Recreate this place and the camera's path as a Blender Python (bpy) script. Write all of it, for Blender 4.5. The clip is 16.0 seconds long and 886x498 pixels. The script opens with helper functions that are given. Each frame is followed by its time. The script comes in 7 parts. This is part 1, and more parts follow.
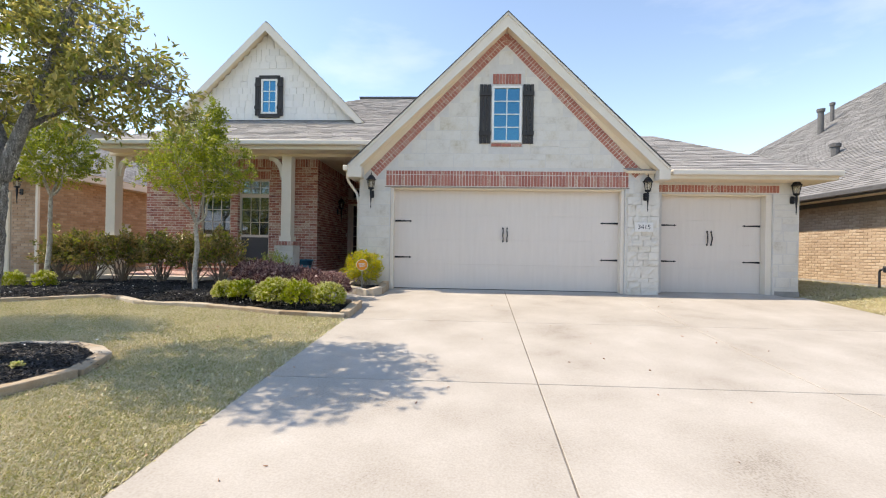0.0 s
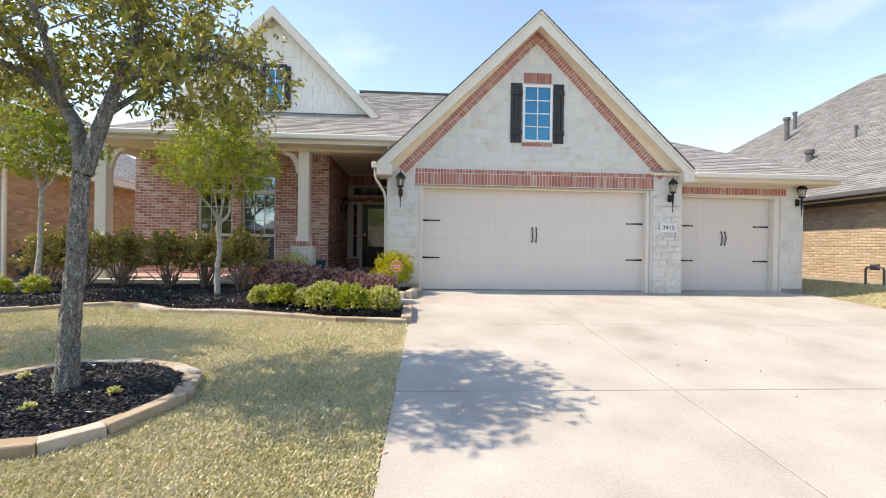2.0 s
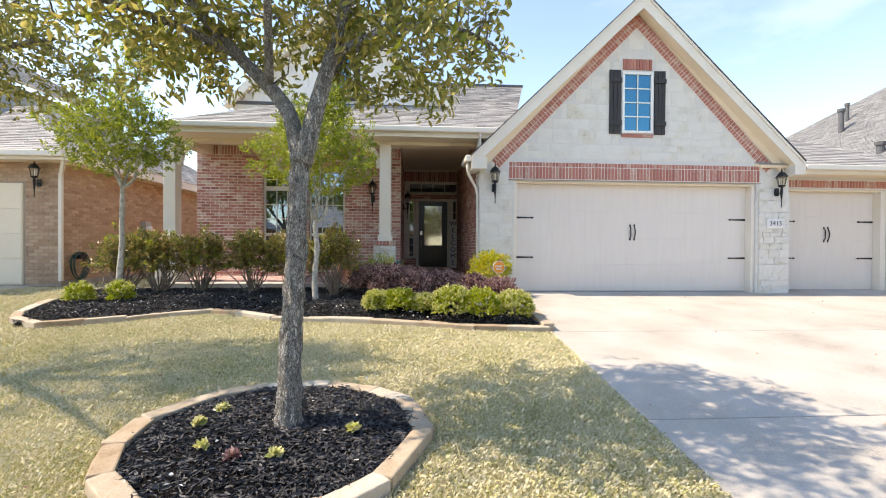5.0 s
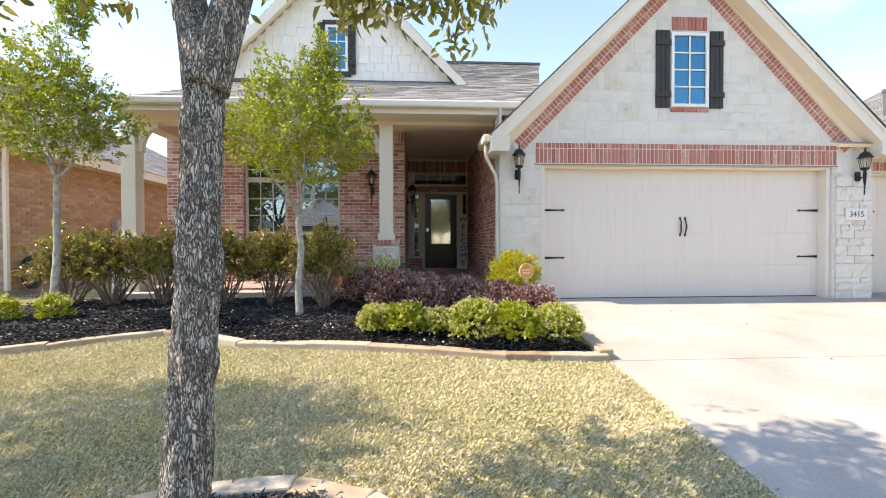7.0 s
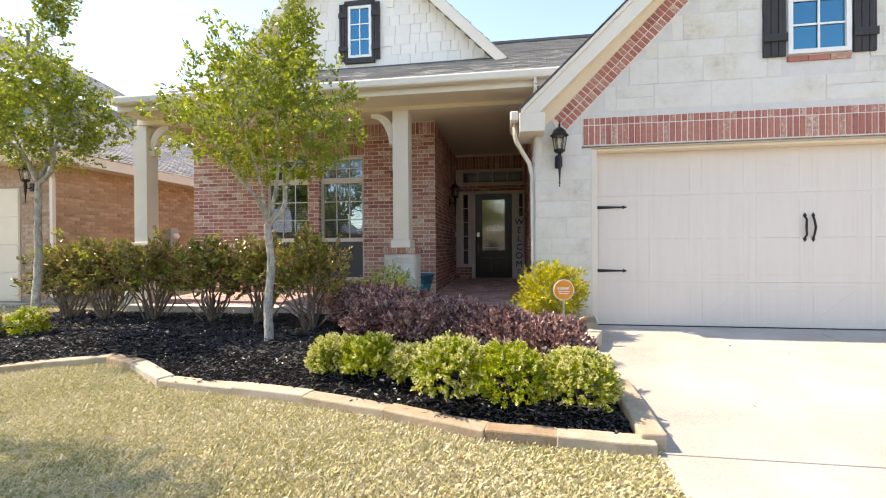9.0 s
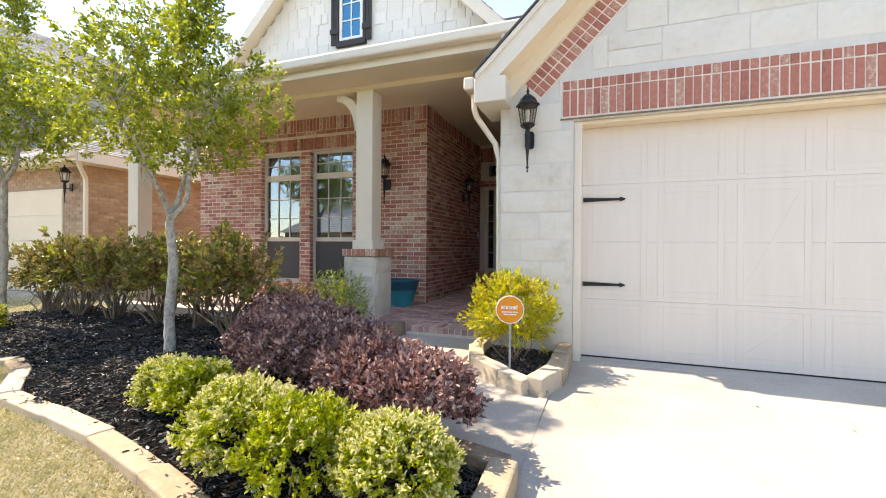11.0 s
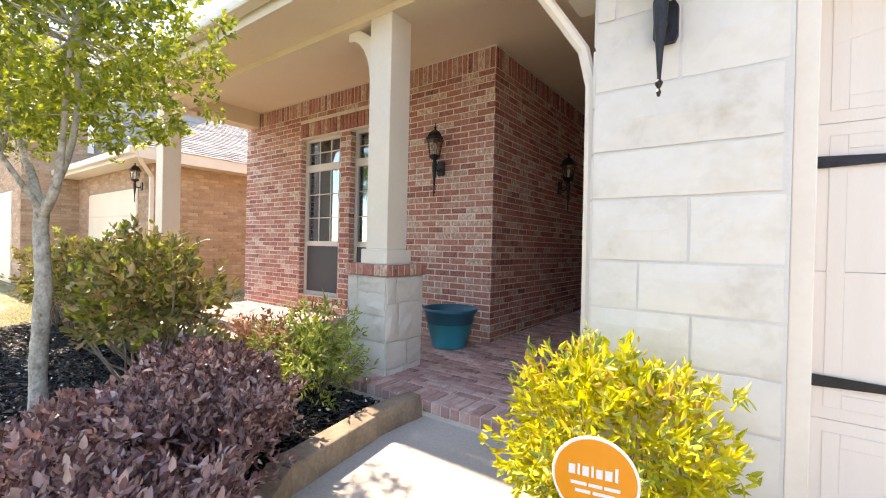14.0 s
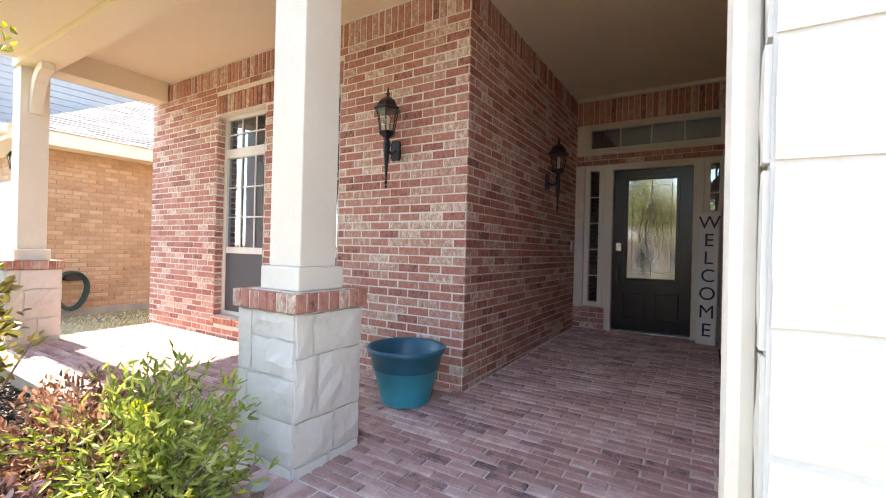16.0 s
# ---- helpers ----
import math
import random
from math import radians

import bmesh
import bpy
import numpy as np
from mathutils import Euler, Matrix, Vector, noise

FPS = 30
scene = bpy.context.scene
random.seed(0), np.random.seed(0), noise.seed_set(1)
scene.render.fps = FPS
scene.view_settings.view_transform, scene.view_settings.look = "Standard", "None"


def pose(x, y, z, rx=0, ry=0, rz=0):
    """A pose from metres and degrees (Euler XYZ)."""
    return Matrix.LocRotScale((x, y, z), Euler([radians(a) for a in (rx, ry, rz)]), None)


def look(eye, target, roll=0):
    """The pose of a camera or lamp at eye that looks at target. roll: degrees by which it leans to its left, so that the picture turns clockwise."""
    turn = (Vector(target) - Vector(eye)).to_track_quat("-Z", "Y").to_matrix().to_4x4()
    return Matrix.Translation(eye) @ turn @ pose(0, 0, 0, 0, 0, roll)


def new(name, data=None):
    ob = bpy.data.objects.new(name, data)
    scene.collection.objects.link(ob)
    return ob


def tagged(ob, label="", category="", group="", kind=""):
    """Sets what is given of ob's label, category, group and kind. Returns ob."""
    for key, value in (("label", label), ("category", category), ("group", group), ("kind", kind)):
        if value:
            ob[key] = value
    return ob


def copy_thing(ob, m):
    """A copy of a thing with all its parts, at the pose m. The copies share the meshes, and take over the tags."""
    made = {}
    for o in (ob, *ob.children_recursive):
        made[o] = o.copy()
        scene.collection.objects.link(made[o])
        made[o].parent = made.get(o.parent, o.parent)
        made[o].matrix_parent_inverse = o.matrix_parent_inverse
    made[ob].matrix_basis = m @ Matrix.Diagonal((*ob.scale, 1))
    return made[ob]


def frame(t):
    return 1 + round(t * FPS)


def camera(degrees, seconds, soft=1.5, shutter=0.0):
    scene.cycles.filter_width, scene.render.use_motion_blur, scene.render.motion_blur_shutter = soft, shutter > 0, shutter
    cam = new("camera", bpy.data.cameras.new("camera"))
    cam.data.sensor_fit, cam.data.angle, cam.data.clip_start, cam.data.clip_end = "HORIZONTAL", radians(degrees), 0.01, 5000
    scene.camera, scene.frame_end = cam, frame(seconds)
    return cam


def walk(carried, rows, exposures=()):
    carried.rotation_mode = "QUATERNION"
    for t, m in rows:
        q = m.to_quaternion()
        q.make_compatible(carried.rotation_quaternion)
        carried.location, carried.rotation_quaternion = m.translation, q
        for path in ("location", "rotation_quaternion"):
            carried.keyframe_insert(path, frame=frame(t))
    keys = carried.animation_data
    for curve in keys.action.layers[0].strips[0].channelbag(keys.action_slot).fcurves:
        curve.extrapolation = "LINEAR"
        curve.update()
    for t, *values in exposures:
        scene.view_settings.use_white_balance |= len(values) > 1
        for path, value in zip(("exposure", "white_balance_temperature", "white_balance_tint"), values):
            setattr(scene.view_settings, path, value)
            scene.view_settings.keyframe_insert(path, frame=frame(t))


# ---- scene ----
cam = camera(91.6, 16.0, soft=1.1)
METRES, EYE, TILT, LEAN, TURN = 12.6, 1.268, 0.0, 0.0, 2.8
ROWS = [
    (0.0, 0.0, 0.0, 0.0, -0.0, 0.15, -0.95),
    (0.5, -0.0353, 0.0012, 0.0019, -2.28, 0.08, -0.85),
    (1.0, -0.067, 0.0076, 0.0015, -4.15, 0.02, -0.8),
    (1.5, -0.0967, 0.0178, 0.0025, -5.47, -0.05, -0.8),
    (2.0, -0.1303, 0.0241, 0.0032, -6.21, -0.11, -0.83),
    (2.5, -0.1605, 0.0333, 0.0024, -6.49, -0.15, -0.85),
    (3.0, -0.1916, 0.0401, 0.0052, -6.49, -0.23, -0.84),
    (3.5, -0.2229, 0.0467, 0.0064, -6.38, -0.26, -0.76),
    (4.0, -0.2494, 0.0568, 0.0042, -6.31, -0.29, -0.68),
    (4.5, -0.2731, 0.0696, 0.0044, -6.43, -0.35, -0.49),
    (7.0, -0.2788, 0.2028, 0.0078, -6.12, -0.86, 0.18),
    (7.5, -0.2644, 0.2343, 0.0102, -3.88, -0.8, 0.29),
    (8.0, -0.2454, 0.263, 0.0135, -0.78, -0.66, 0.38),
    (10.5, -0.1068, 0.385, 0.0088, 15.36, 0.06, -0.15),
    (11.0, -0.0857, 0.4157, 0.0135, 17.91, -0.17, -0.44),
    (11.5, -0.0774, 0.4482, 0.0131, 20.62, -0.2, -0.75),
    (12.0, -0.078, 0.4817, 0.0165, 23.54, -0.32, -0.98),
    (12.5, -0.0814, 0.5152, 0.0186, 26.38, -0.35, -1.17),
    (13.0, -0.0914, 0.5431, 0.0205, 29.07, -0.33, -1.34),
    (13.5, -0.0999, 0.5679, 0.0222, 31.46, -0.36, -1.36),
    (14.0, -0.1065, 0.5943, 0.0234, 33.45, -0.33, -1.33),
    (14.5, -0.1182, 0.62, 0.024, 34.75, -0.24, -1.31),
    (15.0, -0.1291, 0.6407, 0.0256, 34.78, -0.2, -1.31),
    (15.5, -0.1431, 0.6623, 0.0274, 32.86, -0.12, -1.38),
    (16.0, -0.1557, 0.6809, 0.0291, 28.97, 0.01, -1.41),
]
walk(cam, [(t, pose(0, 0, EYE, TILT, LEAN, TURN) @ pose(METRES * x, METRES * y, METRES * z, 90 + pitch, roll, yaw)) for t, x, y, z, yaw, pitch, roll in ROWS],
     exposures=[(0.0, 1.56, 8000, 13), (3.5, 1.79, 8000, 13), (8.0, 2.02, 8200, 15), (11.0, 2.24, 8700, 15), (13.0, 2.58, 8800, 17), (14.5, 2.9, 8700, 18), (16.0, 3.36, 8300, 18)])

# ---- world, sun, exposure ----
SUN_EL, SUN_AZ = radians(50), radians(-0.7)   # the light travels along the house front
sun_dir = Vector((math.cos(SUN_EL) * math.cos(SUN_AZ), math.cos(SUN_EL) * math.sin(SUN_AZ), -math.sin(SUN_EL)))
sun = new("sun", bpy.data.lights.new("sun", "SUN"))
sun.data.energy, sun.data.angle, sun.data.color = 2.15, radians(0.6), (1.0, 0.95, 0.87)
sun.matrix_world = look(-sun_dir * 50, (0, 0, 0))
world = bpy.data.worlds.new("world")
scene.world = world
world.use_nodes = True
wn, wl = world.node_tree.nodes, world.node_tree.links
wn.clear()
sky = wn.new("ShaderNodeTexSky")
sky.sky_type, sky.sun_disc = "NISHITA", False
sky.sun_elevation, sky.sun_rotation = SUN_EL, math.atan2(-sun_dir.x, -sun_dir.y)
sky.air_density, sky.dust_density, sky.ozone_density = 1.0, 0.1, 3.0
wbg = wn.new("ShaderNodeBackground")
wbg.inputs[1].default_value = 0.115
wout = wn.new("ShaderNodeOutputWorld")
wco = wn.new("ShaderNodeTexCoord")
wmap = wn.new("ShaderNodeMapping")
wmap.inputs["Scale"].default_value = (1.0, 1.6, 3.4)
wnoise = wn.new("ShaderNodeTexNoise")
wnoise.inputs["Scale"].default_value, wnoise.inputs["Detail"].default_value, wnoise.inputs["Roughness"].default_value = 2.1, 7, 0.56
wramp = wn.new("ShaderNodeValToRGB")
wramp.color_ramp.elements[0].position, wramp.color_ramp.elements[1].position = 0.55, 0.92
wramp.color_ramp.elements[1].color = (0.24, 0.24, 0.24, 1)
wmix = wn.new("ShaderNodeMixRGB")
wmix.inputs[2].default_value = (6.2, 6.3, 6.5, 1)
wl.new(wco.outputs["Generated"], wmap.inputs[0])
wl.new(wmap.outputs[0], wnoise.inputs["Vector"])
wl.new(wnoise.outputs[0], wramp.inputs[0])
wl.new(wramp.outputs[0], wmix.inputs[0])
wl.new(sky.outputs[0], wmix.inputs[1])
wl.new(wmix.outputs[0], wbg.inputs[0])
wl.new(wbg.outputs[0], wout.inputs[0])

# ---- materials ----
def material(name, stops, rough=0.8, scale=8.0, fine=60.0, bump=0.3, metal=0.0, piece=0.0, mixfine=0.4, stretch=(1, 1, 1), spec=0.5, detail=6, dist=0.01, transl=0.0, rough_var=0.0):
    """A surface: colours along a ramp driven by broad and fine noise, and by a chance value for each piece."""
    m = bpy.data.materials.new(name)
    m.use_nodes = True
    nd, ln = m.node_tree.nodes, m.node_tree.links
    b = nd["Principled BSDF"]
    mp = nd.new("ShaderNodeMapping")
    mp.inputs["Scale"].default_value = stretch
    geo = nd.new("ShaderNodeNewGeometry")
    ln.new(geo.outputs["Position"], mp.inputs[0])
    n1, n2 = nd.new("ShaderNodeTexNoise"), nd.new("ShaderNodeTexNoise")
    n1.inputs["Scale"].default_value, n1.inputs["Detail"].default_value = scale, detail
    n2.inputs["Scale"].default_value, n2.inputs["Detail"].default_value = fine, 4
    ln.new(mp.outputs[0], n1.inputs["Vector"])
    ln.new(mp.outputs[0], n2.inputs["Vector"])
    mx = nd.new("ShaderNodeMix")
    mx.inputs[0].default_value = mixfine
    ln.new(n1.outputs[0], mx.inputs[2])
    ln.new(n2.outputs[0], mx.inputs[3])
    fac = mx.outputs[0]
    if piece:
        oi = nd.new("ShaderNodeObjectInfo")
        ad = nd.new("ShaderNodeMath")
        ln.new(oi.outputs["Random"], ad.inputs[0])
        ln.new(geo.outputs["Random Per Island"], ad.inputs[1])
        fr = nd.new("ShaderNodeMath")
        fr.operation = "FRACT"
        ln.new(ad.outputs[0], fr.inputs[0])
        mr = nd.new("ShaderNodeMapRange")
        mr.inputs[1].default_value, mr.inputs[2].default_value = 0.3, 0.7
        ln.new(fac, mr.inputs[0])
        mp2 = nd.new("ShaderNodeMix")
        mp2.inputs[0].default_value = piece
        ln.new(mr.outputs[0], mp2.inputs[2])
        ln.new(fr.outputs[0], mp2.inputs[3])
        fac = mp2.outputs[0]
    else:
        mr = nd.new("ShaderNodeMapRange")
        mr.inputs[1].default_value, mr.inputs[2].default_value = 0.3, 0.7
        ln.new(fac, mr.inputs[0])
        fac = mr.outputs[0]
    ramp = nd.new("ShaderNodeValToRGB")
    el = ramp.color_ramp.elements
    while len(el) < len(stops):
        el.new(0.5)
    for e, (p, c) in zip(el, stops):
        e.position, e.color = p, (*c, 1)
    ln.new(fac, ramp.inputs[0])
    ln.new(ramp.outputs[0], b.inputs["Base Color"])
    b.inputs["Roughness"].default_value, b.inputs["Metallic"].default_value = rough, metal
    b.inputs["Specular IOR Level"].default_value = spec
    if rough_var:
        rr = nd.new("ShaderNodeMapRange")
        rr.inputs[3].default_value, rr.inputs[4].default_value = rough - rough_var, rough + rough_var
        ln.new(n1.outputs[0], rr.inputs[0])
        ln.new(rr.outputs[0], b.inputs["Roughness"])
    if bump:
        bp = nd.new("ShaderNodeBump")
        bp.inputs["Strength"].default_value, bp.inputs["Distance"].default_value = bump, dist
        ln.new(mx.outputs[0], bp.inputs["Height"])
        ln.new(bp.outputs[0], b.inputs["Normal"])
    if transl:
        tr = nd.new("ShaderNodeBsdfTranslucent")
        ln.new(ramp.outputs[0], tr.inputs[0])
        ms = nd.new("ShaderNodeMixShader")
        ms.inputs[0].default_value = transl
        ln.new(b.outputs[0], ms.inputs[1])
        ln.new(tr.outputs[0], ms.inputs[2])
        ln.new(ms.outputs[0], nd["Material Output"].inputs[0])
    return m

M = {}
M["brick"] = material("red_tumbled_brick", [(0.0, (0.05, 0.042, 0.045)), (0.17, (0.13, 0.085, 0.08)), (0.27, (0.34, 0.13, 0.10)), (0.5, (0.46, 0.20, 0.15)), (0.64, (0.45, 0.28, 0.22)), (0.76, (0.62, 0.48, 0.39)), (1.0, (0.80, 0.71, 0.62))], 0.9, 24, 75, 0.7, piece=0.47, mixfine=0.42, stretch=(1.3, 1.3, 0.8), dist=0.008)
M["bandbrick"] = material("deep_red_band_brick", [(0.0, (0.05, 0.04, 0.045)), (0.1, (0.20, 0.09, 0.075)), (0.22, (0.36, 0.13, 0.10)), (0.6, (0.46, 0.18, 0.135)), (0.76, (0.45, 0.27, 0.21)), (0.86, (0.62, 0.49, 0.39)), (1.0, (0.76, 0.67, 0.57))], 0.9, 26, 75, 0.7, piece=0.52, mixfine=0.42, dist=0.008)
M["paver"] = material("brick_paver", [(0.0, (0.08, 0.07, 0.075)), (0.14, (0.16, 0.12, 0.12)), (0.24, (0.36, 0.21, 0.19)), (0.6, (0.52, 0.34, 0.31)), (0.82, (0.64, 0.49, 0.45)), (1.0, (0.76, 0.66, 0.62))], 0.7, 14, 80, 0.4, piece=0.55, dist=0.005)
M["mortar"] = material("pale_mortar", [(0, (0.60, 0.54, 0.48)), (1, (0.77, 0.71, 0.64))], 0.95, 10, 120, 0.4)
M["stone"] = material("white_limestone", [(0.0, (0.47, 0.41, 0.31)), (0.14, (0.56, 0.525, 0.46)), (0.3, (0.64, 0.61, 0.55)), (0.55, (0.68, 0.655, 0.60)), (0.78, (0.63, 0.59, 0.51)), (0.9, (0.56, 0.51, 0.41)), (1.0, (0.50, 0.43, 0.32))], 0.9, 3.4, 24, 0.55, piece=0.4, mixfine=0.3, dist=0.014)
M["stonejoint"] = material("white_mortar", [(0, (0.57, 0.55, 0.515)), (1, (0.645, 0.63, 0.60))], 0.95, 10, 90, 0.4)
M["trim"] = material("cream_painted_trim", [(0, (0.69, 0.63, 0.54)), (1, (0.76, 0.70, 0.61))], 0.55, 3, 40, 0.08, dist=0.004)
M["soffit"] = material("tan_painted_soffit", [(0, (0.74, 0.63, 0.47)), (1, (0.79, 0.69, 0.54))], 0.6, 2, 30, 0.06, dist=0.004)
M["gdoor"] = material("cream_garage_door", [(0, (0.67, 0.61, 0.55)), (1, (0.72, 0.66, 0.60))], 0.5, 2.5, 70, 0.12, stretch=(6, 1, 0.6), dist=0.003)
M["shingle"] = material("weathered_grey_shingle", [(0, (0.20, 0.195, 0.19)), (0.5, (0.315, 0.305, 0.295)), (1, (0.43, 0.42, 0.41))], 0.95, 40, 220, 0.5, piece=0.55, dist=0.006)
M["shingle_grey"] = material("cool_grey_shingle", [(0, (0.13, 0.13, 0.13)), (0.5, (0.20, 0.20, 0.20)), (1, (0.29, 0.288, 0.285))], 0.95, 40, 220, 0.5, piece=0.55, dist=0.006)
M["shake"] = material("painted_shake", [(0, (0.70, 0.68, 0.64)), (1, (0.80, 0.78, 0.74))], 0.7, 6, 60, 0.3, piece=0.5, stretch=(5, 5, 1))
M["shutter"] = material("dark_stained_shutter", [(0, (0.012, 0.011, 0.012)), (1, (0.045, 0.04, 0.038))], 0.6, 8, 60, 0.4, stretch=(6, 6, 0.5))
M["iron"] = material("black_iron", [(0, (0.012, 0.012, 0.014)), (1, (0.04, 0.04, 0.045))], 0.45, 20, 120, 0.25, metal=0.6)
M["concrete"] = material("drive_concrete", [(0, (0.24, 0.21, 0.175)), (0.25, (0.36, 0.33, 0.29)), (0.6, (0.425, 0.395, 0.355)), (1, (0.50, 0.475, 0.435))], 0.9, 1.3, 70, 0.35, mixfine=0.4, detail=10, dist=0.005)
M["joint"] = material("dirty_joint_and_edge_shade", [(0, (0.12, 0.10, 0.085)), (1, (0.26, 0.23, 0.19))], 0.95, 10, 60, 0.3)
M["soil"] = material("lawn_soil", [(0, (0.11, 0.105, 0.045)), (0.5, (0.23, 0.20, 0.10)), (1, (0.37, 0.32, 0.19))], 1.0, 1.3, 50, 0.6, dist=0.02)
M["grass"] = material("dormant_grass", [(0, (0.22, 0.27, 0.07)), (0.22, (0.44, 0.43, 0.17)), (0.42, (0.60, 0.53, 0.32)), (0.7, (0.75, 0.68, 0.48)), (1, (0.85, 0.80, 0.66))], 0.85, 1.4, 40, 0, piece=0.72, mixfine=0.35, transl=0.12)
# black chips; their grey stops are raised to paint a sunlit sheen
M["mulch"] = material("black_mulch_grey_sheen", [(0, (0.014, 0.014, 0.015)), (0.5, (0.055, 0.054, 0.057)), (0.85, (0.12, 0.118, 0.12)), (1, (0.22, 0.215, 0.21))], 0.5, 12, 60, 0.5, piece=0.5, spec=0.2)
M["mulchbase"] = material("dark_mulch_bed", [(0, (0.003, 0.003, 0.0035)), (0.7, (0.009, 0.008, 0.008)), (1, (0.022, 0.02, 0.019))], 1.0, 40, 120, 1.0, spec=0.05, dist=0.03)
M["mortar_tan"] = material("tan_mortar", [(0, (0.30, 0.235, 0.175)), (1, (0.40, 0.32, 0.25))], 0.95, 10, 120, 0.4)
M["siding"] = material("grey_painted_siding", [(0, (0.30, 0.315, 0.33)), (1, (0.36, 0.375, 0.39))], 0.7, 6, 60, 0.1)
M["edging"] = material("tan_edging_stone", [(0, (0.20, 0.13, 0.075)), (0.25, (0.33, 0.24, 0.155)), (0.6, (0.42, 0.355, 0.27)), (1, (0.53, 0.49, 0.43))], 0.9, 9, 60, 0.7, piece=0.6, dist=0.012)
M["bark"] = material("grey_oak_bark", [(0, (0.13, 0.12, 0.105)), (0.35, (0.33, 0.315, 0.29)), (0.65, (0.51, 0.495, 0.46)), (1, (0.68, 0.67, 0.63))], 0.95, 34, 150, 0.9, stretch=(1, 1, 0.34), dist=0.012, mixfine=0.45)
M["edging_brown"] = material("brown_edging_stone", [(0, (0.12, 0.085, 0.06)), (0.4, (0.24, 0.18, 0.13)), (0.8, (0.36, 0.29, 0.22)), (1, (0.46, 0.40, 0.32))], 0.9, 8, 50, 0.6, piece=0.4, dist=0.012)
M["bark2"] = material("smooth_grey_bark", [(0, (0.13, 0.11, 0.09)), (0.3, (0.30, 0.275, 0.24)), (0.6, (0.44, 0.42, 0.38)), (1, (0.62, 0.60, 0.57))], 0.9, 22, 70, 0.7, stretch=(1, 1, 0.7), dist=0.012)
M["twig"] = material("brown_twig", [(0, (0.14, 0.11, 0.085)), (1, (0.30, 0.245, 0.20))], 0.9, 30, 90, 0.3)
M["oakleaf"] = material("oak_leaf", [(0, (0.13, 0.145, 0.035)), (0.45, (0.31, 0.31, 0.08)), (0.8, (0.50, 0.43, 0.13)), (1, (0.54, 0.40, 0.15))], 0.35, 2, 20, 0, piece=0.75, transl=0.5)
M["hollyleaf"] = material("holly_leaf", [(0, (0.08, 0.12, 0.02)), (0.4, (0.22, 0.28, 0.035)), (0.75, (0.42, 0.45, 0.05)), (1, (0.56, 0.53, 0.07))], 0.35, 2.2, 20, 0, piece=0.55, transl=0.45)
M["hedgeleaf"] = material("hedge_leaf", [(0, (0.075, 0.08, 0.03)), (0.4, (0.21, 0.20, 0.06)), (0.7, (0.36, 0.29, 0.09)), (0.85, (0.44, 0.27, 0.13)), (1, (0.46, 0.27, 0.17))], 0.32, 2.0, 20, 0, piece=0.7, transl=0.25)
M["limeleaf"] = material("lime_green_leaf", [(0, (0.06, 0.10, 0.008)), (0.4, (0.28, 0.36, 0.012)), (0.75, (0.54, 0.56, 0.03)), (1, (0.68, 0.65, 0.14))], 0.45, 3.0, 20, 0, piece=0.5, transl=0.35)
M["variegated"] = material("cream_variegated_leaf", [(0, (0.30, 0.36, 0.05)), (0.4, (0.58, 0.58, 0.20)), (0.75, (0.76, 0.70, 0.40)), (1, (0.82, 0.74, 0.52))], 0.5, 4.0, 20, 0, piece=0.6, transl=0.35)
# the palest stops paint the white glints of glossy leaves
M["purpleleaf"] = material("purple_leaf_pale_glints", [(0, (0.06, 0.03, 0.032)), (0.35, (0.20, 0.10, 0.10)), (0.7, (0.43, 0.26, 0.235)), (1, (0.72, 0.55, 0.49))], 0.2, 3.0, 20, 0, piece=0.7, transl=0.2)
M["yellowleaf"] = material("yellow_green_leaf", [(0, (0.20, 0.24, 0.012)), (0.35, (0.48, 0.48, 0.015)), (0.68, (0.72, 0.64, 0.03)), (0.84, (0.50, 0.32, 0.10)), (1, (0.40, 0.25, 0.13))], 0.45, 4.0, 20, 0, piece=0.6, transl=0.4)
M["freshleaf"] = material("fresh_green_leaf", [(0, (0.11, 0.16, 0.03)), (0.5, (0.30, 0.38, 0.08)), (0.85, (0.50, 0.54, 0.16)), (1, (0.34, 0.2, 0.1))], 0.4, 4.0, 20, 0, piece=0.65, transl=0.35)
M["rustleaf"] = material("dry_rust_leaf", [(0, (0.20, 0.09, 0.05)), (0.5, (0.42, 0.22, 0.14)), (1, (0.62, 0.44, 0.33))], 0.6, 4.0, 20, 0, piece=0.7, transl=0.3)
M["teal"] = material("teal_glazed_plastic", [(0, (0.008, 0.38, 0.52)), (1, (0.016, 0.44, 0.58))], 0.35, 4, 60, 0.05, spec=0.5)
M["tealdark"] = material("dark_teal_rim", [(0, (0.006, 0.10, 0.16)), (1, (0.012, 0.13, 0.20))], 0.35, 4, 60, 0.05)
M["doorpaint"] = material("black_door_paint", [(0, (0.006, 0.006, 0.010)), (1, (0.010, 0.010, 0.016))], 0.28, 5, 50, 0.06)
M["chrome"] = material("satin_nickel", [(0, (0.6, 0.58, 0.55)), (1, (0.72, 0.7, 0.66))], 0.25, 20, 90, 0.02, metal=1.0)
M["white"] = material("white_vinyl", [(0, (0.74, 0.73, 0.70)), (1, (0.80, 0.79, 0.76))], 0.45, 4, 50, 0.04)
M["almond"] = material("almond_vinyl", [(0, (0.60, 0.56, 0.50)), (1, (0.66, 0.62, 0.55))], 0.5, 4, 50, 0.04)
M["orange"] = material("orange_sign", [(0, (0.80, 0.27, 0.012)), (1, (0.85, 0.30, 0.016))], 0.4, 4, 50, 0.0)
# near-black colour in place of the shade inside unlit rooms
M["roomshade"] = material("interior_shade", [(0, (0.02, 0.02, 0.022)), (1, (0.03, 0.03, 0.032))], 0.9, 4, 50, 0.0)
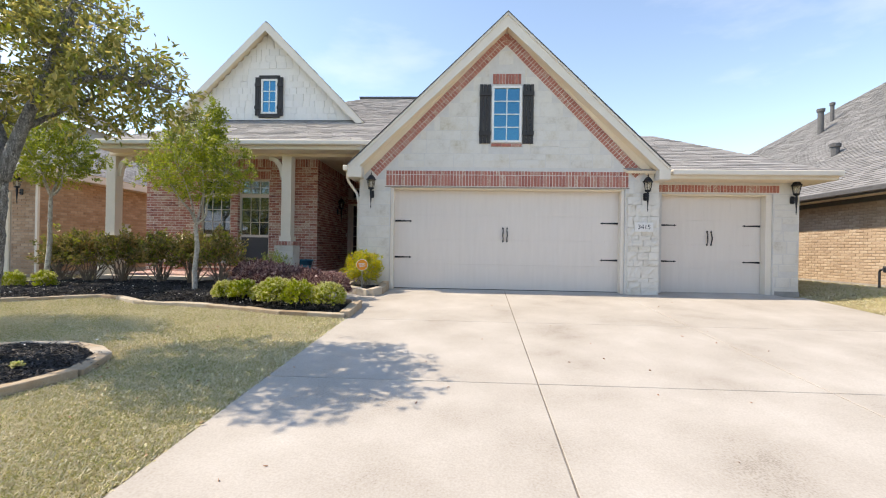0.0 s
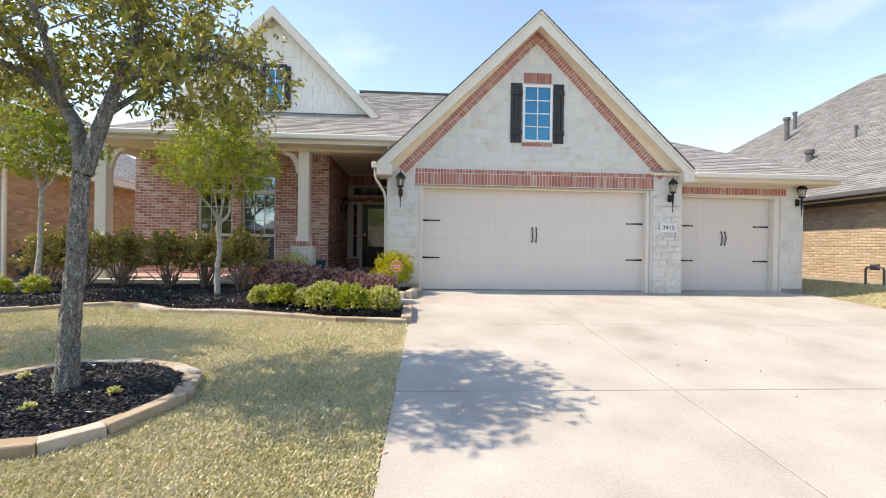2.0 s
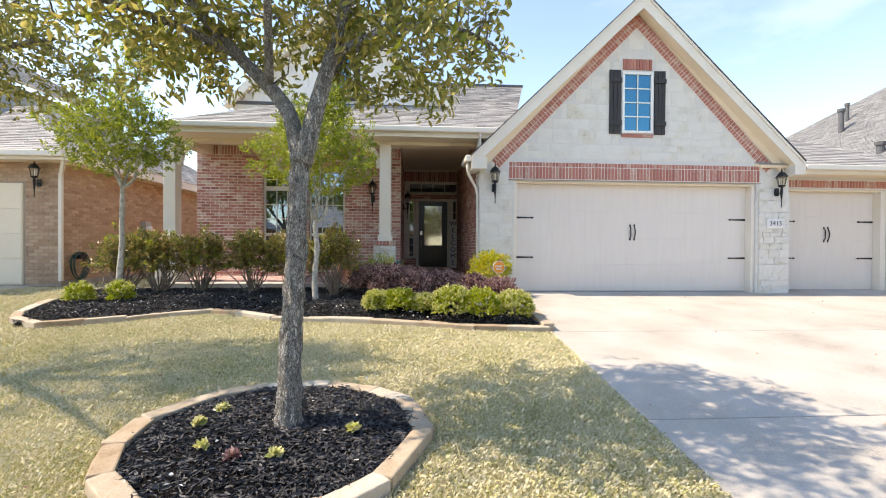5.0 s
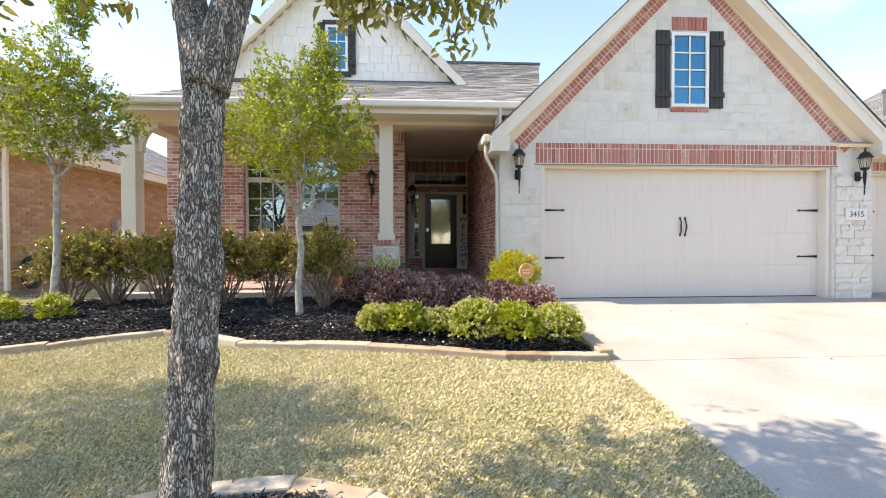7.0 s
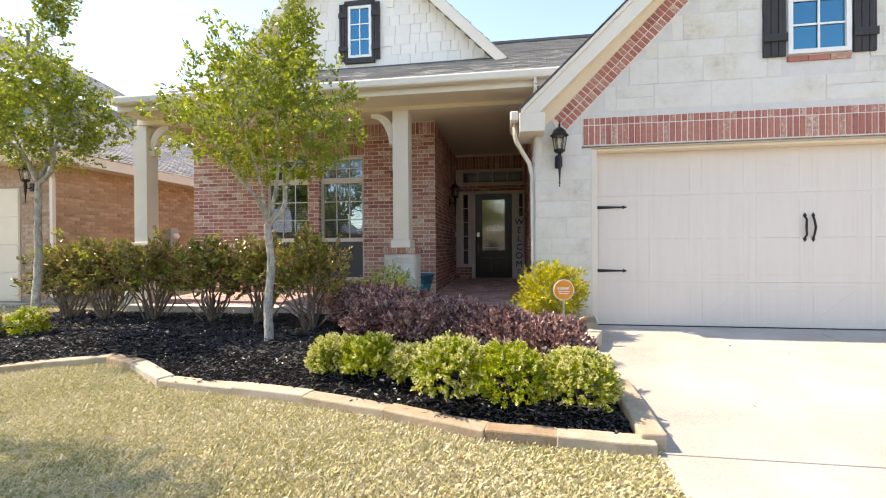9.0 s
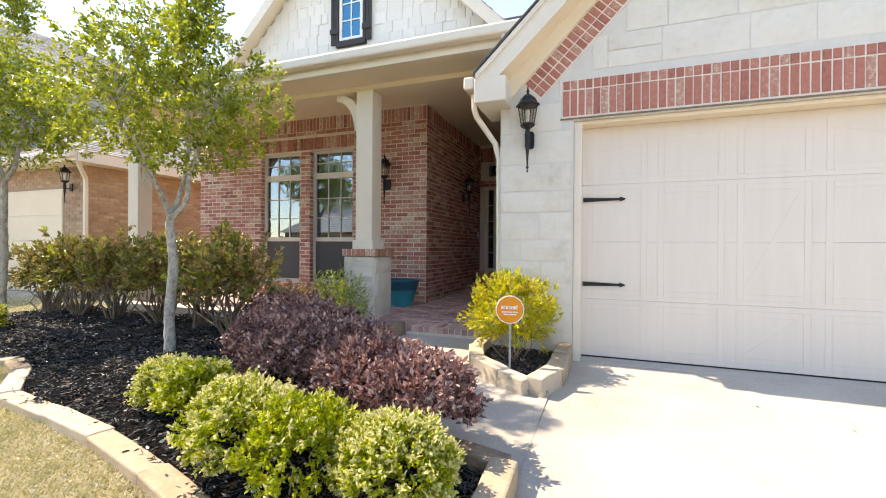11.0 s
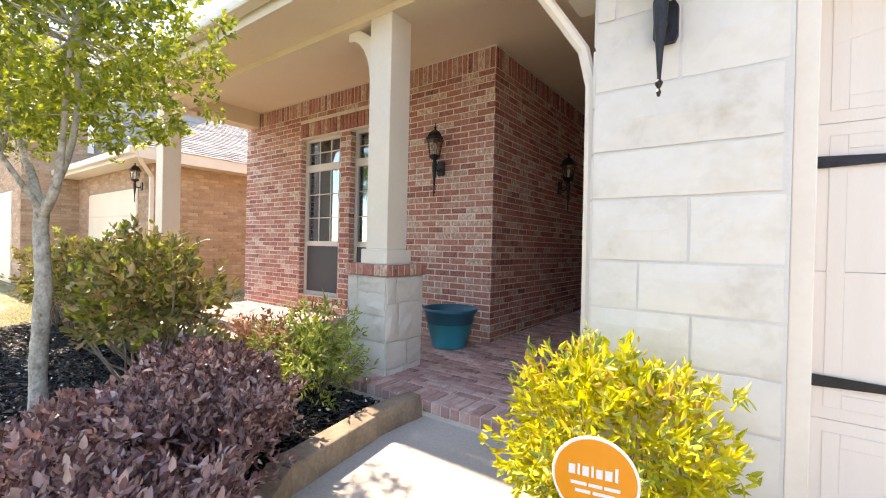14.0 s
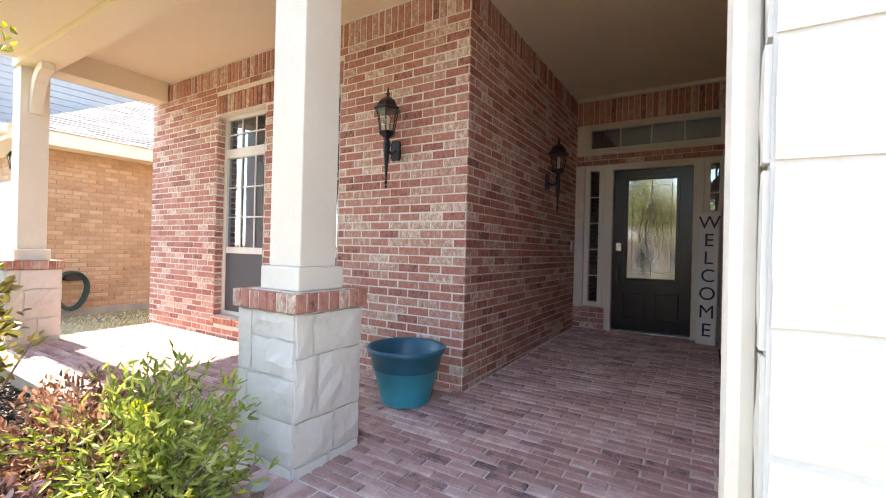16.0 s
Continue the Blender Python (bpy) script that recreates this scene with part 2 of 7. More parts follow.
M["blind"] = material("pale_window_blind", [(0, (0.35, 0.34, 0.33)), (1, (0.42, 0.41, 0.39))], 0.7, 4, 50, 0.0)
M["screen"] = material("grey_insect_screen", [(0, (0.06, 0.062, 0.066)), (1, (0.09, 0.092, 0.096))], 0.8, 300, 600, 0.1)
M["brick_l"] = material("brown_tan_brick", [(0.0, (0.15, 0.095, 0.065)), (0.2, (0.36, 0.225, 0.14)), (0.6, (0.46, 0.305, 0.20)), (1.0, (0.55, 0.41, 0.29))], 0.9, 14, 70, 0.4, piece=0.6, dist=0.006)
M["brick_r"] = material("pale_tan_brick", [(0.0, (0.22, 0.16, 0.11)), (0.2, (0.36, 0.27, 0.19)), (0.6, (0.44, 0.34, 0.245)), (1.0, (0.52, 0.43, 0.33))], 0.9, 14, 70, 0.4, piece=0.6, dist=0.006)
M["street"] = material("street_concrete", [(0, (0.26, 0.25, 0.23)), (1, (0.36, 0.35, 0.32))], 0.9, 2, 50, 0.3)
M["tar"] = material("dark_foundation", [(0, (0.25, 0.24, 0.23)), (1, (0.36, 0.35, 0.33))], 0.95, 6, 50, 0.4)
M["hose"] = material("dark_green_hose", [(0, (0.015, 0.05, 0.045)), (1, (0.03, 0.085, 0.075))], 0.5, 20, 50, 0.0)
M["grey"] = material("grey_enamel", [(0, (0.34, 0.34, 0.34)), (1, (0.42, 0.42, 0.42))], 0.5, 8, 50, 0.05)
M["lead"] = material("dull_lead_pipe", [(0, (0.06, 0.06, 0.062)), (1, (0.12, 0.12, 0.122))], 0.6, 12, 60, 0.1)
M["ink"] = material("dark_navy_ink", [(0, (0.01, 0.012, 0.03)), (1, (0.016, 0.018, 0.04))], 0.6, 8, 50, 0.0)
M["signwhite"] = material("white_painted_board", [(0, (0.66, 0.65, 0.62)), (1, (0.76, 0.75, 0.72))], 0.7, 6, 40, 0.15, stretch=(3, 3, 0.4))

def bark_material(name, scale):
    """Furrowed bark: pale plates split by dark upright cracks."""
    m = M["bark"].copy()
    m.name = name
    nd, ln = m.node_tree.nodes, m.node_tree.links
    b = nd["Principled BSDF"]
    geo = nd.new("ShaderNodeNewGeometry")
    mp = nd.new("ShaderNodeMapping")
    mp.inputs["Scale"].default_value = (1, 1, 0.27)
    ln.new(geo.outputs["Position"], mp.inputs[0])
    nz = nd.new("ShaderNodeTexNoise")
    nz.inputs["Scale"].default_value, nz.inputs["Detail"].default_value = 45, 4
    ln.new(mp.outputs[0], nz.inputs["Vector"])
    wob = nd.new("ShaderNodeVectorMath")
    wob.operation = "MULTIPLY_ADD"
    wob.inputs[1].default_value = (0.05, 0.05, 0.05)
    ln.new(nz.outputs["Color"], wob.inputs[0])
    ln.new(mp.outputs[0], wob.inputs[2])
    vo = nd.new("ShaderNodeTexVoronoi")
    vo.feature = "DISTANCE_TO_EDGE"
    vo.inputs["Scale"].default_value = scale
    ln.new(wob.outputs[0], vo.inputs["Vector"])
    jag = nd.new("ShaderNodeMath")
    jag.operation = "MULTIPLY_ADD"
    jag.inputs[1].default_value = -0.16
    ln.new(nz.outputs[0], jag.inputs[0])
    ln.new(vo.outputs[0], jag.inputs[2])
    cr = nd.new("ShaderNodeMapRange")
    cr.inputs[1].default_value, cr.inputs[2].default_value = -0.09, 0.12
    ln.new(jag.outputs[0], cr.inputs[0])
    old = b.inputs["Base Color"].links[0].from_socket
    mix = nd.new("ShaderNodeMixRGB")
    mix.inputs[1].default_value = (0.075, 0.068, 0.06, 1)
    ln.new(cr.outputs[0], mix.inputs[0])
    ln.new(old, mix.inputs[2])
    ln.new(mix.outputs[0], b.inputs["Base Color"])
    oldn = b.inputs["Normal"].links[0].from_socket
    bp = nd.new("ShaderNodeBump")
    bp.inputs["Strength"].default_value, bp.inputs["Distance"].default_value = 1.0, 0.012
    ln.new(cr.outputs[0], bp.inputs["Height"])
    ln.new(oldn, bp.inputs["Normal"])
    ln.new(bp.outputs[0], b.inputs["Normal"])
    return m

M["bark"] = bark_material("furrowed_oak_bark", 105)

def glass_material(name, tint, rough=0.02, mixg=0.5):
    """Window glass seen from outside: see-through, with a mirror's sheen."""
    m = bpy.data.materials.new(name)
    m.use_nodes = True
    nd, ln = m.node_tree.nodes, m.node_tree.links
    nd.remove(nd["Principled BSDF"])
    tr, gl, mx = nd.new("ShaderNodeBsdfTransparent"), nd.new("ShaderNodeBsdfGlossy"), nd.new("ShaderNodeMixShader")
    tr.inputs[0].default_value, gl.inputs[0].default_value = (*tint, 1), (0.95, 0.97, 1.0, 1)
    gl.inputs["Roughness"].default_value = rough
    mx.inputs[0].default_value = mixg
    ln.new(tr.outputs[0], mx.inputs[1])
    ln.new(gl.outputs[0], mx.inputs[2])
    ln.new(mx.outputs[0], nd["Material Output"].inputs[0])
    return m

M["glass"] = glass_material("window_glass", (0.55, 0.6, 0.62), 0.01, 0.34)
M["glass"].node_tree.nodes["Glossy BSDF"].inputs[0].default_value = (0.72, 0.86, 1.0, 1)
def sheen(m, floor, gain):
    """Lets the mirror's share of a glass grow towards grazing view."""
    nd, ln = m.node_tree.nodes, m.node_tree.links
    fr = nd.new("ShaderNodeFresnel")
    fr.inputs[0].default_value = 1.6
    ma = nd.new("ShaderNodeMath")
    ma.operation = "MULTIPLY_ADD"
    ma.inputs[1].default_value, ma.inputs[2].default_value = gain, floor
    ma.use_clamp = True
    ln.new(fr.outputs[0], ma.inputs[0])
    ln.new(ma.outputs[0], nd["Mix Shader"].inputs[0])
sheen(M["glass"], 0.06, 3.0)
M["lampglass"] = glass_material("lantern_glass", (0.85, 0.83, 0.78), 0.12, 0.12)
M["skyglass"] = glass_material("sky_reflection_tinted_glass", (0.2, 0.3, 0.4), 0.01, 0.75)
# the blue tint puts a deep sky reflection into the mirror colour
M["skyglass"].node_tree.nodes["Glossy BSDF"].inputs[0].default_value = (0.07, 0.27, 0.38, 1)
M["etched"] = glass_material("etched_glass", (0.6, 0.65, 0.66), 0.07, 0.3)

# ---- builders ----
RNG = random.Random(11)

def part(name, bm, mat, parent=None, label="", smooth=False):
    """Links a bmesh as one mesh object under a thing or a part."""
    me = bpy.data.meshes.new(name)
    bm.normal_update()
    bm.to_mesh(me)
    bm.free()
    if smooth:
        me.shade_smooth()
    me.materials.append(mat)
    ob = new(name, me)
    if parent:
        ob.parent = parent
    if label:
        ob["label"] = label
    return ob

def raw(name, verts, faces, mat, parent=None, label="", smooth=False, kind=""):
    """The same from lists of corners and faces."""
    me = bpy.data.meshes.new(name)
    me.from_pydata(verts, [], faces)
    if smooth:
        me.shade_smooth()
    me.materials.append(mat)
    ob = new(name, me)
    if parent:
        ob.parent = parent
    return tagged(ob, label, kind=kind)

def thing(name, label, category, group="", kind=""):
    return tagged(new(name), label, category, group, kind)

def box(bm, x0, x1, y0, y1, z0, z1, bevel=0.0, m=None):
    r = bmesh.ops.create_cube(bm, size=1)["verts"]
    for v in r:
        v.co = Vector(((x0 + x1) / 2 + v.co.x * (x1 - x0), (y0 + y1) / 2 + v.co.y * (y1 - y0), (z0 + z1) / 2 + v.co.z * (z1 - z0)))
    if bevel:
        es = list({e for v in r for e in v.link_edges})
        r = bmesh.ops.bevel(bm, geom=es, offset=bevel, segments=2, affect="EDGES", profile=0.5)["verts"]
    if m is not None:
        bmesh.ops.transform(bm, matrix=m, verts=list({v for v in r}))
    return bm

def boxes(*args, bevel=0.0):
    bm = bmesh.new()
    for a in args:
        box(bm, *a, bevel=bevel)
    return bm

def prism(bm, pts, axis, a, b):
    """A flat outline pushed along an axis from a to b; pts are the two other coordinates in order x, y, z."""
    def at(p, d):
        return {"x": (d, p[0], p[1]), "y": (p[0], d, p[1]), "z": (p[0], p[1], d)}[axis]
    lo = [bm.verts.new(at(p, a)) for p in pts]
    hi = [bm.verts.new(at(p, b)) for p in pts]
    n = len(pts)
    fs = [bm.faces.new(lo), bm.faces.new(hi[::-1])]
    for i in range(n):
        fs.append(bm.faces.new((lo[i], hi[i], hi[(i + 1) % n], lo[(i + 1) % n])))
    bmesh.ops.recalc_face_normals(bm, faces=fs)
    return bm

def tube(bm, pts, radii, seg=8, caps=True):
    """A round bar through the given points."""
    rings, pts = [], [Vector(p) for p in pts]
    side = None
    for i, p in enumerate(pts):
        d = (pts[min(i + 1, len(pts) - 1)] - pts[max(i - 1, 0)]).normalized()
        if side is None:
            side = d.orthogonal().normalized()
        side = (side - d * side.dot(d)).normalized()
        up = d.cross(side)
        rings.append([bm.verts.new(p + radii[i] * (math.cos(k * math.tau / seg) * side + math.sin(k * math.tau / seg) * up)) for k in range(seg)])
    for r0, r1 in zip(rings, rings[1:]):
        for k in range(seg):
            bm.faces.new((r0[k], r0[(k + 1) % seg], r1[(k + 1) % seg], r1[k]))
    if caps:
        bm.faces.new(rings[0][::-1])
        bm.faces.new(rings[-1])
    return bm

def lathe(bm, profile, seg=24, centre=(0, 0, 0)):
    """A turned body from (radius, height) pairs."""
    cx, cy, cz = centre
    rings = [[bm.verts.new((cx + r * math.cos(k * math.tau / seg), cy + r * math.sin(k * math.tau / seg), cz + h)) for k in range(seg)] for r, h in profile]
    for r0, r1 in zip(rings, rings[1:]):
        for k in range(seg):
            bm.faces.new((r0[k], r0[(k + 1) % seg], r1[(k + 1) % seg], r1[k]))
    bm.faces.new(rings[0][::-1])
    bm.faces.new(rings[-1])
    return bm

BOXF = [(0, 3, 2, 1), (4, 5, 6, 7), (0, 1, 5, 4), (1, 2, 6, 5), (2, 3, 7, 6), (3, 0, 4, 7)]

def block_mesh(name, w, h, d, mat, worn=0.0, r=None):
    """One brick or stone: w along x, h along z, front face at y = -d, with softened front edges."""
    r = r or RNG
    c = min(w, h, 0.05) * 0.12 + worn * 0.3
    j = lambda: r.uniform(-worn, worn)
    vs = [(-w / 2, 0, -h / 2), (w / 2, 0, -h / 2), (w / 2, 0, h / 2), (-w / 2, 0, h / 2)]
    vs += [(sx * w / 2 + j() * 0.3, -d + c * 0.8, sz * h / 2 + j() * 0.3) for sx, sz in ((-1, -1), (1, -1), (1, 1), (-1, 1))]
    vs += [(sx * (w / 2 - c), -d + j() * 0.5, sz * (h / 2 - c)) for sx, sz in ((-1, -1), (1, -1), (1, 1), (-1, 1))]
    fs = [(0, 1, 5, 4), (1, 2, 6, 5), (2, 3, 7, 6), (3, 0, 4, 7), (4, 5, 9, 8), (5, 6, 10, 9), (6, 7, 11, 10), (7, 4, 8, 11), (8, 9, 10, 11)]
    return vs, fs

def pillow_mesh(w, h, d, amp, r=None):
    """One split-faced stone: like block_mesh, with an uneven front that falls off towards its ragged edges."""
    r = r or RNG
    nx, nz = max(3, min(8, int(w / 0.06))), max(3, min(6, int(h / 0.06)))
    off = Vector((r.uniform(0, 90), r.uniform(0, 90), 0))
    vs, fs = [], []
    for k in range(nz + 1):
        for i in range(nx + 1):
            x, z = w * (i / nx - 0.5), h * (k / nz - 0.5)
            rim = i in (0, nx) or k in (0, nz)
            near_rim = i in (1, nx - 1) or k in (1, nz - 1)
            bumpy = noise.noise(off + Vector((x * 9, z * 11, 0))) + 0.5 * noise.noise(off + Vector((x * 24, z * 28, 3)))
            if rim:
                x, z = x + r.uniform(-0.2, 0.2) * amp, z + r.uniform(-0.2, 0.2) * amp
                vs.append((x, -d * 0.78, z))
            else:
                vs.append((x + r.uniform(-0.3, 0.3) * amp, -d + (0.12 * d if near_rim else 0) - amp * bumpy * 0.55, z + r.uniform(-0.3, 0.3) * amp))
    at = lambda i, k: k * (nx + 1) + i
    for k in range(nz):
        for i in range(nx):
            fs.append((at(i, k), at(i + 1, k), at(i + 1, k + 1), at(i, k + 1)))
    loop = [at(i, 0) for i in range(nx)] + [at(nx, k) for k in range(nz)] + [at(i, nz) for i in range(nx, 0, -1)] + [at(0, k) for k in range(nz, 0, -1)]
    low = len(vs)
    vs += [(vs[i][0], 0.0, vs[i][2]) for i in loop]
    for q in range(len(loop)):
        p = (q + 1) % len(loop)
        fs.append((loop[q], low + q, low + p, loop[p]))
    return vs, fs

def subtract(a, b, cuts):
    out = [(a, b)]
    for c0, c1 in cuts:
        nxt = []
        for s, e in out:
            if c1 <= s or c0 >= e:
                nxt.append((s, e))
            else:
                if c0 > s:
                    nxt.append((s, c0))
                if c1 < e:
                    nxt.append((c1, e))
        out = nxt
    return out

def lay(parent, m, cells, mat, depth, name, near, limit=290, worn=0.0, split=False):
    """Lays pieces on a face. m: the face's pose (x along, z up, y into the wall). cells: (u, v, w, h). Pieces within near (u0, u1, v0, v1)
    become objects of their own, the others one joined part."""
    shared, vs, fs, singles = {}, [], [], 0
    for u, v, w, h in cells:
        if w < 0.012 or h < 0.012:
            continue
        if near and singles < limit and near[0] <= u <= near[1] and near[2] <= v <= near[3]:
            key = (round(w, 3), round(h, 3))
            pool = shared.setdefault(key, [])
            if len(pool) < 3:
                bv, bf = pillow_mesh(w, h, depth, worn) if split else block_mesh(name, w, h, depth, mat, worn)
                me = bpy.data.meshes.new(name)
                me.from_pydata(bv, [], bf)
                me.materials.append(mat)
                pool.append(me)
            ob = new(name, pool[RNG.randrange(len(pool))])
            ob.parent = parent
            ob.matrix_local = m @ Matrix.Translation((u + RNG.uniform(-1, 1) * 0.0015, RNG.uniform(-1, 1) * 0.0025, v))
            singles += 1
        else:
            bv, bf = block_mesh(name, w, h, depth + RNG.uniform(-1, 1) * 0.0025, mat, worn)
            n = len(vs)
            vs += [tuple(m @ Vector((x + u, y, z + v))) for x, y, z in bv]
            fs += [tuple(i + n for i in f) for f in bf]
    if vs:
        raw(name + "_field", vs, fs, mat, parent, kind="stuff")

def courses(width, height, holes=(), bw=0.194, bh=0.0577, jt=0.010, v0=0.0, top=None):
    """Running-bond cells over a face, cut round holes (u0, u1, v0, v1)."""
    out, i, v = [], 0, v0
    while v + bh <= height + 0.006:
        cuts = [(a - jt, b + jt) for a, b, c, d in holes if c < v + bh - 0.004 and d > v + 0.004]
        u = -(bw + jt) / 2 if i % 2 else 0.0
        while u < width:
            for s, e in subtract(max(u, 0), min(u + bw, width), cuts):
                out.append(((s + e) / 2, v + bh / 2, e - s, bh))
            u += bw + jt
        v += bh + jt
        i += 1
    return out

def soldiers(u0, u1, v0, h, bw=0.0577, jt=0.010):
    n = max(1, round((u1 - u0) / (bw + jt)))
    w = (u1 - u0) / n
    return [(u0 + (k + 0.5) * w, v0 + h / 2, w - jt, h) for k in range(n)]

def ashlar(width, height, holes=(), seed=3, hs=(0.19, 0.24, 0.29, 0.34), ws=(0.28, 0.75), jt=0.012, inside=None):
    r = random.Random(seed)
    out, v = [], 0.0
    while v < height - 0.02:
        h = min(r.choice(hs), height - v)
        if height - v - h < 0.09:
            h = height - v
        u = -r.uniform(0, 0.3)
        cuts = [(a - jt / 2, b + jt / 2) for a, b, c, d in holes if c < v + h - 0.01 and d > v + 0.01]
        while u < width:
            w = r.uniform(*ws)
            if width - (u + w) < 0.14:
                w = width - u
            for s, e in subtract(max(u, 0), min(u + w, width), cuts):
                if inside:
                    s, e = inside(s, e, v, v + h)
                if e - s > 0.03:
                    if h > 0.26 and r.random() < 0.3 and e - s > 0.3:
                        k = r.uniform(0.4, 0.6) * h
                        out.append(((s + e) / 2, v + k / 2, e - s - jt, k - jt))
                        out.append(((s + e) / 2, v + (h + k) / 2, e - s - jt, h - k - jt))
                    else:
                        out.append(((s + e) / 2, v + h / 2, e - s - jt, h - jt))
            u += w
        v += h
    return out
FRONT = lambda x, y, z: Matrix.Translation((x, y, z))                       # a face that looks towards -y
EAST = lambda x, y, z: Matrix.Translation((x, y, z)) @ Matrix.Rotation(radians(90), 4, "Z")   # looks towards +x, runs along +y
WEST = lambda x, y, z: Matrix.Translation((x, y, z)) @ Matrix.Rotation(radians(-90), 4, "Z")  # looks towards -x, runs along -y

def text(name, body, size, m, mat, parent, extrude=0.002, align="CENTER"):
    cu = bpy.data.curves.new(name, "FONT")
    cu.body, cu.size, cu.extrude, cu.align_x, cu.align_y = body, size, extrude, align, "CENTER"
    cu.materials.append(mat)
    tmp = bpy.data.objects.new(name, cu)
    scene.collection.objects.link(tmp)
    me = bpy.data.meshes.new_from_object(tmp)
    bpy.data.objects.remove(tmp)
    ob = new(name, me)
    ob.parent, ob.matrix_local = parent, m
    return ob

# ---- ground ----
def gz(x, y):
    """Height of the ground: it falls gently from the houses to the street."""
    yy = min(max(y, -4.5), 9.4)
    return 0.065 * (yy - 3.2) + 0.035 * min(max((-1.9 - x) / 1.2, 0), 1) * min(max((9 - y) / 3, 0), 1) + 0.16 * min(max((x - 7.4) / 1.6, 0), 1)

DRIVE_L, DRIVE_R = -1.84, 7.1
bm = bmesh.new()
xs = [-3000, -400, -80, -30] + [-20 + i * 0.5 for i in range(81)] + [30, 80, 400, 3000]
ys = [-3000, -400, -80, -30] + [-14 + i * 0.5 for i in range(65)] + [30, 80, 400, 3000]
grid = [[bm.verts.new((x, y, gz(x, y) - 0.02 - (0.25 if DRIVE_L + 0.3 < x < DRIVE_R - 0.3 and -7 < y < 9.2 else 0))) for x in xs] for y in ys]
for j in range(len(ys) - 1):
    for i in range(len(xs) - 1):
        bm.faces.new((grid[j][i], grid[j][i + 1], grid[j + 1][i + 1], grid[j + 1][i]))
tagged(part("ground", bm, M["soil"], smooth=True), "dry tan lawn soil under dormant grass", "ground", kind="structure")

def slab(bm, x0, x1, y0, y1, zf, thick=0.2, n=6, bev=0.012):
    """A concrete slab that follows the fall of the ground, with rounded edges."""
    yv = [y0, y0 + bev] + [y0 + (y1 - y0) * k / n for k in range(1, n)] + [y1 - bev, y1]
    xv = [x0, x0 + bev, x1 - bev, x1]
    top = [[bm.verts.new((x, y, zf(x, y) - (bev * 0.7 if i in (0, 3) or j in (0, len(yv) - 1) else 0))) for i, x in enumerate(xv)] for j, y in enumerate(yv)]
    for j in range(len(yv) - 1):
        for i in range(3):
            bm.faces.new((top[j][i], top[j][i + 1], top[j + 1][i + 1], top[j + 1][i]))
    edge = [top[0][i] for i in range(4)] + [top[j][3] for j in range(1, len(yv))] + [top[-1][i] for i in (2, 1, 0)] + [top[j][0] for j in range(len(yv) - 2, 0, -1)]
    low = [bm.verts.new((v.co.x, v.co.y, v.co.z - thick)) for v in edge]
    for k in range(len(edge)):
        bm.faces.new((edge[k], low[k], low[(k + 1) % len(edge)], edge[(k + 1) % len(edge)]))
    return bm

dz = lambda x, y: 0.065 * (min(max(y, -4.5), 9.7) - 3.2)
drive = thing("driveway", "pale sun-bleached concrete driveway with tooled joints", "driveway", kind="structure")
def askew(bm):
    """The drive's left edge and middle joint run a little askew."""
    for v in bm.verts:
        for x, k in ((DRIVE_L, 0.026), (XJ[1], 0.035)):
            if abs(v.co.x - x) < 0.06:
                v.co.x += k * (v.co.y - 4.0)
                break
    return bm
XJ = [DRIVE_L, 0.70, 3.30, DRIVE_R]
YJ = [-6.5, -2.6, 0.7, 4.0, 6.45, 9.36]
for i in range(3):
    for j in range(5):
        bm = slab(bmesh.new(), XJ[i] + 0.006, XJ[i + 1] - 0.006, YJ[j] + 0.006, YJ[j + 1] - 0.006, dz, bev=0.004)
        part("slab", askew(bm), M["concrete"], drive)
part("joint_bed", askew(slab(bmesh.new(), DRIVE_L + 0.02, DRIVE_R - 0.02, -6.4, 9.34, lambda x, y: dz(x, y) - 0.006, 0.1)), M["joint"], drive)
# thin dark strip: paints the shade where the lawn meets the drive's edge
part("edge_gap", askew(slab(bmesh.new(), DRIVE_L - 0.022, DRIVE_L - 0.001, -6.4, 6.38, lambda x, y: dz(x, y) - 0.012, 0.1, 6, 0.004)), M["joint"], drive)
part("apron", slab(bmesh.new(), -1.66, 6.72, 9.366, 10.0, lambda x, y: dz(x, y)), M["concrete"], drive)
road = part("road", slab(bmesh.new(), -60, 60, -16, -6.6, lambda x, y: -0.56), M["street"])
tagged(road, "grey concrete street along the front lawns", "road", kind="structure")

# walk from the drive to the porch
wz = lambda x, y: 0.345 + 0.105 * (y - 8.5) if y > 8.2 else 0.313 + 0.07 * (y - 8.2)
walkway = thing("walkway", "short pale concrete walk leading to the porch", "walkway", kind="structure")
bm = bmesh.new()
outline = [(-1.752, 7.25), (-1.708, 9.0), (-1.69, 9.7), (-3.9, 9.7), (-3.66, 9.1), (-3.6, 8.65), (-3.36, 8.27), (-2.95, 7.85), (-2.45, 7.4)]
top = [bm.verts.new((x, y, wz(x, y))) for x, y in outline]
low = [bm.verts.new((x, y, wz(x, y) - 0.2)) for x, y in outline]
f = bm.faces.new(top)
for k in range(len(top)):
    bm.faces.new((low[k], low[(k + 1) % len(top)], top[(k + 1) % len(top)], top[k]))
bmesh.ops.triangulate(bm, faces=[f])
bmesh.ops.recalc_face_normals(bm, faces=bm.faces)
part("slab", bm, M["concrete"], walkway)
bm = bmesh.new()
tube(bm, [(-2.98, 7.8, wz(0, 7.8) - 0.003), (-2.62, 8.2, wz(0, 8.2) - 0.003), (-2.22, 8.61, wz(0, 8.61) - 0.003)], [0.007] * 3, 6)
part("joint", bm, M["joint"], walkway)

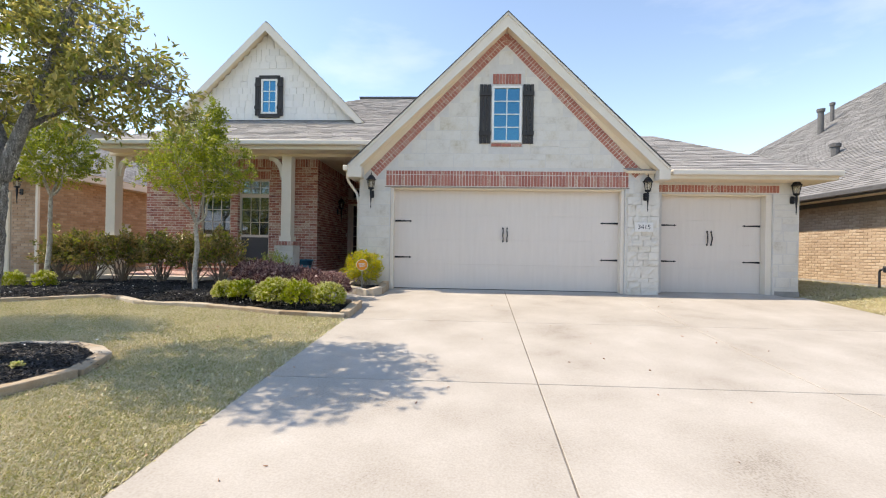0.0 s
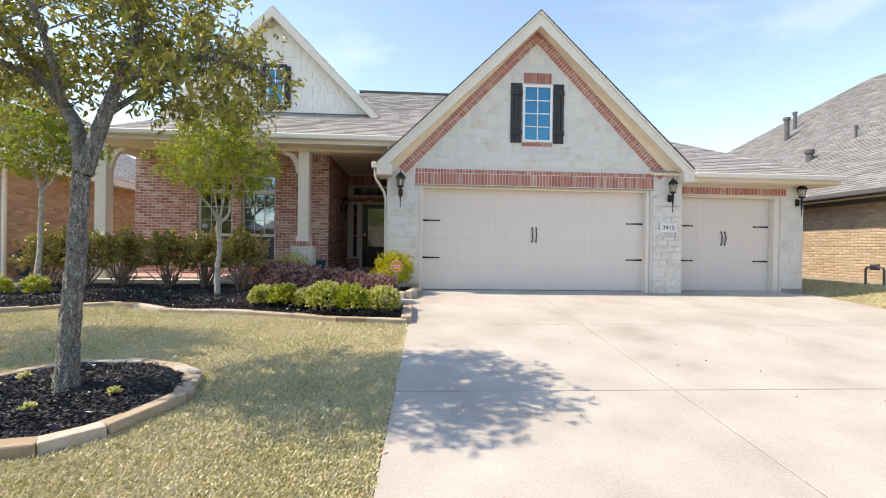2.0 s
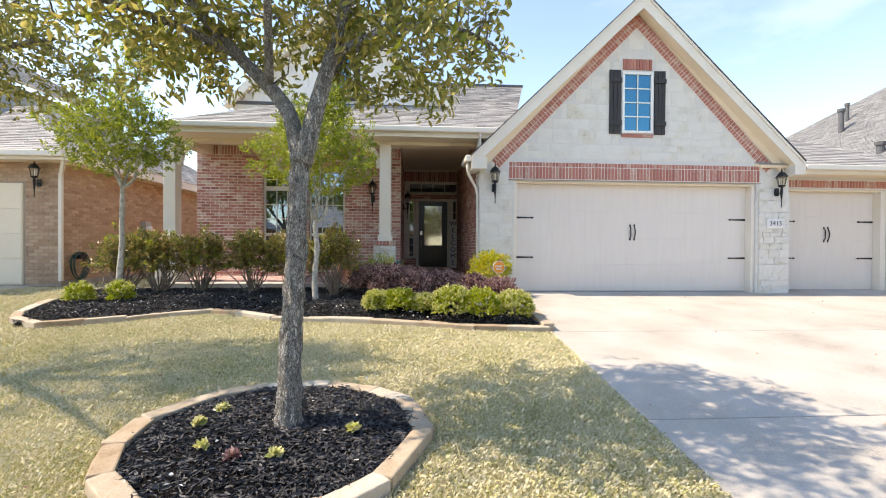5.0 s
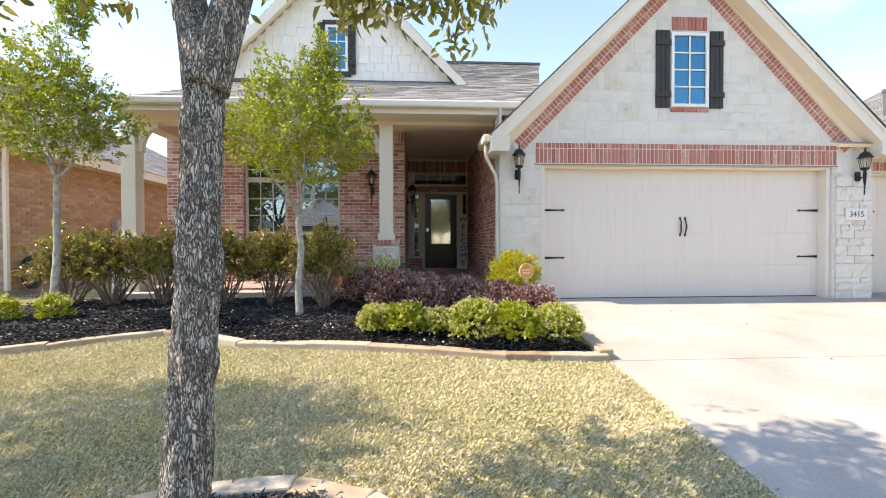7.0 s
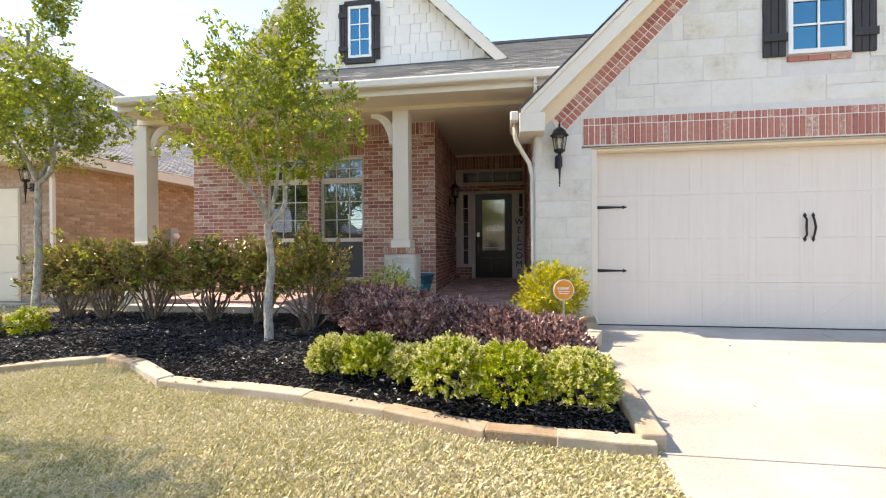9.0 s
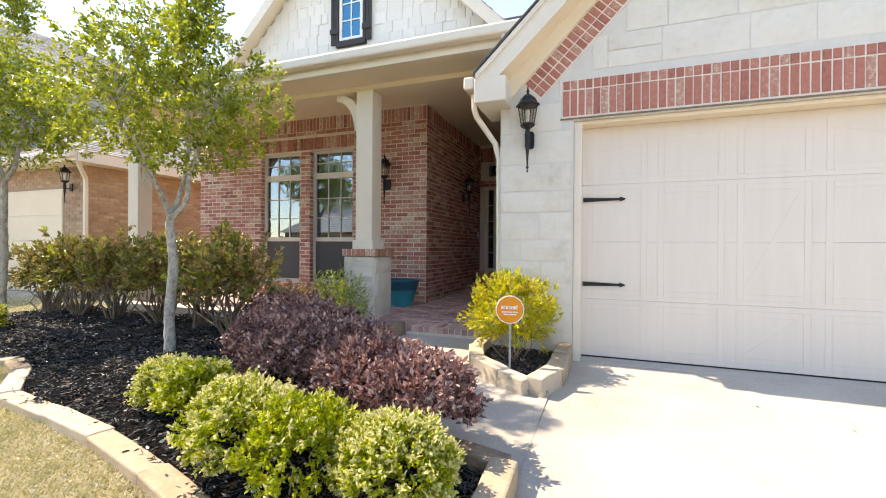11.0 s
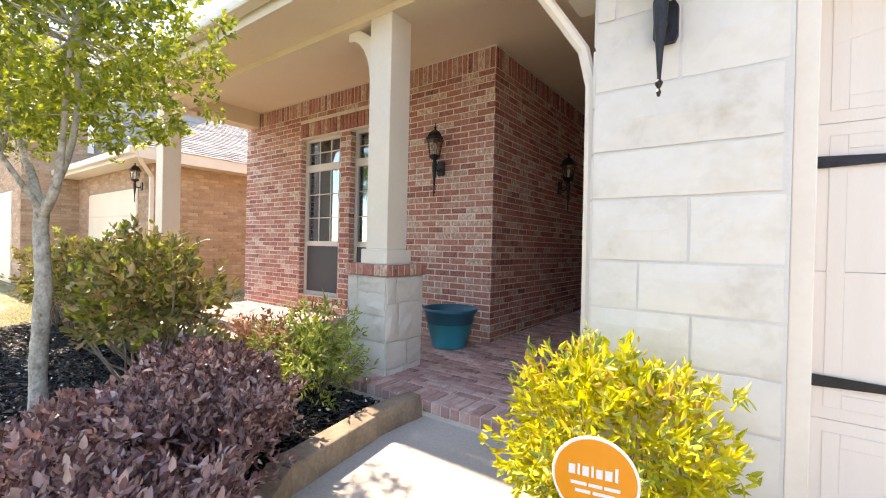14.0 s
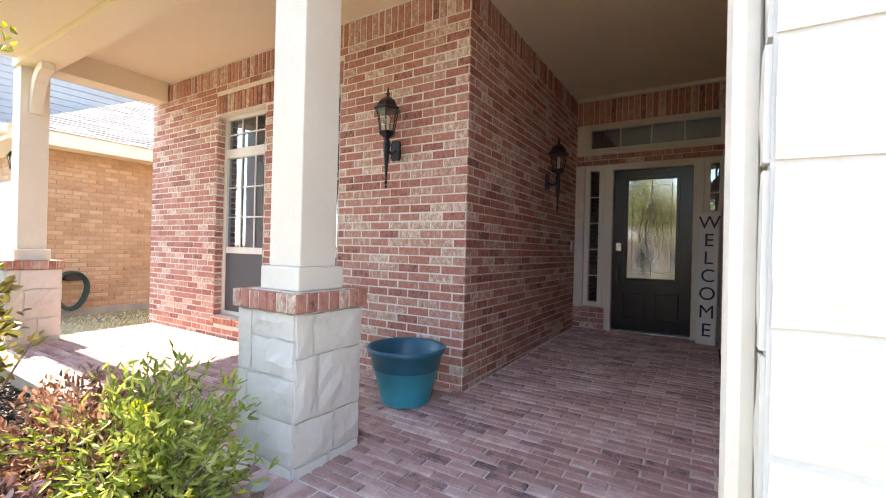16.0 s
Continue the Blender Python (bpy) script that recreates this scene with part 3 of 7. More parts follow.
# porch floor of brick pavers, falling a little to the front
PF = lambda y: 0.565 + 0.02 * (y - 9.6)
porch = thing("porch_floor", "reddish-brown brick paver porch floor with pale joints", "floor", kind="structure")
bm = bmesh.new()
prism(bm, [(9.62, 0.2), (14.4, 0.2), (14.4, PF(14.4) - 0.008), (9.62, PF(9.62) - 0.008)], "x", -8.45, -2.28)
part("bed", bm, M["mortar"], porch)
PM = Matrix.Translation((-8.45, 9.82, PF(9.82) - 0.012)) @ Matrix.Rotation(math.atan(0.02) - radians(90), 4, "X")
cells = [(u, v, w, h) for u, v, w, h in courses(6.17, 4.5, [(4.56, 6.2, 4.42, 9), (0, 4.56, 1.43, 9)])]
lay(porch, PM, cells, M["paver"], 0.013, "paver", (3.6, 6.2, -0.2, 1.9), 280)
# rowlock edge
EM = Matrix.Translation((-8.45, 9.6, PF(9.6) - 0.012)) @ Matrix.Rotation(math.atan(0.02) - radians(90), 4, "X")
lay(porch, EM, [(u, v, w, h) for u, v, w, h in soldiers(4.2, 6.17, 0, 0.205, 0.064)], M["paver"], 0.013, "edge_paver", (0, 9, -1, 1))
lay(porch, FRONT(-8.45, 9.615, 0), soldiers(4.2, 6.17, PF(9.6) - 0.072, 0.068, 0.064), M["paver"], 0.018, "edge_paver", (0, 9, -1, 3))
part("edge_base", boxes((-8.45, -2.28, 9.605, 9.9, 0.2, PF(9.6) - 0.006)), M["mortar"], porch)

# ---- the house's walls ----
GY, DY = 9.33, 9.5            # the garage's front wall and its door
GX0, GX1, DX0, DX1, DTOP = -2.3, 4.1, -1.62, 3.40, 2.62
AX, AZ, EAVE = 0.84, 6.26, 3.05  # the gable's apex
wall = thing("wall_garage", "white limestone block garage wall with red brick bands", "wall", kind="structure")
bm = bmesh.new()
prism(bm, [(GX0, 0.2), (DX0, 0.2), (DX0, DTOP), (DX1, DTOP), (DX1, 0.2), (GX1, 0.2), (GX1, 3.05), (AX, 6.14), (GX0, 3.05)], "y", GY - 0.010, 9.75)
part("backing", bm, M["stonejoint"], wall)
slope = (6.02 - 3.01) / (AX + 2.08)

def under_gable(s, e, z0, z1, off=0.30):
    z = z1 + GZ0
    if z > 3.0:
        half = (AX + 2.08) - (z - 3.01) / slope - off * 0.9
        s, e = max(s, AX - half - GX0), min(e, AX + half - GX0)
    return s, e
GZ0 = 0.36
WX0, WX1, WZ0, WZ1 = 0.545, 1.19, 3.60, 4.82
holes = [(DX0 - GX0, DX1 - GX0, -1, DTOP - GZ0 + 0.01), (-1.72 - GX0, 3.46 - GX0, 2.63 - GZ0, 3.0 - GZ0), (0.5 - GX0, 1.23 - GX0, 3.51 - GZ0, 5.09 - GZ0)]
lay(wall, FRONT(GX0, GY + 0.02, GZ0), ashlar(GX1 - GX0, 5.7, holes, 5, (0.2, 0.26, 0.3), (0.3, 0.8), 0.012, under_gable), M["stone"], 0.044, "stone", (-1, 9, -1, 9), 290, 0.009, True)
# return of the wall round its left corner
lay(wall, WEST(GX0 + 0.024, 9.75, GZ0), ashlar(0.43, 3.2, (), 9, (0.2, 0.26, 0.3), (0.2, 0.42)), M["stone"], 0.042, "stone", (-1, 9, -1, 9), 60, 0.012, True)
# soldier band over the door, with a thin row above it
lay(wall, FRONT(0, GY + 0.02, 0), soldiers(-1.72, 3.46, 2.66, 0.233, 0.0577, 0.009), M["bandbrick"], 0.045, "brick", (-9, 9, 0, 9))
lay(wall, FRONT(0, GY + 0.02, 0), soldiers(-1.72, 3.46, 2.904, 0.080, 0.0577, 0.009), M["bandbrick"], 0.045, "brick", (-9, 9, 0, 9))
part("band_bed", boxes((-1.725, 3.465, GY - 0.019, GY + 0.03, 2.642, 2.99)), M["mortar"], wall)
part("lintel", boxes((-1.74, 3.48, GY - 0.028, GY + 0.02, 2.63, 2.641)), M["edging_brown"], wall)
# brick over and under the gable window
lay(wall, FRONT(0, GY + 0.02, 0), soldiers(0.56, 1.17, 4.865, 0.215), M["bandbrick"], 0.045, "brick", (-9, 9, 0, 9))
lay(wall, FRONT(0, GY + 0.02, 0), soldiers(0.54, 1.2, 3.52, 0.06, 0.19), M["bandbrick"], 0.055, "brick", (-9, 9, 0, 9))
# brick that follows the rake
for sgn in (-1, 1):
    L = math.hypot(AX + 2.08, 6.02 - 3.01)
    ang = math.atan2(6.02 - 3.01, AX + 2.08)
    rm = Matrix.Translation((AX, GY + 0.02, 6.02)) @ Matrix.Rotation(sgn * ang, 4, "Y")
    cells = []
    for row in range(2):
        n = int(L / 0.0677)
        for k in range(n):
            u = sgn * (0.06 + (k + 0.5) * 0.0677)
            cells.append((u, -0.06 - 0.108 * row, 0.0575, 0.098))
    lay(wall, rm, cells, M["bandbrick"], 0.045, "brick", (-9, 9, -9, 9), 140)
    bm = bmesh.new()
    prism(bm, [(AX, 6.02), (AX, 5.68), (AX + sgn * 2.84, 2.76), (AX + sgn * 2.94, 3.0)], "y", GY - 0.019, GY + 0.02)
    part("rake_bed", bm, M["mortar"], wall)
    bm = bmesh.new()   # frieze board between soffit and brick
    prism(bm, [(AX, AZ - 0.205), (AX, 6.015), (AX + sgn * 3.13, 2.79), (AX + sgn * 3.13, 3.06)], "y", GY - 0.045, GY + 0.019)
    part("frieze", bm, M["soffit"], wall)

# third garage bay
TY, TX1 = 9.6, 7.16
TD0, TD1, TDTOP = 4.28, 6.62, 2.58
wall3 = thing("wall_side_bay", "white limestone wall round the single garage bay", "wall", kind="structure")
bm = bmesh.new()
prism(bm, [(GX1 - 0.02, 0.2), (TD0, 0.2), (TD0, TDTOP), (TD1, TDTOP), (TD1, 0.2), (TX1, 0.2), (TX1, 3.0), (GX1 - 0.02, 3.0)], "y", TY - 0.008, 9.95)
part("backing", bm, M["stonejoint"], wall3)
lay(wall3, FRONT(GX1, TY + 0.02, GZ0), ashlar(TX1 - GX1, 2.62, [(-1, TD1 - GX1, -1, 2.78 - GZ0)], 8, (0.22, 0.28), (0.3, 0.7)), M["stone"], 0.03, "stone", (-9, 9, -9, 9), 120, 0.005)
lay(wall3, FRONT(0, TY + 0.02, 0), soldiers(4.14, 6.74, 2.615, 0.15), M["bandbrick"], 0.04, "brick", (-9, 9, 0, 9))
part("band_bed", boxes((4.12, 6.75, TY - 0.013, TY + 0.03, 2.6, 2.78)), M["mortar"], wall3)
part("pier_side", boxes((GX1 - 0.2, GX1, GY + 0.025, TY + 0.2, 0.2, 3.0)), M["stonejoint"], wall3)
part("plinth", boxes((6.66, TX1 + 0.01, TY - 0.025, TY + 0.1, 0.2, 0.5)), M["tar"], wall3)
# the pier's rough split stones, proud of the wall
lay(wall, FRONT(3.44, GY - 0.012, GZ0), ashlar(0.66, 2.1, (), 23, (0.09, 0.13, 0.17, 0.24), (0.1, 0.34), 0.008), M["stone"], 0.04, "rough_stone", (-9, 9, -9, 9), 140, 0.036, True)
part("pier_backing", boxes((3.44, 4.1, GY - 0.02, GY + 0.02, 0.3, GZ0 + 2.1)), M["stonejoint"], wall)

# porch front wall with two tall windows
PY = 11.25
PX0, PX1, PZ0, PZ1 = -8.6, -3.9, 0.5, 3.64
wallp = thing("wall_porch", "red tumbled brick wall under the porch", "wall", kind="structure")
W = [(-7.12, -6.28), (-6.06, -5.22)]
SZ, TZ = 0.83, 3.08
bm = bmesh.new()
box(bm, PX0, W[0][0], PY + 0.006, PY + 0.25, 0.2, PZ1)
box(bm, W[0][1], W[1][0], PY + 0.006, PY + 0.25, SZ, TZ)
box(bm, W[1][1], PX1 - 0.006, PY + 0.006, PY + 0.25, 0.2, PZ1)
box(bm, W[0][0], W[1][1], PY + 0.006, PY + 0.25, 0.2, SZ)
box(bm, W[0][0], W[1][1], PY + 0.006, PY + 0.25, TZ, PZ1)
part("mortar_core", bm, M["mortar"], wallp)
holes = [(a - PX0, b - PX0, SZ - 0.1 - PZ0, TZ + 0.24 - PZ0) for a, b in W] + [(W[0][0] - 0.03 - PX0, W[1][1] + 0.03 - PX0, TZ - PZ0, TZ + 0.23 - PZ0)]
lay(wallp, FRONT(PX0, PY + 0.008, PZ0), courses(PX1 - PX0 - 0.011, 3.40 - PZ0, holes), M["brick"], 0.007, "brick", (2.6, 4.8, 0.0, 2.2), 290)
lay(wallp, FRONT(PX0, PY + 0.008, PZ0), soldiers(0, PX1 - PX0 - 0.011, 3.41 - PZ0, 0.21), M["brick"], 0.007, "brick", None)
lay(wallp, FRONT(PX0, PY + 0.008, PZ0), soldiers(W[0][0] - 0.03 - PX0, W[1][1] + 0.03 - PX0, TZ + 0.01 - PZ0, 0.2), M["brick"], 0.016, "brick", (0, 9, 0, 9))
for a, b in W:
    lay(wallp, FRONT(PX0, PY + 0.008, PZ0), soldiers(a - 0.02 - PX0, b + 0.02 - PX0, SZ - 0.085 - PZ0, 0.07), M["brick"], 0.04, "brick", (0, 9, 0, 9))

for a, b in W:
    lay(wallp, EAST(a - 0.005, PY, SZ), courses(0.088, TZ - SZ), M["brick"], 0.008, "brick", (0, 1, 0, 3), 80)
    lay(wallp, WEST(b + 0.005, PY + 0.088, SZ), courses(0.088, TZ - SZ), M["brick"], 0.008, "brick", (0, 1, 0, 3), 80)

# entry's side walls and the door wall
walle = thing("wall_entry", "shaded red brick side wall of the entry", "wall", kind="structure")
DW = 14.25
part("mortar_core", boxes((PX1 - 0.25, PX1 - 0.006, PY + 0.26, DW + 0.3, 0.2, PZ1), (PX1 - 0.24, PX1 - 0.007, PY + 0.2505, PY + 0.2595, 0.2, PZ1)), M["mortar"], walle)
lay(walle, EAST(PX1 - 0.008, PY, PZ0), courses(DW - PY, 3.40 - PZ0), M["brick"], 0.007, "brick", (0.0, 1.7, 0.0, 2.3), 290)
lay(walle, EAST(PX1 - 0.008, PY, PZ0), soldiers(0, DW - PY, 3.41 - PZ0, 0.21), M["brick"], 0.007, "brick", (0, 9, 0, 9), 60)
wallg = thing("wall_entry_garage_side", "red brick garage side wall facing the entry", "wall", kind="structure")
part("mortar_core", boxes((GX0 + 0.05, GX0 + 0.3, 9.75, DW + 0.3, 0.2, 3.7)), M["mortar"], wallg)
lay(wallg, WEST(GX0 + 0.052, DW, PZ0), courses(DW - 9.75, 3.64 - PZ0), M["brick"], 0.012, "brick", (3.0, 4.6, 0.5, 2.4), 200)
walld = thing("wall_front_door", "red brick wall round the front door", "wall", kind="structure")
part("mortar_core", boxes((-3.9, -2.25, DW + 0.006, DW + 0.2, 3.28, 3.64), (-3.9, -2.25, DW + 0.006, DW + 0.2, 2.76, 2.93), (-3.9, -3.78, DW + 0.006, DW + 0.2, 2.93, 3.28), (-3.9, -3.79, DW - 0.03, DW + 0.2, 0.4, 2.76), (-3.79, -3.52, DW - 0.03, DW + 0.2, 0.4, 0.93), (-2.5, -2.25, DW + 0.03, DW + 0.2, 0.4, 0.93)), M["mortar"], walld)
lay(walld, FRONT(-3.9, DW + 0.008, 0), soldiers(0, 1.65, 3.30, 0.30), M["brick"], 0.012, "brick", (0, 9, 0, 9))
lay(walld, FRONT(-3.9, DW + 0.008, 2.77), courses(1.65, 0.15), M["brick"], 0.012, "brick", (0, 9, 0, 9))
lay(walld, FRONT(-3.9, DW - 0.028, 0.6), courses(0.38, 0.34), M["brick"], 0.012, "brick", (0, 9, 0, 9))
part("crown", boxes((-3.9, -2.25, DW - 0.05, DW, 3.6, 3.645)), M["trim"], walld)
# plain walls that close the house
part_ob = thing("wall_rear", "plain painted walls closing the house", "wall", kind="structure")
part("side_left", boxes((-8.59, -8.34, 11.51, 20, 0.2, 3.6)), M["brick_l"], part_ob)
part("side_right", boxes((6.9, 7.15, 9.96, 20, 0.2, 3.0)), M["brick_l"], part_ob)
part("rear", boxes((-8.6, 7.15, 20, 20.2, 0.2, 3.6)), M["brick_l"], part_ob)
tagged(part("ceiling", boxes((-8.55, -2.25, 10.16, 14.5, PZ1 + 0.002, PZ1 + 0.06)), M["soffit"]), "smooth tan porch ceiling", "ceiling", kind="structure")
tagged(part("ceiling", boxes((-8.5, 7.1, 14.46, 20, 3.0, 3.06)), M["roomshade"]), "inside ceiling behind the front wall, with room shade in its colour", "ceiling", kind="structure")
room = part("floor", boxes((-8.3, 6.9, 11.52, 20, 0.3, 0.582)), M["roomshade"])
tagged(room, "inside floor behind the windows, with room shade in its colour", "floor", kind="structure")
tagged(part("wall_inner", boxes((-8.3, -4.16, 13.2, 13.3, 0.6, 3.6))  , M["roomshade"]), "inside wall behind the windows, with room shade in its colour", "wall", kind="structure")
tagged(part("wall_inner", boxes((-4.0, -2.0, 15.6, 15.7, 0.6, 3.6))  , M["roomshade"]), "hall wall behind the front door, with room shade in its colour", "wall", kind="structure")

# ---- roofs ----
roof = thing("roof", "weathered grey-brown asphalt shingle roof with gables and hips", "roof", kind="structure")

def shingled(name, a, b, c, d, parent, mat="shingle", expo=0.145, tab=0.3, thick=0.018, over=0.02):
    """A roof plane: a to b along the eave, c above b and d above a. Laid in courses of tabs over a deck."""
    a, b, c, d = (Vector(p) for p in (a, b, c, d))
    n = (b - a).cross(d - a).normalized()
    if n.z < 0:
        n = -n
    rows = max(2, round(((d - a).length + (c - b).length) / 2 / expo))
    vs, fs = [], []
    r = random.Random(name)
    for k in range(rows):
        t0, t1 = k / rows, (k + 1) / rows
        p0, p1, q0, q1 = a.lerp(d, t0), b.lerp(c, t0), a.lerp(d, t1), b.lerp(c, t1)
        L = (p1 - p0).length
        if L < 0.1:
            continue
        cnt = max(1, round(L / tab))
        offs = (k % 2) * 0.5 / cnt
        cut = sorted({0.0, 1.0} | {min(max((i + r.uniform(-0.2, 0.2)) / cnt + offs, 0), 1) for i in range(1, cnt)})
        for s0, s1 in zip(cut, cut[1:]):
            if s1 - s0 < 0.004:
                continue
            h = thick * r.uniform(0.55, 1.2)
            g = 0.004 / L
            drop = (p0 - q0).normalized() * r.uniform(0, 0.012)
            e0, e1 = p0.lerp(p1, s0 + g) + drop, p0.lerp(p1, s1 - g) + drop
            f0, f1 = q0.lerp(q1, s0 + g), q0.lerp(q1, s1 - g)
            i = len(vs)
            vs += [tuple(v) for v in (e0 + n * 0.002, e1 + n * 0.002, e1 + n * h, e0 + n * h, f1 + n * 0.003, f0 + n * 0.003)]
            fs += [(i, i + 1, i + 2, i + 3), (i + 3, i + 2, i + 4, i + 5), (i + 1, i + 4, i + 2), (i, i + 3, i + 5)]
    raw(name, vs, fs, M[mat], parent, kind="stuff")
    deck = bmesh.new()
    tp = [deck.verts.new(p) for p in (a, b, c, d)] if (c - d).length > 0.01 else [deck.verts.new(p) for p in (a, b, c)]
    lo = [deck.verts.new(v.co - n * 0.06) for v in tp]
    deck.faces.new(tp)
    deck.faces.new(lo[::-1])
    for k in range(len(tp)):
        deck.faces.new((tp[k], lo[k], lo[(k + 1) % len(tp)], tp[(k + 1) % len(tp)]))
    bmesh.ops.recalc_face_normals(deck, faces=deck.faces)
    part("deck", deck, M["soffit"], parent)

RY = 9.07     # front edge of the garage gable's roof
shingled("shingles", (-2.48, 9.74, EAVE), (-2.48, RY, EAVE), (AX, RY, AZ), (AX, 9.74, AZ), roof)
shingled("shingles", (-2.2, 16, EAVE + 0.38), (-2.2, 9.75, EAVE + 0.38), (AX, 9.75, AZ), (AX, 16, AZ), roof)
shingled("shingles", (4.17, RY, EAVE), (4.17, 16, EAVE), (AX, 16, AZ), (AX, RY, AZ), roof)
for sgn, ex in ((-1, -2.48), (1, 4.17)):
    bm = bmesh.new()
    prism(bm, [(ex, EAVE - 0.03), (AX, AZ - 0.03), (AX, AZ - 0.30), (ex + sgn * -0.0, EAVE - 0.24)], "y", RY - 0.028, RY - 0.002)
    part("rake_board", bm, M["trim"], roof)
    bm = bmesh.new()
    prism(bm, [(ex, EAVE + 0.005), (AX, AZ + 0.005), (AX, AZ - 0.05), (ex, EAVE - 0.05)], "y", RY - 0.05, RY - 0.03)
    part("rake_moulding", bm, M["trim"], roof)
    bm = bmesh.new()   # dark edge of the shingles above the board
    prism(bm, [(ex - sgn * -0.02, EAVE + 0.022), (AX, AZ + 0.026), (AX, AZ + 0.006), (ex - sgn * -0.02, EAVE + 0.004)], "y", RY - 0.062, RY - 0.002)
    part("shingle_edge", bm, M["lead"], roof)
    bm = bmesh.new()   # soffit under the rake
    prism(bm, [(ex, EAVE - 0.13), (AX, AZ - 0.17), (AX, AZ - 0.29), (ex, EAVE - 0.232)], "y", RY, GY - 0.046)
    part("rake_soffit", bm, M["soffit"], roof)
    # boxed eave return
    x0, x1 = (-2.50, -2.2) if sgn < 0 else (3.98, 4.21)
    part("eave_return", boxes((x0, x1, RY - 0.03, GY + 0.35 if sgn < 0 else GY + 0.1, EAVE - 0.26, EAVE - 0.03), bevel=0.01), M["trim"], roof)
# gutter along the garage's left eave
part("gutter", boxes((-2.61, -2.505, RY - 0.02, 9.72, EAVE - 0.12, EAVE), bevel=0.02), M["trim"], roof)
# third bay's hip
HE, HP = 3.0, 0.54
shingled("shingles", (3.4, 9.2, HE), (7.62, 9.2, HE), (7.62 - 2.63, 11.83, HE + 1.42), (2.2, 11.83, HE + 1.42), roof)
shingled("shingles", (7.62, 9.2, HE), (7.62, 20, HE), (7.62 - 2.63, 17.4, HE + 1.42), (7.62 - 2.63, 11.83, HE + 1.42), roof)
part("fascia", boxes((4.26, 7.62, 9.17, 9.2, HE - 0.16, HE - 0.01), (7.6, 7.63, 9.201, 20, HE - 0.16, HE - 0.01)), M["trim"], roof)
part("gutter", boxes((4.26, 7.66, 9.06, 9.168, HE - 0.1, HE + 0.01), bevel=0.02), M["trim"], roof)
part("soffit", boxes((4.15, 7.6, 9.2, 9.66, HE - 0.17, HE - 0.14), (7.1, 7.6, 9.66, 20, HE - 0.17, HE - 0.14)), M["soffit"], roof)
# main roof over the porch
PE, PEY, PEX = 3.66, 9.45, -8.36
RDY = 14.45
RDZ = PE + 0.54 * (RDY - PEY)
shingled("shingles", (PEX, PEY, PE), (-1.6, PEY, PE), (-0.2, RDY, RDZ), (PEX + 5.0, RDY, RDZ), roof)
shingled("shingles", (PEX, 20, PE), (PEX, PEY, PE), (PEX + 5.0, RDY, RDZ), (PEX + 5.0, RDY + 0.01, RDZ), roof)
shingled("shingles", (-0.2, 20, PE), (PEX, 20, PE), (PEX + 5.0, RDY, RDZ), (-0.2, RDY, RDZ), roof)
part("fascia", boxes((PEX, -2.0, PEY - 0.028, PEY, PE - 0.2, PE - 0.02), (PEX - 0.03, PEX, PEY - 0.028, 20, PE - 0.2, PE - 0.02)), M["trim"], roof)
part("gutter", boxes((PEX - 0.02, -1.95, PEY - 0.15, PEY - 0.03, PE - 0.12, PE - 0.005), bevel=0.025), M["trim"], roof)
part("soffit", boxes((PEX, -2.0, PEY, 9.88, PE - 0.2, PE - 0.17)), M["soffit"], roof)
part("ridge_cap", boxes((-3.6, -0.2, RDY - 0.12, RDY + 0.12, RDZ - 0.03, RDZ + 0.03)), M["lead"], roof)
# porch beams
tagged(part("beam", boxes((-8.5, -2.3, 9.88, 10.16, 3.40, PE - 0.17)), M["soffit"]), "cream painted beam along the porch front", "beam", kind="structure")
tagged(part("beam", boxes((-8.5, -8.22, 10.165, 11.24, 3.40, PE - 0.02)), M["soffit"]), "cream painted beam at the porch end", "beam", kind="structure")

# left gable with painted shakes
LY, LAX, LAZ, LB = 11.25, -5.27, 7.0, 4.6
gable = thing("gable_wall", "white painted shake gable over the porch roof", "wall", kind="structure")
bm = bmesh.new()
prism(bm, [(LAX - 2.5, LB - 0.1), (LAX + 2.5, LB - 0.1), (LAX, LAZ)], "y", LY, LY + 0.15)
part("backing", bm, M["shake"], gable)
cells, r, v = [], random.Random(4), 0.0
while v < 2.3:
    half = 2.4 - v - 0.15
    u = -half
    while u < half:
        w = r.choice((0.13, 0.18, 0.22, 0.27))
        e = min(u + w, half)
        if not (v + 0.17 > 0.14 and v < 1.24 and u < 0.42 and e > -0.42):
            cells.append(((u + e) / 2, v + 0.085 + r.uniform(-0.008, 0.008), e - u - 0.006, 0.18))
        u = e
    v += 0.172
lay(gable, FRONT(LAX, LY, LB + 0.06), cells, M["shake"], 0.016, "shake", (-9, 9, -9, 9), 290, 0.002)
part("base_flashing", boxes((LAX - 2.5, LAX + 2.5, LY - 0.035, LY, LB - 0.02, LB + 0.05)), M["lead"], gable)
shingled("shingles", (LAX - 2.62, 15, LB - 0.05), (LAX - 2.62, LY - 0.25, LB - 0.05), (LAX, LY - 0.25, LAZ + 0.18), (LAX, 15.5, LAZ + 0.18), roof)
shingled("shingles", (LAX + 2.62, LY - 0.25, LB - 0.05), (LAX + 2.62, 15, LB - 0.05), (LAX, 15.5, LAZ + 0.18), (LAX, LY - 0.25, LAZ + 0.18), roof)
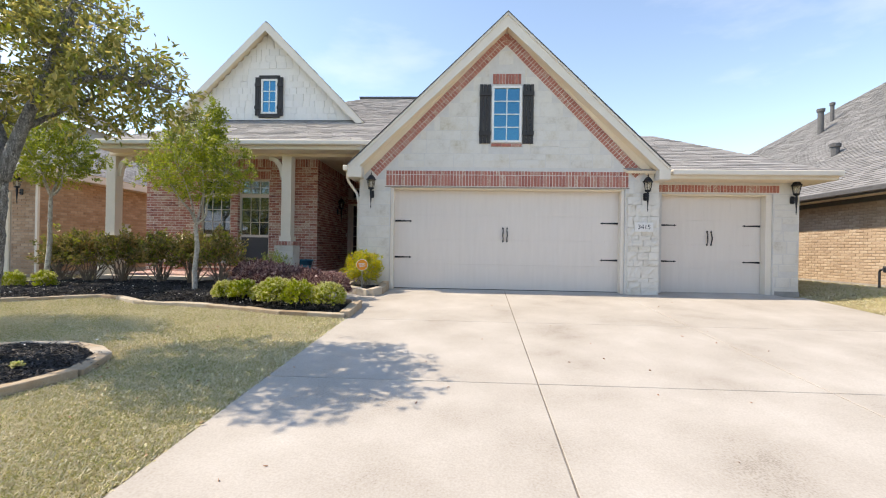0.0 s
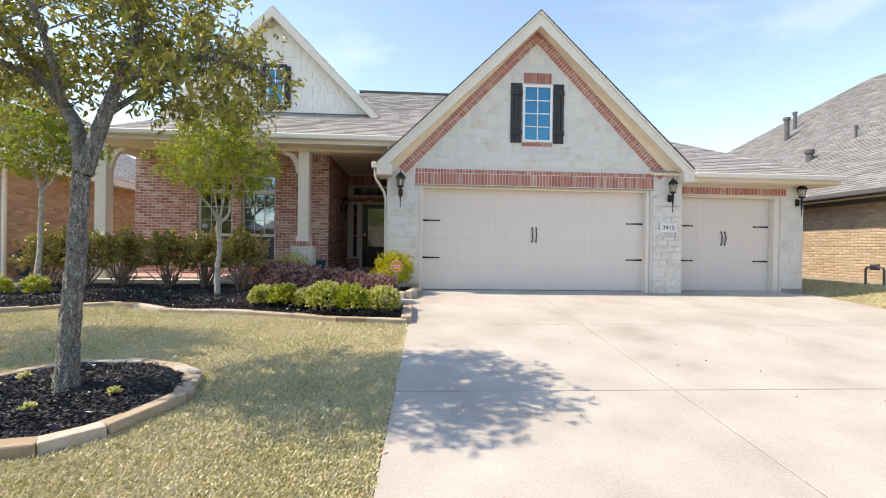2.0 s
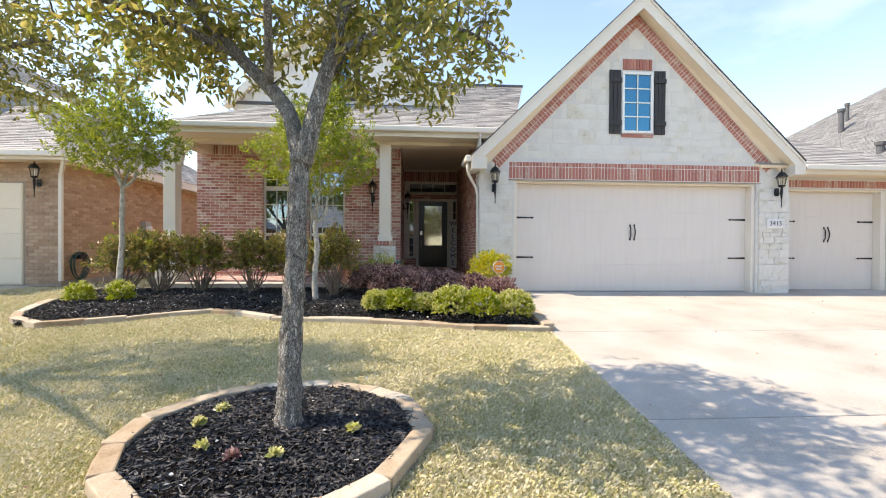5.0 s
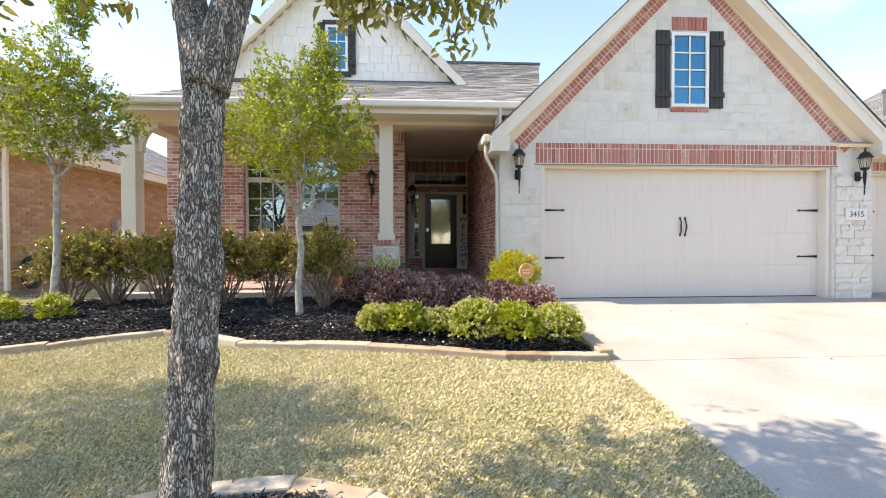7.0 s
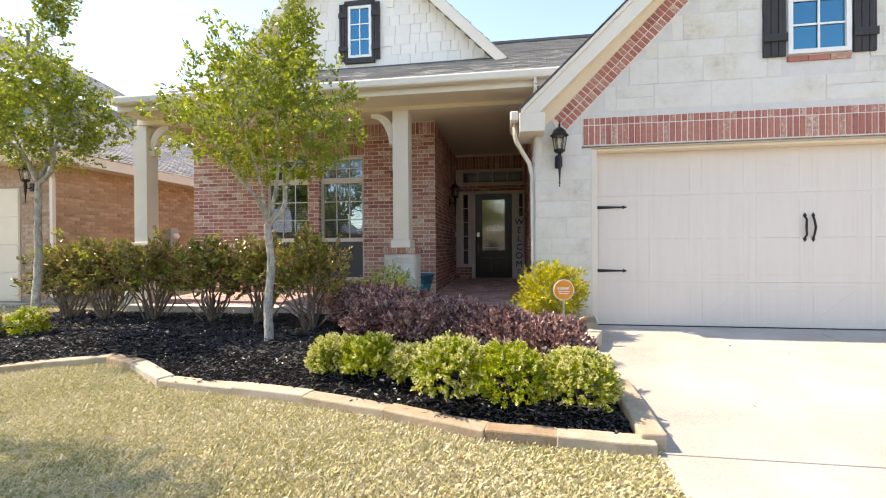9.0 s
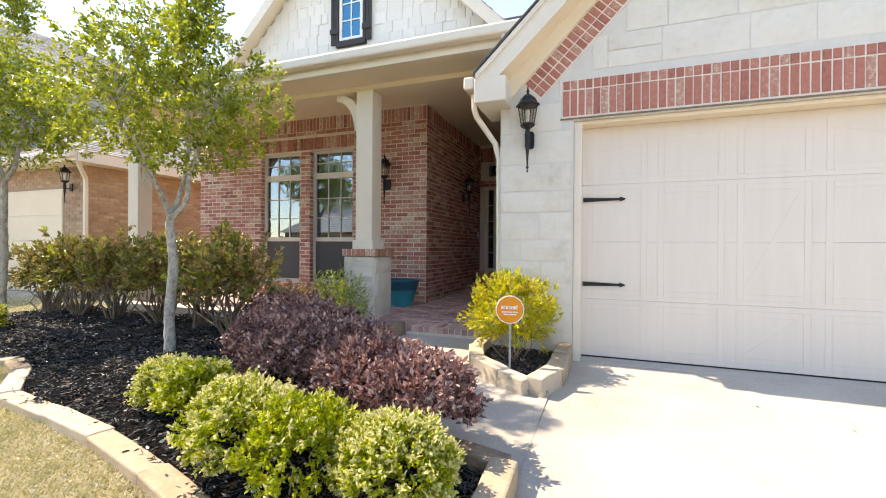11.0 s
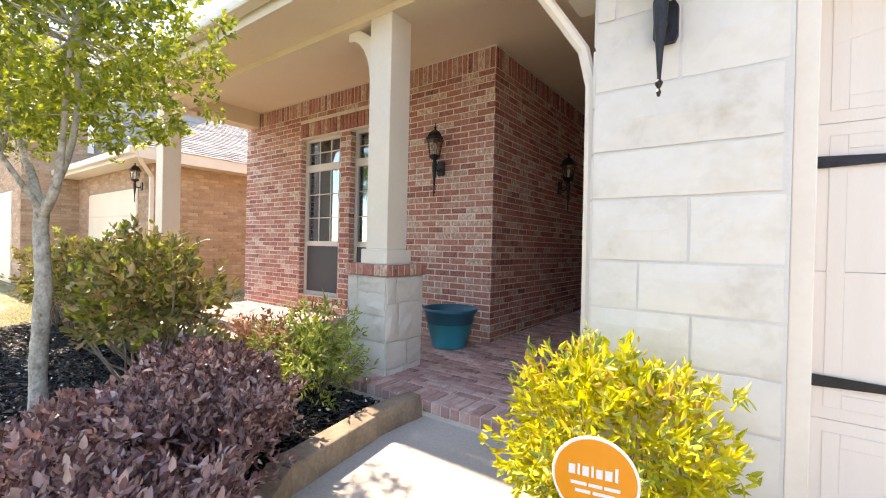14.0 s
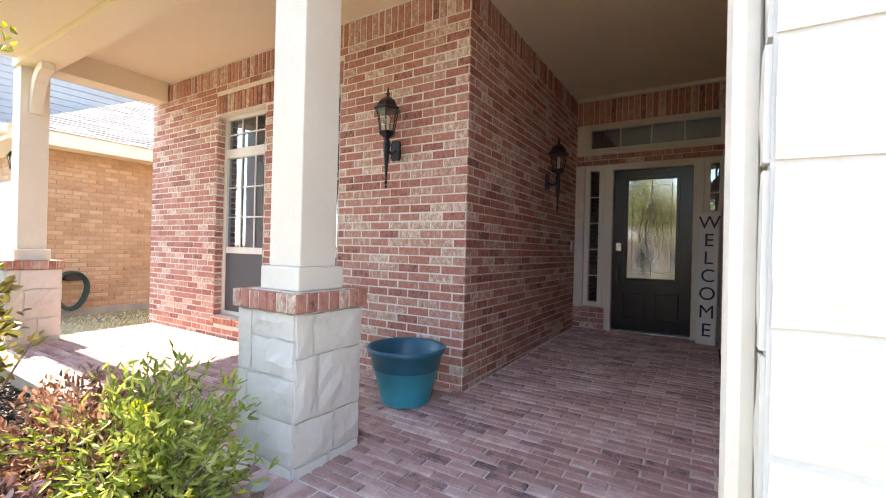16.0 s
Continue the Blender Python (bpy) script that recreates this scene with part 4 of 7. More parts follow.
for sgn in (-1, 1):
    ex = LAX + sgn * 2.62
    bm = bmesh.new()
    prism(bm, [(ex, LB - 0.08), (LAX, LAZ + 0.15), (LAX, LAZ - 0.09), (ex - sgn * 0.18, LB - 0.11)], "y", LY - 0.29, LY - 0.26)
    part("rake_board", bm, M["trim"], roof)
    bm = bmesh.new()
    prism(bm, [(ex, LB - 0.13), (LAX, LAZ + 0.07), (LAX, LAZ + 0.04), (ex, LB - 0.16)], "y", LY - 0.26, LY + 0.02)
    part("rake_soffit", bm, M["soffit"], roof)

# ---- columns ----
def column(cx, cy):
    col = thing("porch_column", "cream square porch post on a limestone pedestal with brick cap", "column", "porch columns")
    b = bmesh.new()
    box(b, cx - 0.207, cx + 0.207, cy - 0.207, cy + 0.207, 0.3, 1.32)
    part("pedestal_core", b, M["stonejoint"], col)
    for m_, sd in ((FRONT(cx - 0.213, cy - 0.183, 0.42), 1), (EAST(cx + 0.183, cy - 0.213, 0.42), 2), (WEST(cx - 0.183, cy + 0.213, 0.42), 3), (Matrix.Translation((cx + 0.213, cy + 0.183, 0.42)) @ Matrix.Rotation(math.pi, 4, "Z"), 4)):
        lay(col, m_, ashlar(0.426, 0.9, (), 30 + sd, (0.2, 0.26, 0.3), (0.18, 0.34)), M["stone"], 0.048, "stone", (-1, 9, -1, 9), 60, 0.028, True)
    for m_ in (FRONT(cx - 0.238, cy - 0.196, 1.325), EAST(cx + 0.196, cy - 0.238, 1.325), WEST(cx - 0.196, cy + 0.238, 1.325), Matrix.Translation((cx + 0.238, cy + 0.196, 1.325)) @ Matrix.Rotation(math.pi, 4, "Z")):
        lay(col, m_, soldiers(0, 0.476, 0, 0.088, 0.06), M["brick"], 0.045, "brick", (-1, 9, -1, 9))
    b = bmesh.new()
    box(b, cx - 0.232, cx + 0.232, cy - 0.232, cy + 0.232, 1.33, 1.411)
    part("cap_bed", b, M["mortar"], col)
    b = bmesh.new()
    box(b, cx - 0.146, cx + 0.146, cy - 0.146, cy + 0.146, 1.413, 1.53, 0.008)
    part("post_base", b, M["trim"], col)
    b = bmesh.new()
    box(b, cx - 0.117, cx + 0.117, cy - 0.117, cy + 0.117, 1.53, 3.40, 0.006)
    part("post", b, M["trim"], col)
    return col

def bracket(cx, cy, sx, col):
    """A curved brace from the post to the beam."""
    b = bmesh.new()
    x0 = cx + sx * 0.117
    pts = [(x0, 2.93), (x0 + sx * 0.07, 2.93)]
    pts += [(x0 + sx * (0.07 + 0.27 * (1 - math.cos(a))), 2.93 + 0.40 * math.sin(a)) for a in [radians(k * 15) for k in range(1, 7)]]
    pts += [(x0 + sx * 0.34, 3.398), (x0 + sx * 0.22, 3.398)]
    pts += [(x0 + sx * 0.22 * (1 - math.sin(a)), 3.398 - 0.30 * (1 - math.cos(a)) - 0.02) for a in [radians(k * 18) for k in range(1, 5)]]
    prism(b, pts, "y", cy - 0.05, cy + 0.05)
    part("brace", b, M["trim"], col)

c1 = column(-4.18, 10.0)
bracket(-4.18, 10.0, -1, c1)
c2 = column(-8.48, 10.03)
bracket(-8.48, 10.03, 1, c2)

# ---- garage doors ----
def garage_door(x0, x1, y, z0, z1, label, arch):
    """A sectional carriage-style door: four sections with raised frames, braces, strap hinges and pulls."""
    d = thing("garage_door", label, "garage door", "garage doors")
    n, h, secs = 4, (z1 - z0) / 4, []
    for k in range(n):
        b = bmesh.new()
        box(b, x0, x1, y, y + 0.05, z0 + k * h + 0.0006, z0 + (k + 1) * h - 0.0006, 0.002)
        secs.append(part("section", b, M["gdoor"], d))
    leaves = 8 if x1 - x0 > 4 else 4
    w = (x1 - x0) / leaves
    rows = [(0, 1), (1, 3), (3, 4)]
    for c in range(leaves):
        for r0, r1 in rows:
            b = bmesh.new()
            a0, a1, c0, c1 = x0 + c * w + 0.045, x0 + (c + 1) * w - 0.045, z0 + r0 * h + 0.045, z0 + r1 * h - 0.045
            f = 0.05
            t = 0.0018
            box(b, a0, a0 + f, y - t, y, c0, c1, 0.002)
            box(b, a1 - f, a1, y - t, y, c0, c1, 0.002)
            box(b, a0 + f, a1 - f, y - t, y, c0, c0 + f, 0.002)
            if r1 == 4 and arch:
                drop0, drop1 = (0.16, 0.05) if c % 4 in (0,) else (0.05, 0.0) if c % 4 == 1 else (0.0, 0.05) if c % 4 == 2 else (0.05, 0.16)
                prism(b, [(a0, c1 - drop0 - f), (a1, c1 - drop1 - f), (a1, c1 - drop1), (a0, c1 - drop0)], "y", y - t - 0.001, y)
            else:
                box(b, a0 + f, a1 - f, y - t, y, c1 - f, c1, 0.002)
            if r0 != 3:
                rev = c % 2 == 0
                p, q = ((a0 + f, c0 + f), (a1 - f, c1 - f)) if rev else ((a1 - f, c0 + f), (a0 + f, c1 - f))
                if r0 == 0 or c % 4 in (1, 2):
                    dx, dz_ = q[0] - p[0], q[1] - p[1]
                    l = math.hypot(dx, dz_)
                    nx, nz = -dz_ / l * 0.02, dx / l * 0.02
                    prism(b, [(p[0] + nx, p[1] + nz), (p[0] - nx, p[1] - nz), (q[0] - nx, q[1] - nz), (q[0] + nx, q[1] + nz)], "y", y - t * 0.8, y)
            part("panel_frame", b, M["gdoor"], secs[r0])
    part("weather_seal", boxes((x0, x1, y + 0.002, y + 0.05, z0 - 0.012, z0)), M["iron"], d)
    for sx, xe in ((1, x0 + 0.01), (-1, x1 - 0.01)):
        for z in (z0 + 0.68, z0 + 1.48):
            b = bmesh.new()
            prism(b, [(xe, z - 0.022), (xe + sx * 0.32, z - 0.010), (xe + sx * 0.33, z - 0.023), (xe + sx * 0.38, z), (xe + sx * 0.33, z + 0.023), (xe + sx * 0.32, z + 0.010), (xe, z + 0.022)], "y", y - 0.013, y - 0.0055)
            part("strap_hinge", b, M["iron"], d)
    xm = (x0 + x1) / 2
    for sx in (-1, 1):
        b = bmesh.new()
        zc = z0 + 1.2
        pts = [(xm + sx * 0.045, y - 0.006, zc - 0.13), (xm + sx * 0.04, y - 0.035, zc - 0.09), (xm + sx * 0.05, y - 0.045, zc), (xm + sx * 0.04, y - 0.035, zc + 0.09), (xm + sx * 0.045, y - 0.006, zc + 0.13)]
        tube(b, pts, [0.01, 0.011, 0.013, 0.011, 0.01], 8)
        for zz in (-0.14, 0.14):
            prism(b, [(xm + sx * 0.045 - 0.02, zc + zz), (xm + sx * 0.045, zc + zz - 0.035), (xm + sx * 0.045 + 0.02, zc + zz), (xm + sx * 0.045, zc + zz + 0.035)], "y", y - 0.012, y - 0.004)
        part("pull", b, M["iron"], d)
    return d

garage_door(DX0 + 0.07, DX1 - 0.07, 9.52, 0.424, 2.585, "closed double carriage-style cream garage door with black iron strap hinges", True)
garage_door(TD0 + 0.02, TD1 - 0.13, 9.79, 0.424, 2.545, "closed single carriage-style cream garage door with black iron strap hinges", False)
jamb = thing("trim", "cream painted boards lining the garage openings", "trim", kind="structure")
for a in ((DX0 + 0.002, DX0 + 0.0696, 9.36, 9.72, 0.38, DTOP - 0.002), (DX1 - 0.0696, DX1 - 0.002, 9.36, 9.72, 0.38, DTOP - 0.002), (DX0 + 0.0697, DX1 - 0.0697, 9.36, 9.72, DTOP - 0.034, DTOP - 0.002),
          (TD1 - 0.126, TD1 - 0.002, 9.63, 9.92, 0.38, TDTOP - 0.002), (TD0 + 0.002, TD1 - 0.128, 9.63, 9.92, TDTOP - 0.034, TDTOP - 0.002)):
    part("jamb", boxes(a, bevel=0.004), M["soffit" if a[4] > 1 else "trim"], jamb)

# ---- windows ----
def muntins(bm_, x0, x1, z0, z1, cols, rows, y, t=0.011):
    for k in range(1, cols):
        x = x0 + (x1 - x0) * k / cols
        box(bm_, x - t, x + t, y, y + 0.012, z0, z1)
    for k in range(1, rows):
        z = z0 + (z1 - z0) * k / rows
        box(bm_, x0, x1, y + 0.001, y + 0.011, z - t, z + t)
    return bm_

def window_frame(parent, x0, x1, z0, z1, y, f, mat, d=0.07):
    part("window_frame", boxes((x0, x0 + f, y, y + d, z0, z1), (x1 - f, x1, y, y + d, z0, z1), (x0 + f, x1 - f, y, y + d, z0, z0 + f), (x0 + f, x1 - f, y, y + d, z1 - f, z1), bevel=0.003), mat, parent)

def pane(parent, x0, x1, z0, z1, y, mat):
    p_ = part("pane", boxes((x0, x1, y, y + 0.006, z0, z1)), mat, parent)
    p_.visible_shadow = False
    return p_

def tall_window(i, x0, x1):
    w = thing("window_%d" % i, "tall almond vinyl window with gridded panes and half-drawn blinds", "window", kind="structure")
    y = PY + 0.09
    x0, x1 = x0 + 0.003, x1 - 0.003
    window_frame(w, x0, x1, SZ + 0.003, TZ - 0.003, y, 0.045, M["almond"])
    part("transom_bar", boxes((x0 + 0.045, x1 - 0.045, y - 0.006, y + 0.065, 2.60, 2.70), bevel=0.004), M["almond"], w)
    part("meeting_rail", boxes((x0 + 0.045, x1 - 0.045, y + 0.004, y + 0.06, 1.53, 1.6), bevel=0.004), M["almond"], w)
    for z0, z1, c, r in ((2.70, TZ - 0.048, 3, 2), (1.6, 2.6, 3, 3), (SZ + 0.048, 1.53, 3, 2)):
        pn = pane(w, x0 + 0.045, x1 - 0.045, z0, z1, y + 0.03, M["glass"])
        part("grid", muntins(bmesh.new(), x0 + 0.045, x1 - 0.045, z0, z1, c, r, y + 0.014, 0.007), M["almond"], pn)
    part("insect_screen", boxes((x0 + 0.05, x1 - 0.05, y + 0.009, y + 0.011, SZ + 0.05, 1.53)), M["screen"], w)
    for k in range(44):
        z = 0.92 + k * 0.0385
        b = bmesh.new()
        box(b, x0 + 0.06, x1 - 0.06, -0.02, 0.02, -0.001, 0.001, m=Matrix.Translation((0, y + 0.12, z)) @ Matrix.Rotation(radians(35), 4, "X"))
        part("blind_slat", b, M["blind"], w)
    return w

for i, (a, b_) in enumerate(W, 1):
    tall_window(i, a, b_)

gw = thing("window_3", "narrow white gridded gable window reflecting blue sky", "window", kind="structure")
y = GY - 0.018
window_frame(gw, WX0 + 0.002, WX1 - 0.002, WZ0, WZ1, GY - 0.045, 0.05, M["white"], 0.05)
pane(gw, WX0 + 0.05, WX1 - 0.05, WZ0 + 0.05, WZ1 - 0.05, y + 0.006, M["skyglass"])
part("grid", muntins(bmesh.new(), WX0 + 0.05, WX1 - 0.05, WZ0 + 0.05, WZ1 - 0.05, 2, 4, y - 0.012, 0.011), M["white"], gw)
# board close behind the glass, coloured as the shade of a room
part("backing", boxes((WX0 + 0.01, WX1 - 0.01, GY + 0.005, GY + 0.009, WZ0 + 0.01, WZ1 - 0.01)), M["roomshade"], gw)

def shutter(x0, x1, z0, z1, y):
    s = thing("window_shutter", "black stained board shutter with two battens", "shutter", "gable shutters")
    n = 3
    w = (x1 - x0) / n
    for k in range(n):
        part("board", boxes((x0 + k * w + 0.003, x0 + (k + 1) * w - 0.003, y - 0.03, y, z0, z1), bevel=0.004), M["shutter"], s)
    for z in (z0 + 0.17, z1 - 0.25):
        part("batten", boxes((x0 - 0.006, x1 + 0.006, y - 0.052, y - 0.031, z, z + 0.09), bevel=0.004), M["shutter"], s)

shutter(0.285, 0.525, WZ0 - 0.02, WZ1 + 0.03, GY - 0.015)
shutter(1.21, 1.44, WZ0 - 0.02, WZ1 + 0.03, GY - 0.015)

LW0, LW1, LWZ0, LWZ1 = LAX - 0.2, LAX + 0.24, 4.82, 5.75
g2 = thing("window_4", "small white gridded gable window framed by black shutters", "window", kind="structure")
window_frame(g2, LW0, LW1, LWZ0, LWZ1, LY - 0.04, 0.05, M["white"], 0.04)
pane(g2, LW0 + 0.05, LW1 - 0.05, LWZ0 + 0.05, LWZ1 - 0.05, LY - 0.018, M["skyglass"])
part("grid", muntins(bmesh.new(), LW0 + 0.05, LW1 - 0.05, LWZ0 + 0.05, LWZ1 - 0.05, 2, 3, LY - 0.03, 0.01), M["white"], g2)
# the same shade-coloured board instead of a room
part("backing", boxes((LW0, LW1, LY - 0.008, LY - 0.002, LWZ0, LWZ1)), M["roomshade"], g2)
part("head_board", boxes((LW0 - 0.06, LW1 + 0.06, LY - 0.05, LY, LWZ1 + 0.002, LWZ1 + 0.09), bevel=0.004), M["shutter"], g2)
part("sill_board", boxes((LW0 - 0.06, LW1 + 0.06, LY - 0.055, LY, LWZ0 - 0.1, LWZ0 - 0.002), bevel=0.004), M["shutter"], g2)
shutter(LW0 - 0.16, LW0 - 0.01, LWZ0 - 0.05, LWZ1 + 0.04, LY - 0.02)
shutter(LW1 + 0.01, LW1 + 0.16, LWZ0 - 0.05, LWZ1 + 0.04, LY - 0.02)

# ---- front door ----
door = thing("door_1", "closed black front door with a tall etched glass light", "door", kind="structure")
dy = DW + 0.09
S0, S1, SB, ST = -3.44, -2.56, 0.67, 2.69
part("slab", boxes((S0, -3.29, dy, dy + 0.045, SB, ST), (-2.71, S1, dy, dy + 0.045, SB, ST), (-3.29, -2.71, dy, dy + 0.045, 2.58, ST), (-3.29, -2.71, dy, dy + 0.045, SB, 1.31)), M["doorpaint"], door)
part("light_frame", boxes((-3.31, -3.27, dy - 0.014, dy, 1.29, 2.6), (-2.73, -2.69, dy - 0.014, dy, 1.29, 2.6), (-3.27, -2.73, dy - 0.014, dy, 1.29, 1.33), (-3.27, -2.73, dy - 0.014, dy, 2.56, 2.6), bevel=0.004), M["doorpaint"], door)
pane(door, -3.285, -2.715, 1.315, 2.575, dy + 0.015, M["etched"])
b = bmesh.new()
for r_, h_ in ((0.13, 0.34), (0.07, 0.2)):
    tube(b, [(-3.0 + r_ * math.cos(t_), dy + 0.011, 1.88 + h_ * math.sin(t_)) for t_ in [k * math.tau / 20 for k in range(21)]], [0.004] * 21, 5)
tube(b, [(-3.0, dy + 0.011, 1.33), (-3.0, dy + 0.011, 1.54)], [0.004] * 2, 5)
tube(b, [(-3.0, dy + 0.011, 2.22), (-3.0, dy + 0.011, 2.56)], [0.004] * 2, 5)
for xx in (-3.22, -2.78):
    tube(b, [(xx, dy + 0.011, 1.33), (xx, dy + 0.011, 2.56)], [0.003] * 2, 5)
for zz in (1.40, 2.49):
    tube(b, [(-3.27, dy + 0.011, zz), (-2.73, dy + 0.011, zz)], [0.003] * 2, 5)
part("leading", b, M["chrome"], door)
for x0, x1 in ((-3.32, -3.06), (-2.94, -2.68)):
    part("raised_panel", boxes((x0, x1, dy - 0.012, dy, 0.82, 1.16), bevel=0.011), M["doorpaint"], door)
b = bmesh.new()
box(b, -3.405, -3.335, dy - 0.02, dy, 1.66, 1.77, 0.006)
part("keypad", b, M["chrome"], door)
b = bmesh.new()
tube(b, [(-3.37, dy - 0.005, 1.52), (-3.37, dy - 0.05, 1.49), (-3.37, dy - 0.055, 1.36), (-3.37, dy - 0.04, 1.27), (-3.37, dy - 0.005, 1.24)], [0.011, 0.01, 0.012, 0.01, 0.011], 8)
part("door_handle", b, M["chrome"], door)
part("threshold", boxes((S0, S1, dy - 0.08, dy + 0.045, 0.6, SB - 0.004), bevel=0.004), M["chrome"], door)
part("frame", boxes((-3.55, S0 - 0.004, DW + 0.02, dy + 0.08, 0.6, 2.76), (S1 + 0.004, -2.45, DW + 0.02, dy + 0.08, 0.6, 2.76), (S0 - 0.004, S1 + 0.004, DW + 0.02, dy + 0.08, ST + 0.004, 2.76), bevel=0.004), M["trim"], door)
for i, (x0, x1) in enumerate(((-3.79, -3.553), (-2.447, -2.24))):
    sl = thing("window_%d" % (5 + i), "narrow sidelight beside the front door", "window", kind="structure")
    window_frame(sl, x0, x1, 0.94, 2.758, DW + 0.02, 0.06, M["trim"], 0.1)
    pane(sl, x0 + 0.06, x1 - 0.06, 1.0, 2.698, DW + 0.07, M["glass"])
    part("grid", muntins(bmesh.new(), x0 + 0.06, x1 - 0.06, 1.0, 2.698, 1, 5, DW + 0.05, 0.008), M["trim"], sl)
tr = thing("window_7", "wide transom window over the front door", "window", kind="structure")
window_frame(tr, -3.778, -2.25, 2.935, 3.275, DW + 0.01, 0.05, M["almond"], 0.09)
pane(tr, -3.73, -2.3, 2.985, 3.225, DW + 0.06, M["glass"])
part("grid", muntins(bmesh.new(), -3.73, -2.3, 2.985, 3.225, 4, 1, DW + 0.045, 0.008), M["almond"], tr)
b = bmesh.new()
box(b, PX1 + 0.001, PX1 + 0.022, 14.02, 14.06, 1.66, 1.78, 0.004)
tagged(part("doorbell", b, M["white"]), "small white doorbell button on the brick wall", "doorbell")

# ---- lanterns ----
def lantern(m):
    """A wall lantern on a scrolled arm: back plate on the plane y = 0, light towards -y."""
    l = thing("wall_lantern", "black iron coach lantern with clear glass and a long pointed tail", "wall lamp", "coach lanterns")
    b = bmesh.new()
    prism(b, [(-0.055, -0.07), (-0.04, -0.1), (0.04, -0.1), (0.055, -0.07), (0.055, 0.07), (0.04, 0.1), (-0.04, 0.1), (-0.055, 0.07)], "y", -0.03, 0.0)
    part("back_plate", b, M["iron"], l)
    b = bmesh.new()
    tube(b, [(0, -0.02, 0.0), (0, -0.08, -0.045), (0, -0.14, -0.02), (0, -0.16, 0.06), (0, -0.16, 0.12)], [0.014, 0.013, 0.014, 0.016, 0.02], 8)
    part("arm", b, M["iron"], l)
    b = bmesh.new()
    lathe(b, [(0.006, -0.40), (0.012, -0.38), (0.005, -0.365), (0.016, -0.345), (0.018, -0.335), (0.008, -0.32), (0.016, -0.2), (0.03, -0.05), (0.035, 0.04), (0.024, 0.09), (0.035, 0.11)], 8, (0, -0.16, 0))
    part("tail", b, M["iron"], l)
    b = bmesh.new()
    lathe(b, [(0.03, 0.10), (0.075, 0.125), (0.088, 0.15), (0.07, 0.165)], 6, (0, -0.16, 0))
    part("cup", b, M["iron"], l)
    b = bmesh.new()
    lathe(b, [(0.071, 0.16), (0.108, 0.37)], 6, (0, -0.16, 0))
    g = part("glass", b, M["lampglass"], l)
    g.visible_shadow = False
    for k in range(6):
        a = k * math.tau / 6
        b = bmesh.new()
        tube(b, [(0.074 * math.cos(a), -0.16 + 0.074 * math.sin(a), 0.16), (0.111 * math.cos(a), -0.16 + 0.111 * math.sin(a), 0.375)], [0.006, 0.006], 5)
        part("glazing_bar", b, M["iron"], g)
    b = bmesh.new()
    lathe(b, [(0.135, 0.362), (0.138, 0.378), (0.11, 0.405), (0.085, 0.455), (0.05, 0.485), (0.03, 0.5)], 6, (0, -0.16, 0))
    part("roof", b, M["iron"], l)
    b = bmesh.new()
    lathe(b, [(0.02, 0.495), (0.012, 0.52), (0.022, 0.535), (0.01, 0.55), (0.008, 0.575), (0.003, 0.60)], 8, (0, -0.16, 0))
    part("finial", b, M["iron"], l)
    b = bmesh.new()
    lathe(b, [(0.018, 0.165), (0.018, 0.22), (0.012, 0.222), (0.022, 0.25), (0.026, 0.28), (0.018, 0.31), (0.004, 0.325)], 10, (0, -0.16, 0))
    part("bulb", b, M["white"], l)
    l.matrix_basis = m @ Matrix.Scale(0.8, 4)
    return l

lan = lantern(pose(-2.02, GY - 0.026, 2.46))
copy_thing(lan, pose(3.80, GY - 0.047, 2.46))
copy_thing(lan, pose(7.0, TY - 0.012, 2.46))
copy_thing(lan, pose(-4.56, PY - 0.006, 2.42))
copy_thing(lan, pose(PX1 + 0.006, 13.0, 2.38, 0, 0, 90))

# ---- downspout, number, signs, pot ----
b = bmesh.new()
pts = [(-2.55, 9.22, 2.94), (-2.55, 9.23, 2.80), (-2.53, 9.26, 2.72), (-2.44, 9.34, 2.58), (-2.37, 9.37, 2.47), (-2.335, 9.38, 2.34), (-2.33, 9.38, 1.3), (-2.33, 9.38, 0.62), (-2.36, 9.32, 0.53)]
dsp = thing("downspout", "cream metal downspout bending from the eave to the wall corner", "downspout")
tube(b, pts[5:8], [0.027] * 3, 8)
part("pipe", b, M["trim"], dsp)
b = bmesh.new()
tube(b, pts[:5] + [(-2.335, 9.38, 2.31)], [0.028] * 6, 8)
part("elbow", b, M["trim"], dsp)
b = bmesh.new()
tube(b, [(-2.33, 9.38, 0.64)] + pts[8:], [0.029] * 2, 8)
part("shoe", b, M["trim"], dsp)
for z in (0.9,):
    part("strap", boxes((-2.362, -2.296, 9.348, 9.412, z, z + 0.03), bevel=0.003), M["trim"], dsp)
plaque = thing("house_number_plaque", "white stone plaque with the house number in dark figures", "house number")
part("plate", boxes((3.585, 3.965, GY - 0.075, GY - 0.047, 1.72, 1.92), bevel=0.006), M["signwhite"], plaque)
text("digits", "3415", 0.135, pose(3.775, GY - 0.076, 1.82, 90), M["ink"], plaque)

sign = thing("welcome_sign", "tall white board leaning by the door, painted WELCOME", "sign")
wm = pose(-2.40, DW - 0.2, 0.645, -5.5, 0, -6)
part("board", boxes((-0.095, 0.095, -0.01, 0.01, 0, 1.50), bevel=0.004), M["signwhite"], sign).matrix_local = wm
for k, ch in enumerate("WELCOME"):
    text("letter", ch, 0.205, wm @ pose(0, -0.0115, 1.36 - k * 0.2, 90), M["ink"], sign)

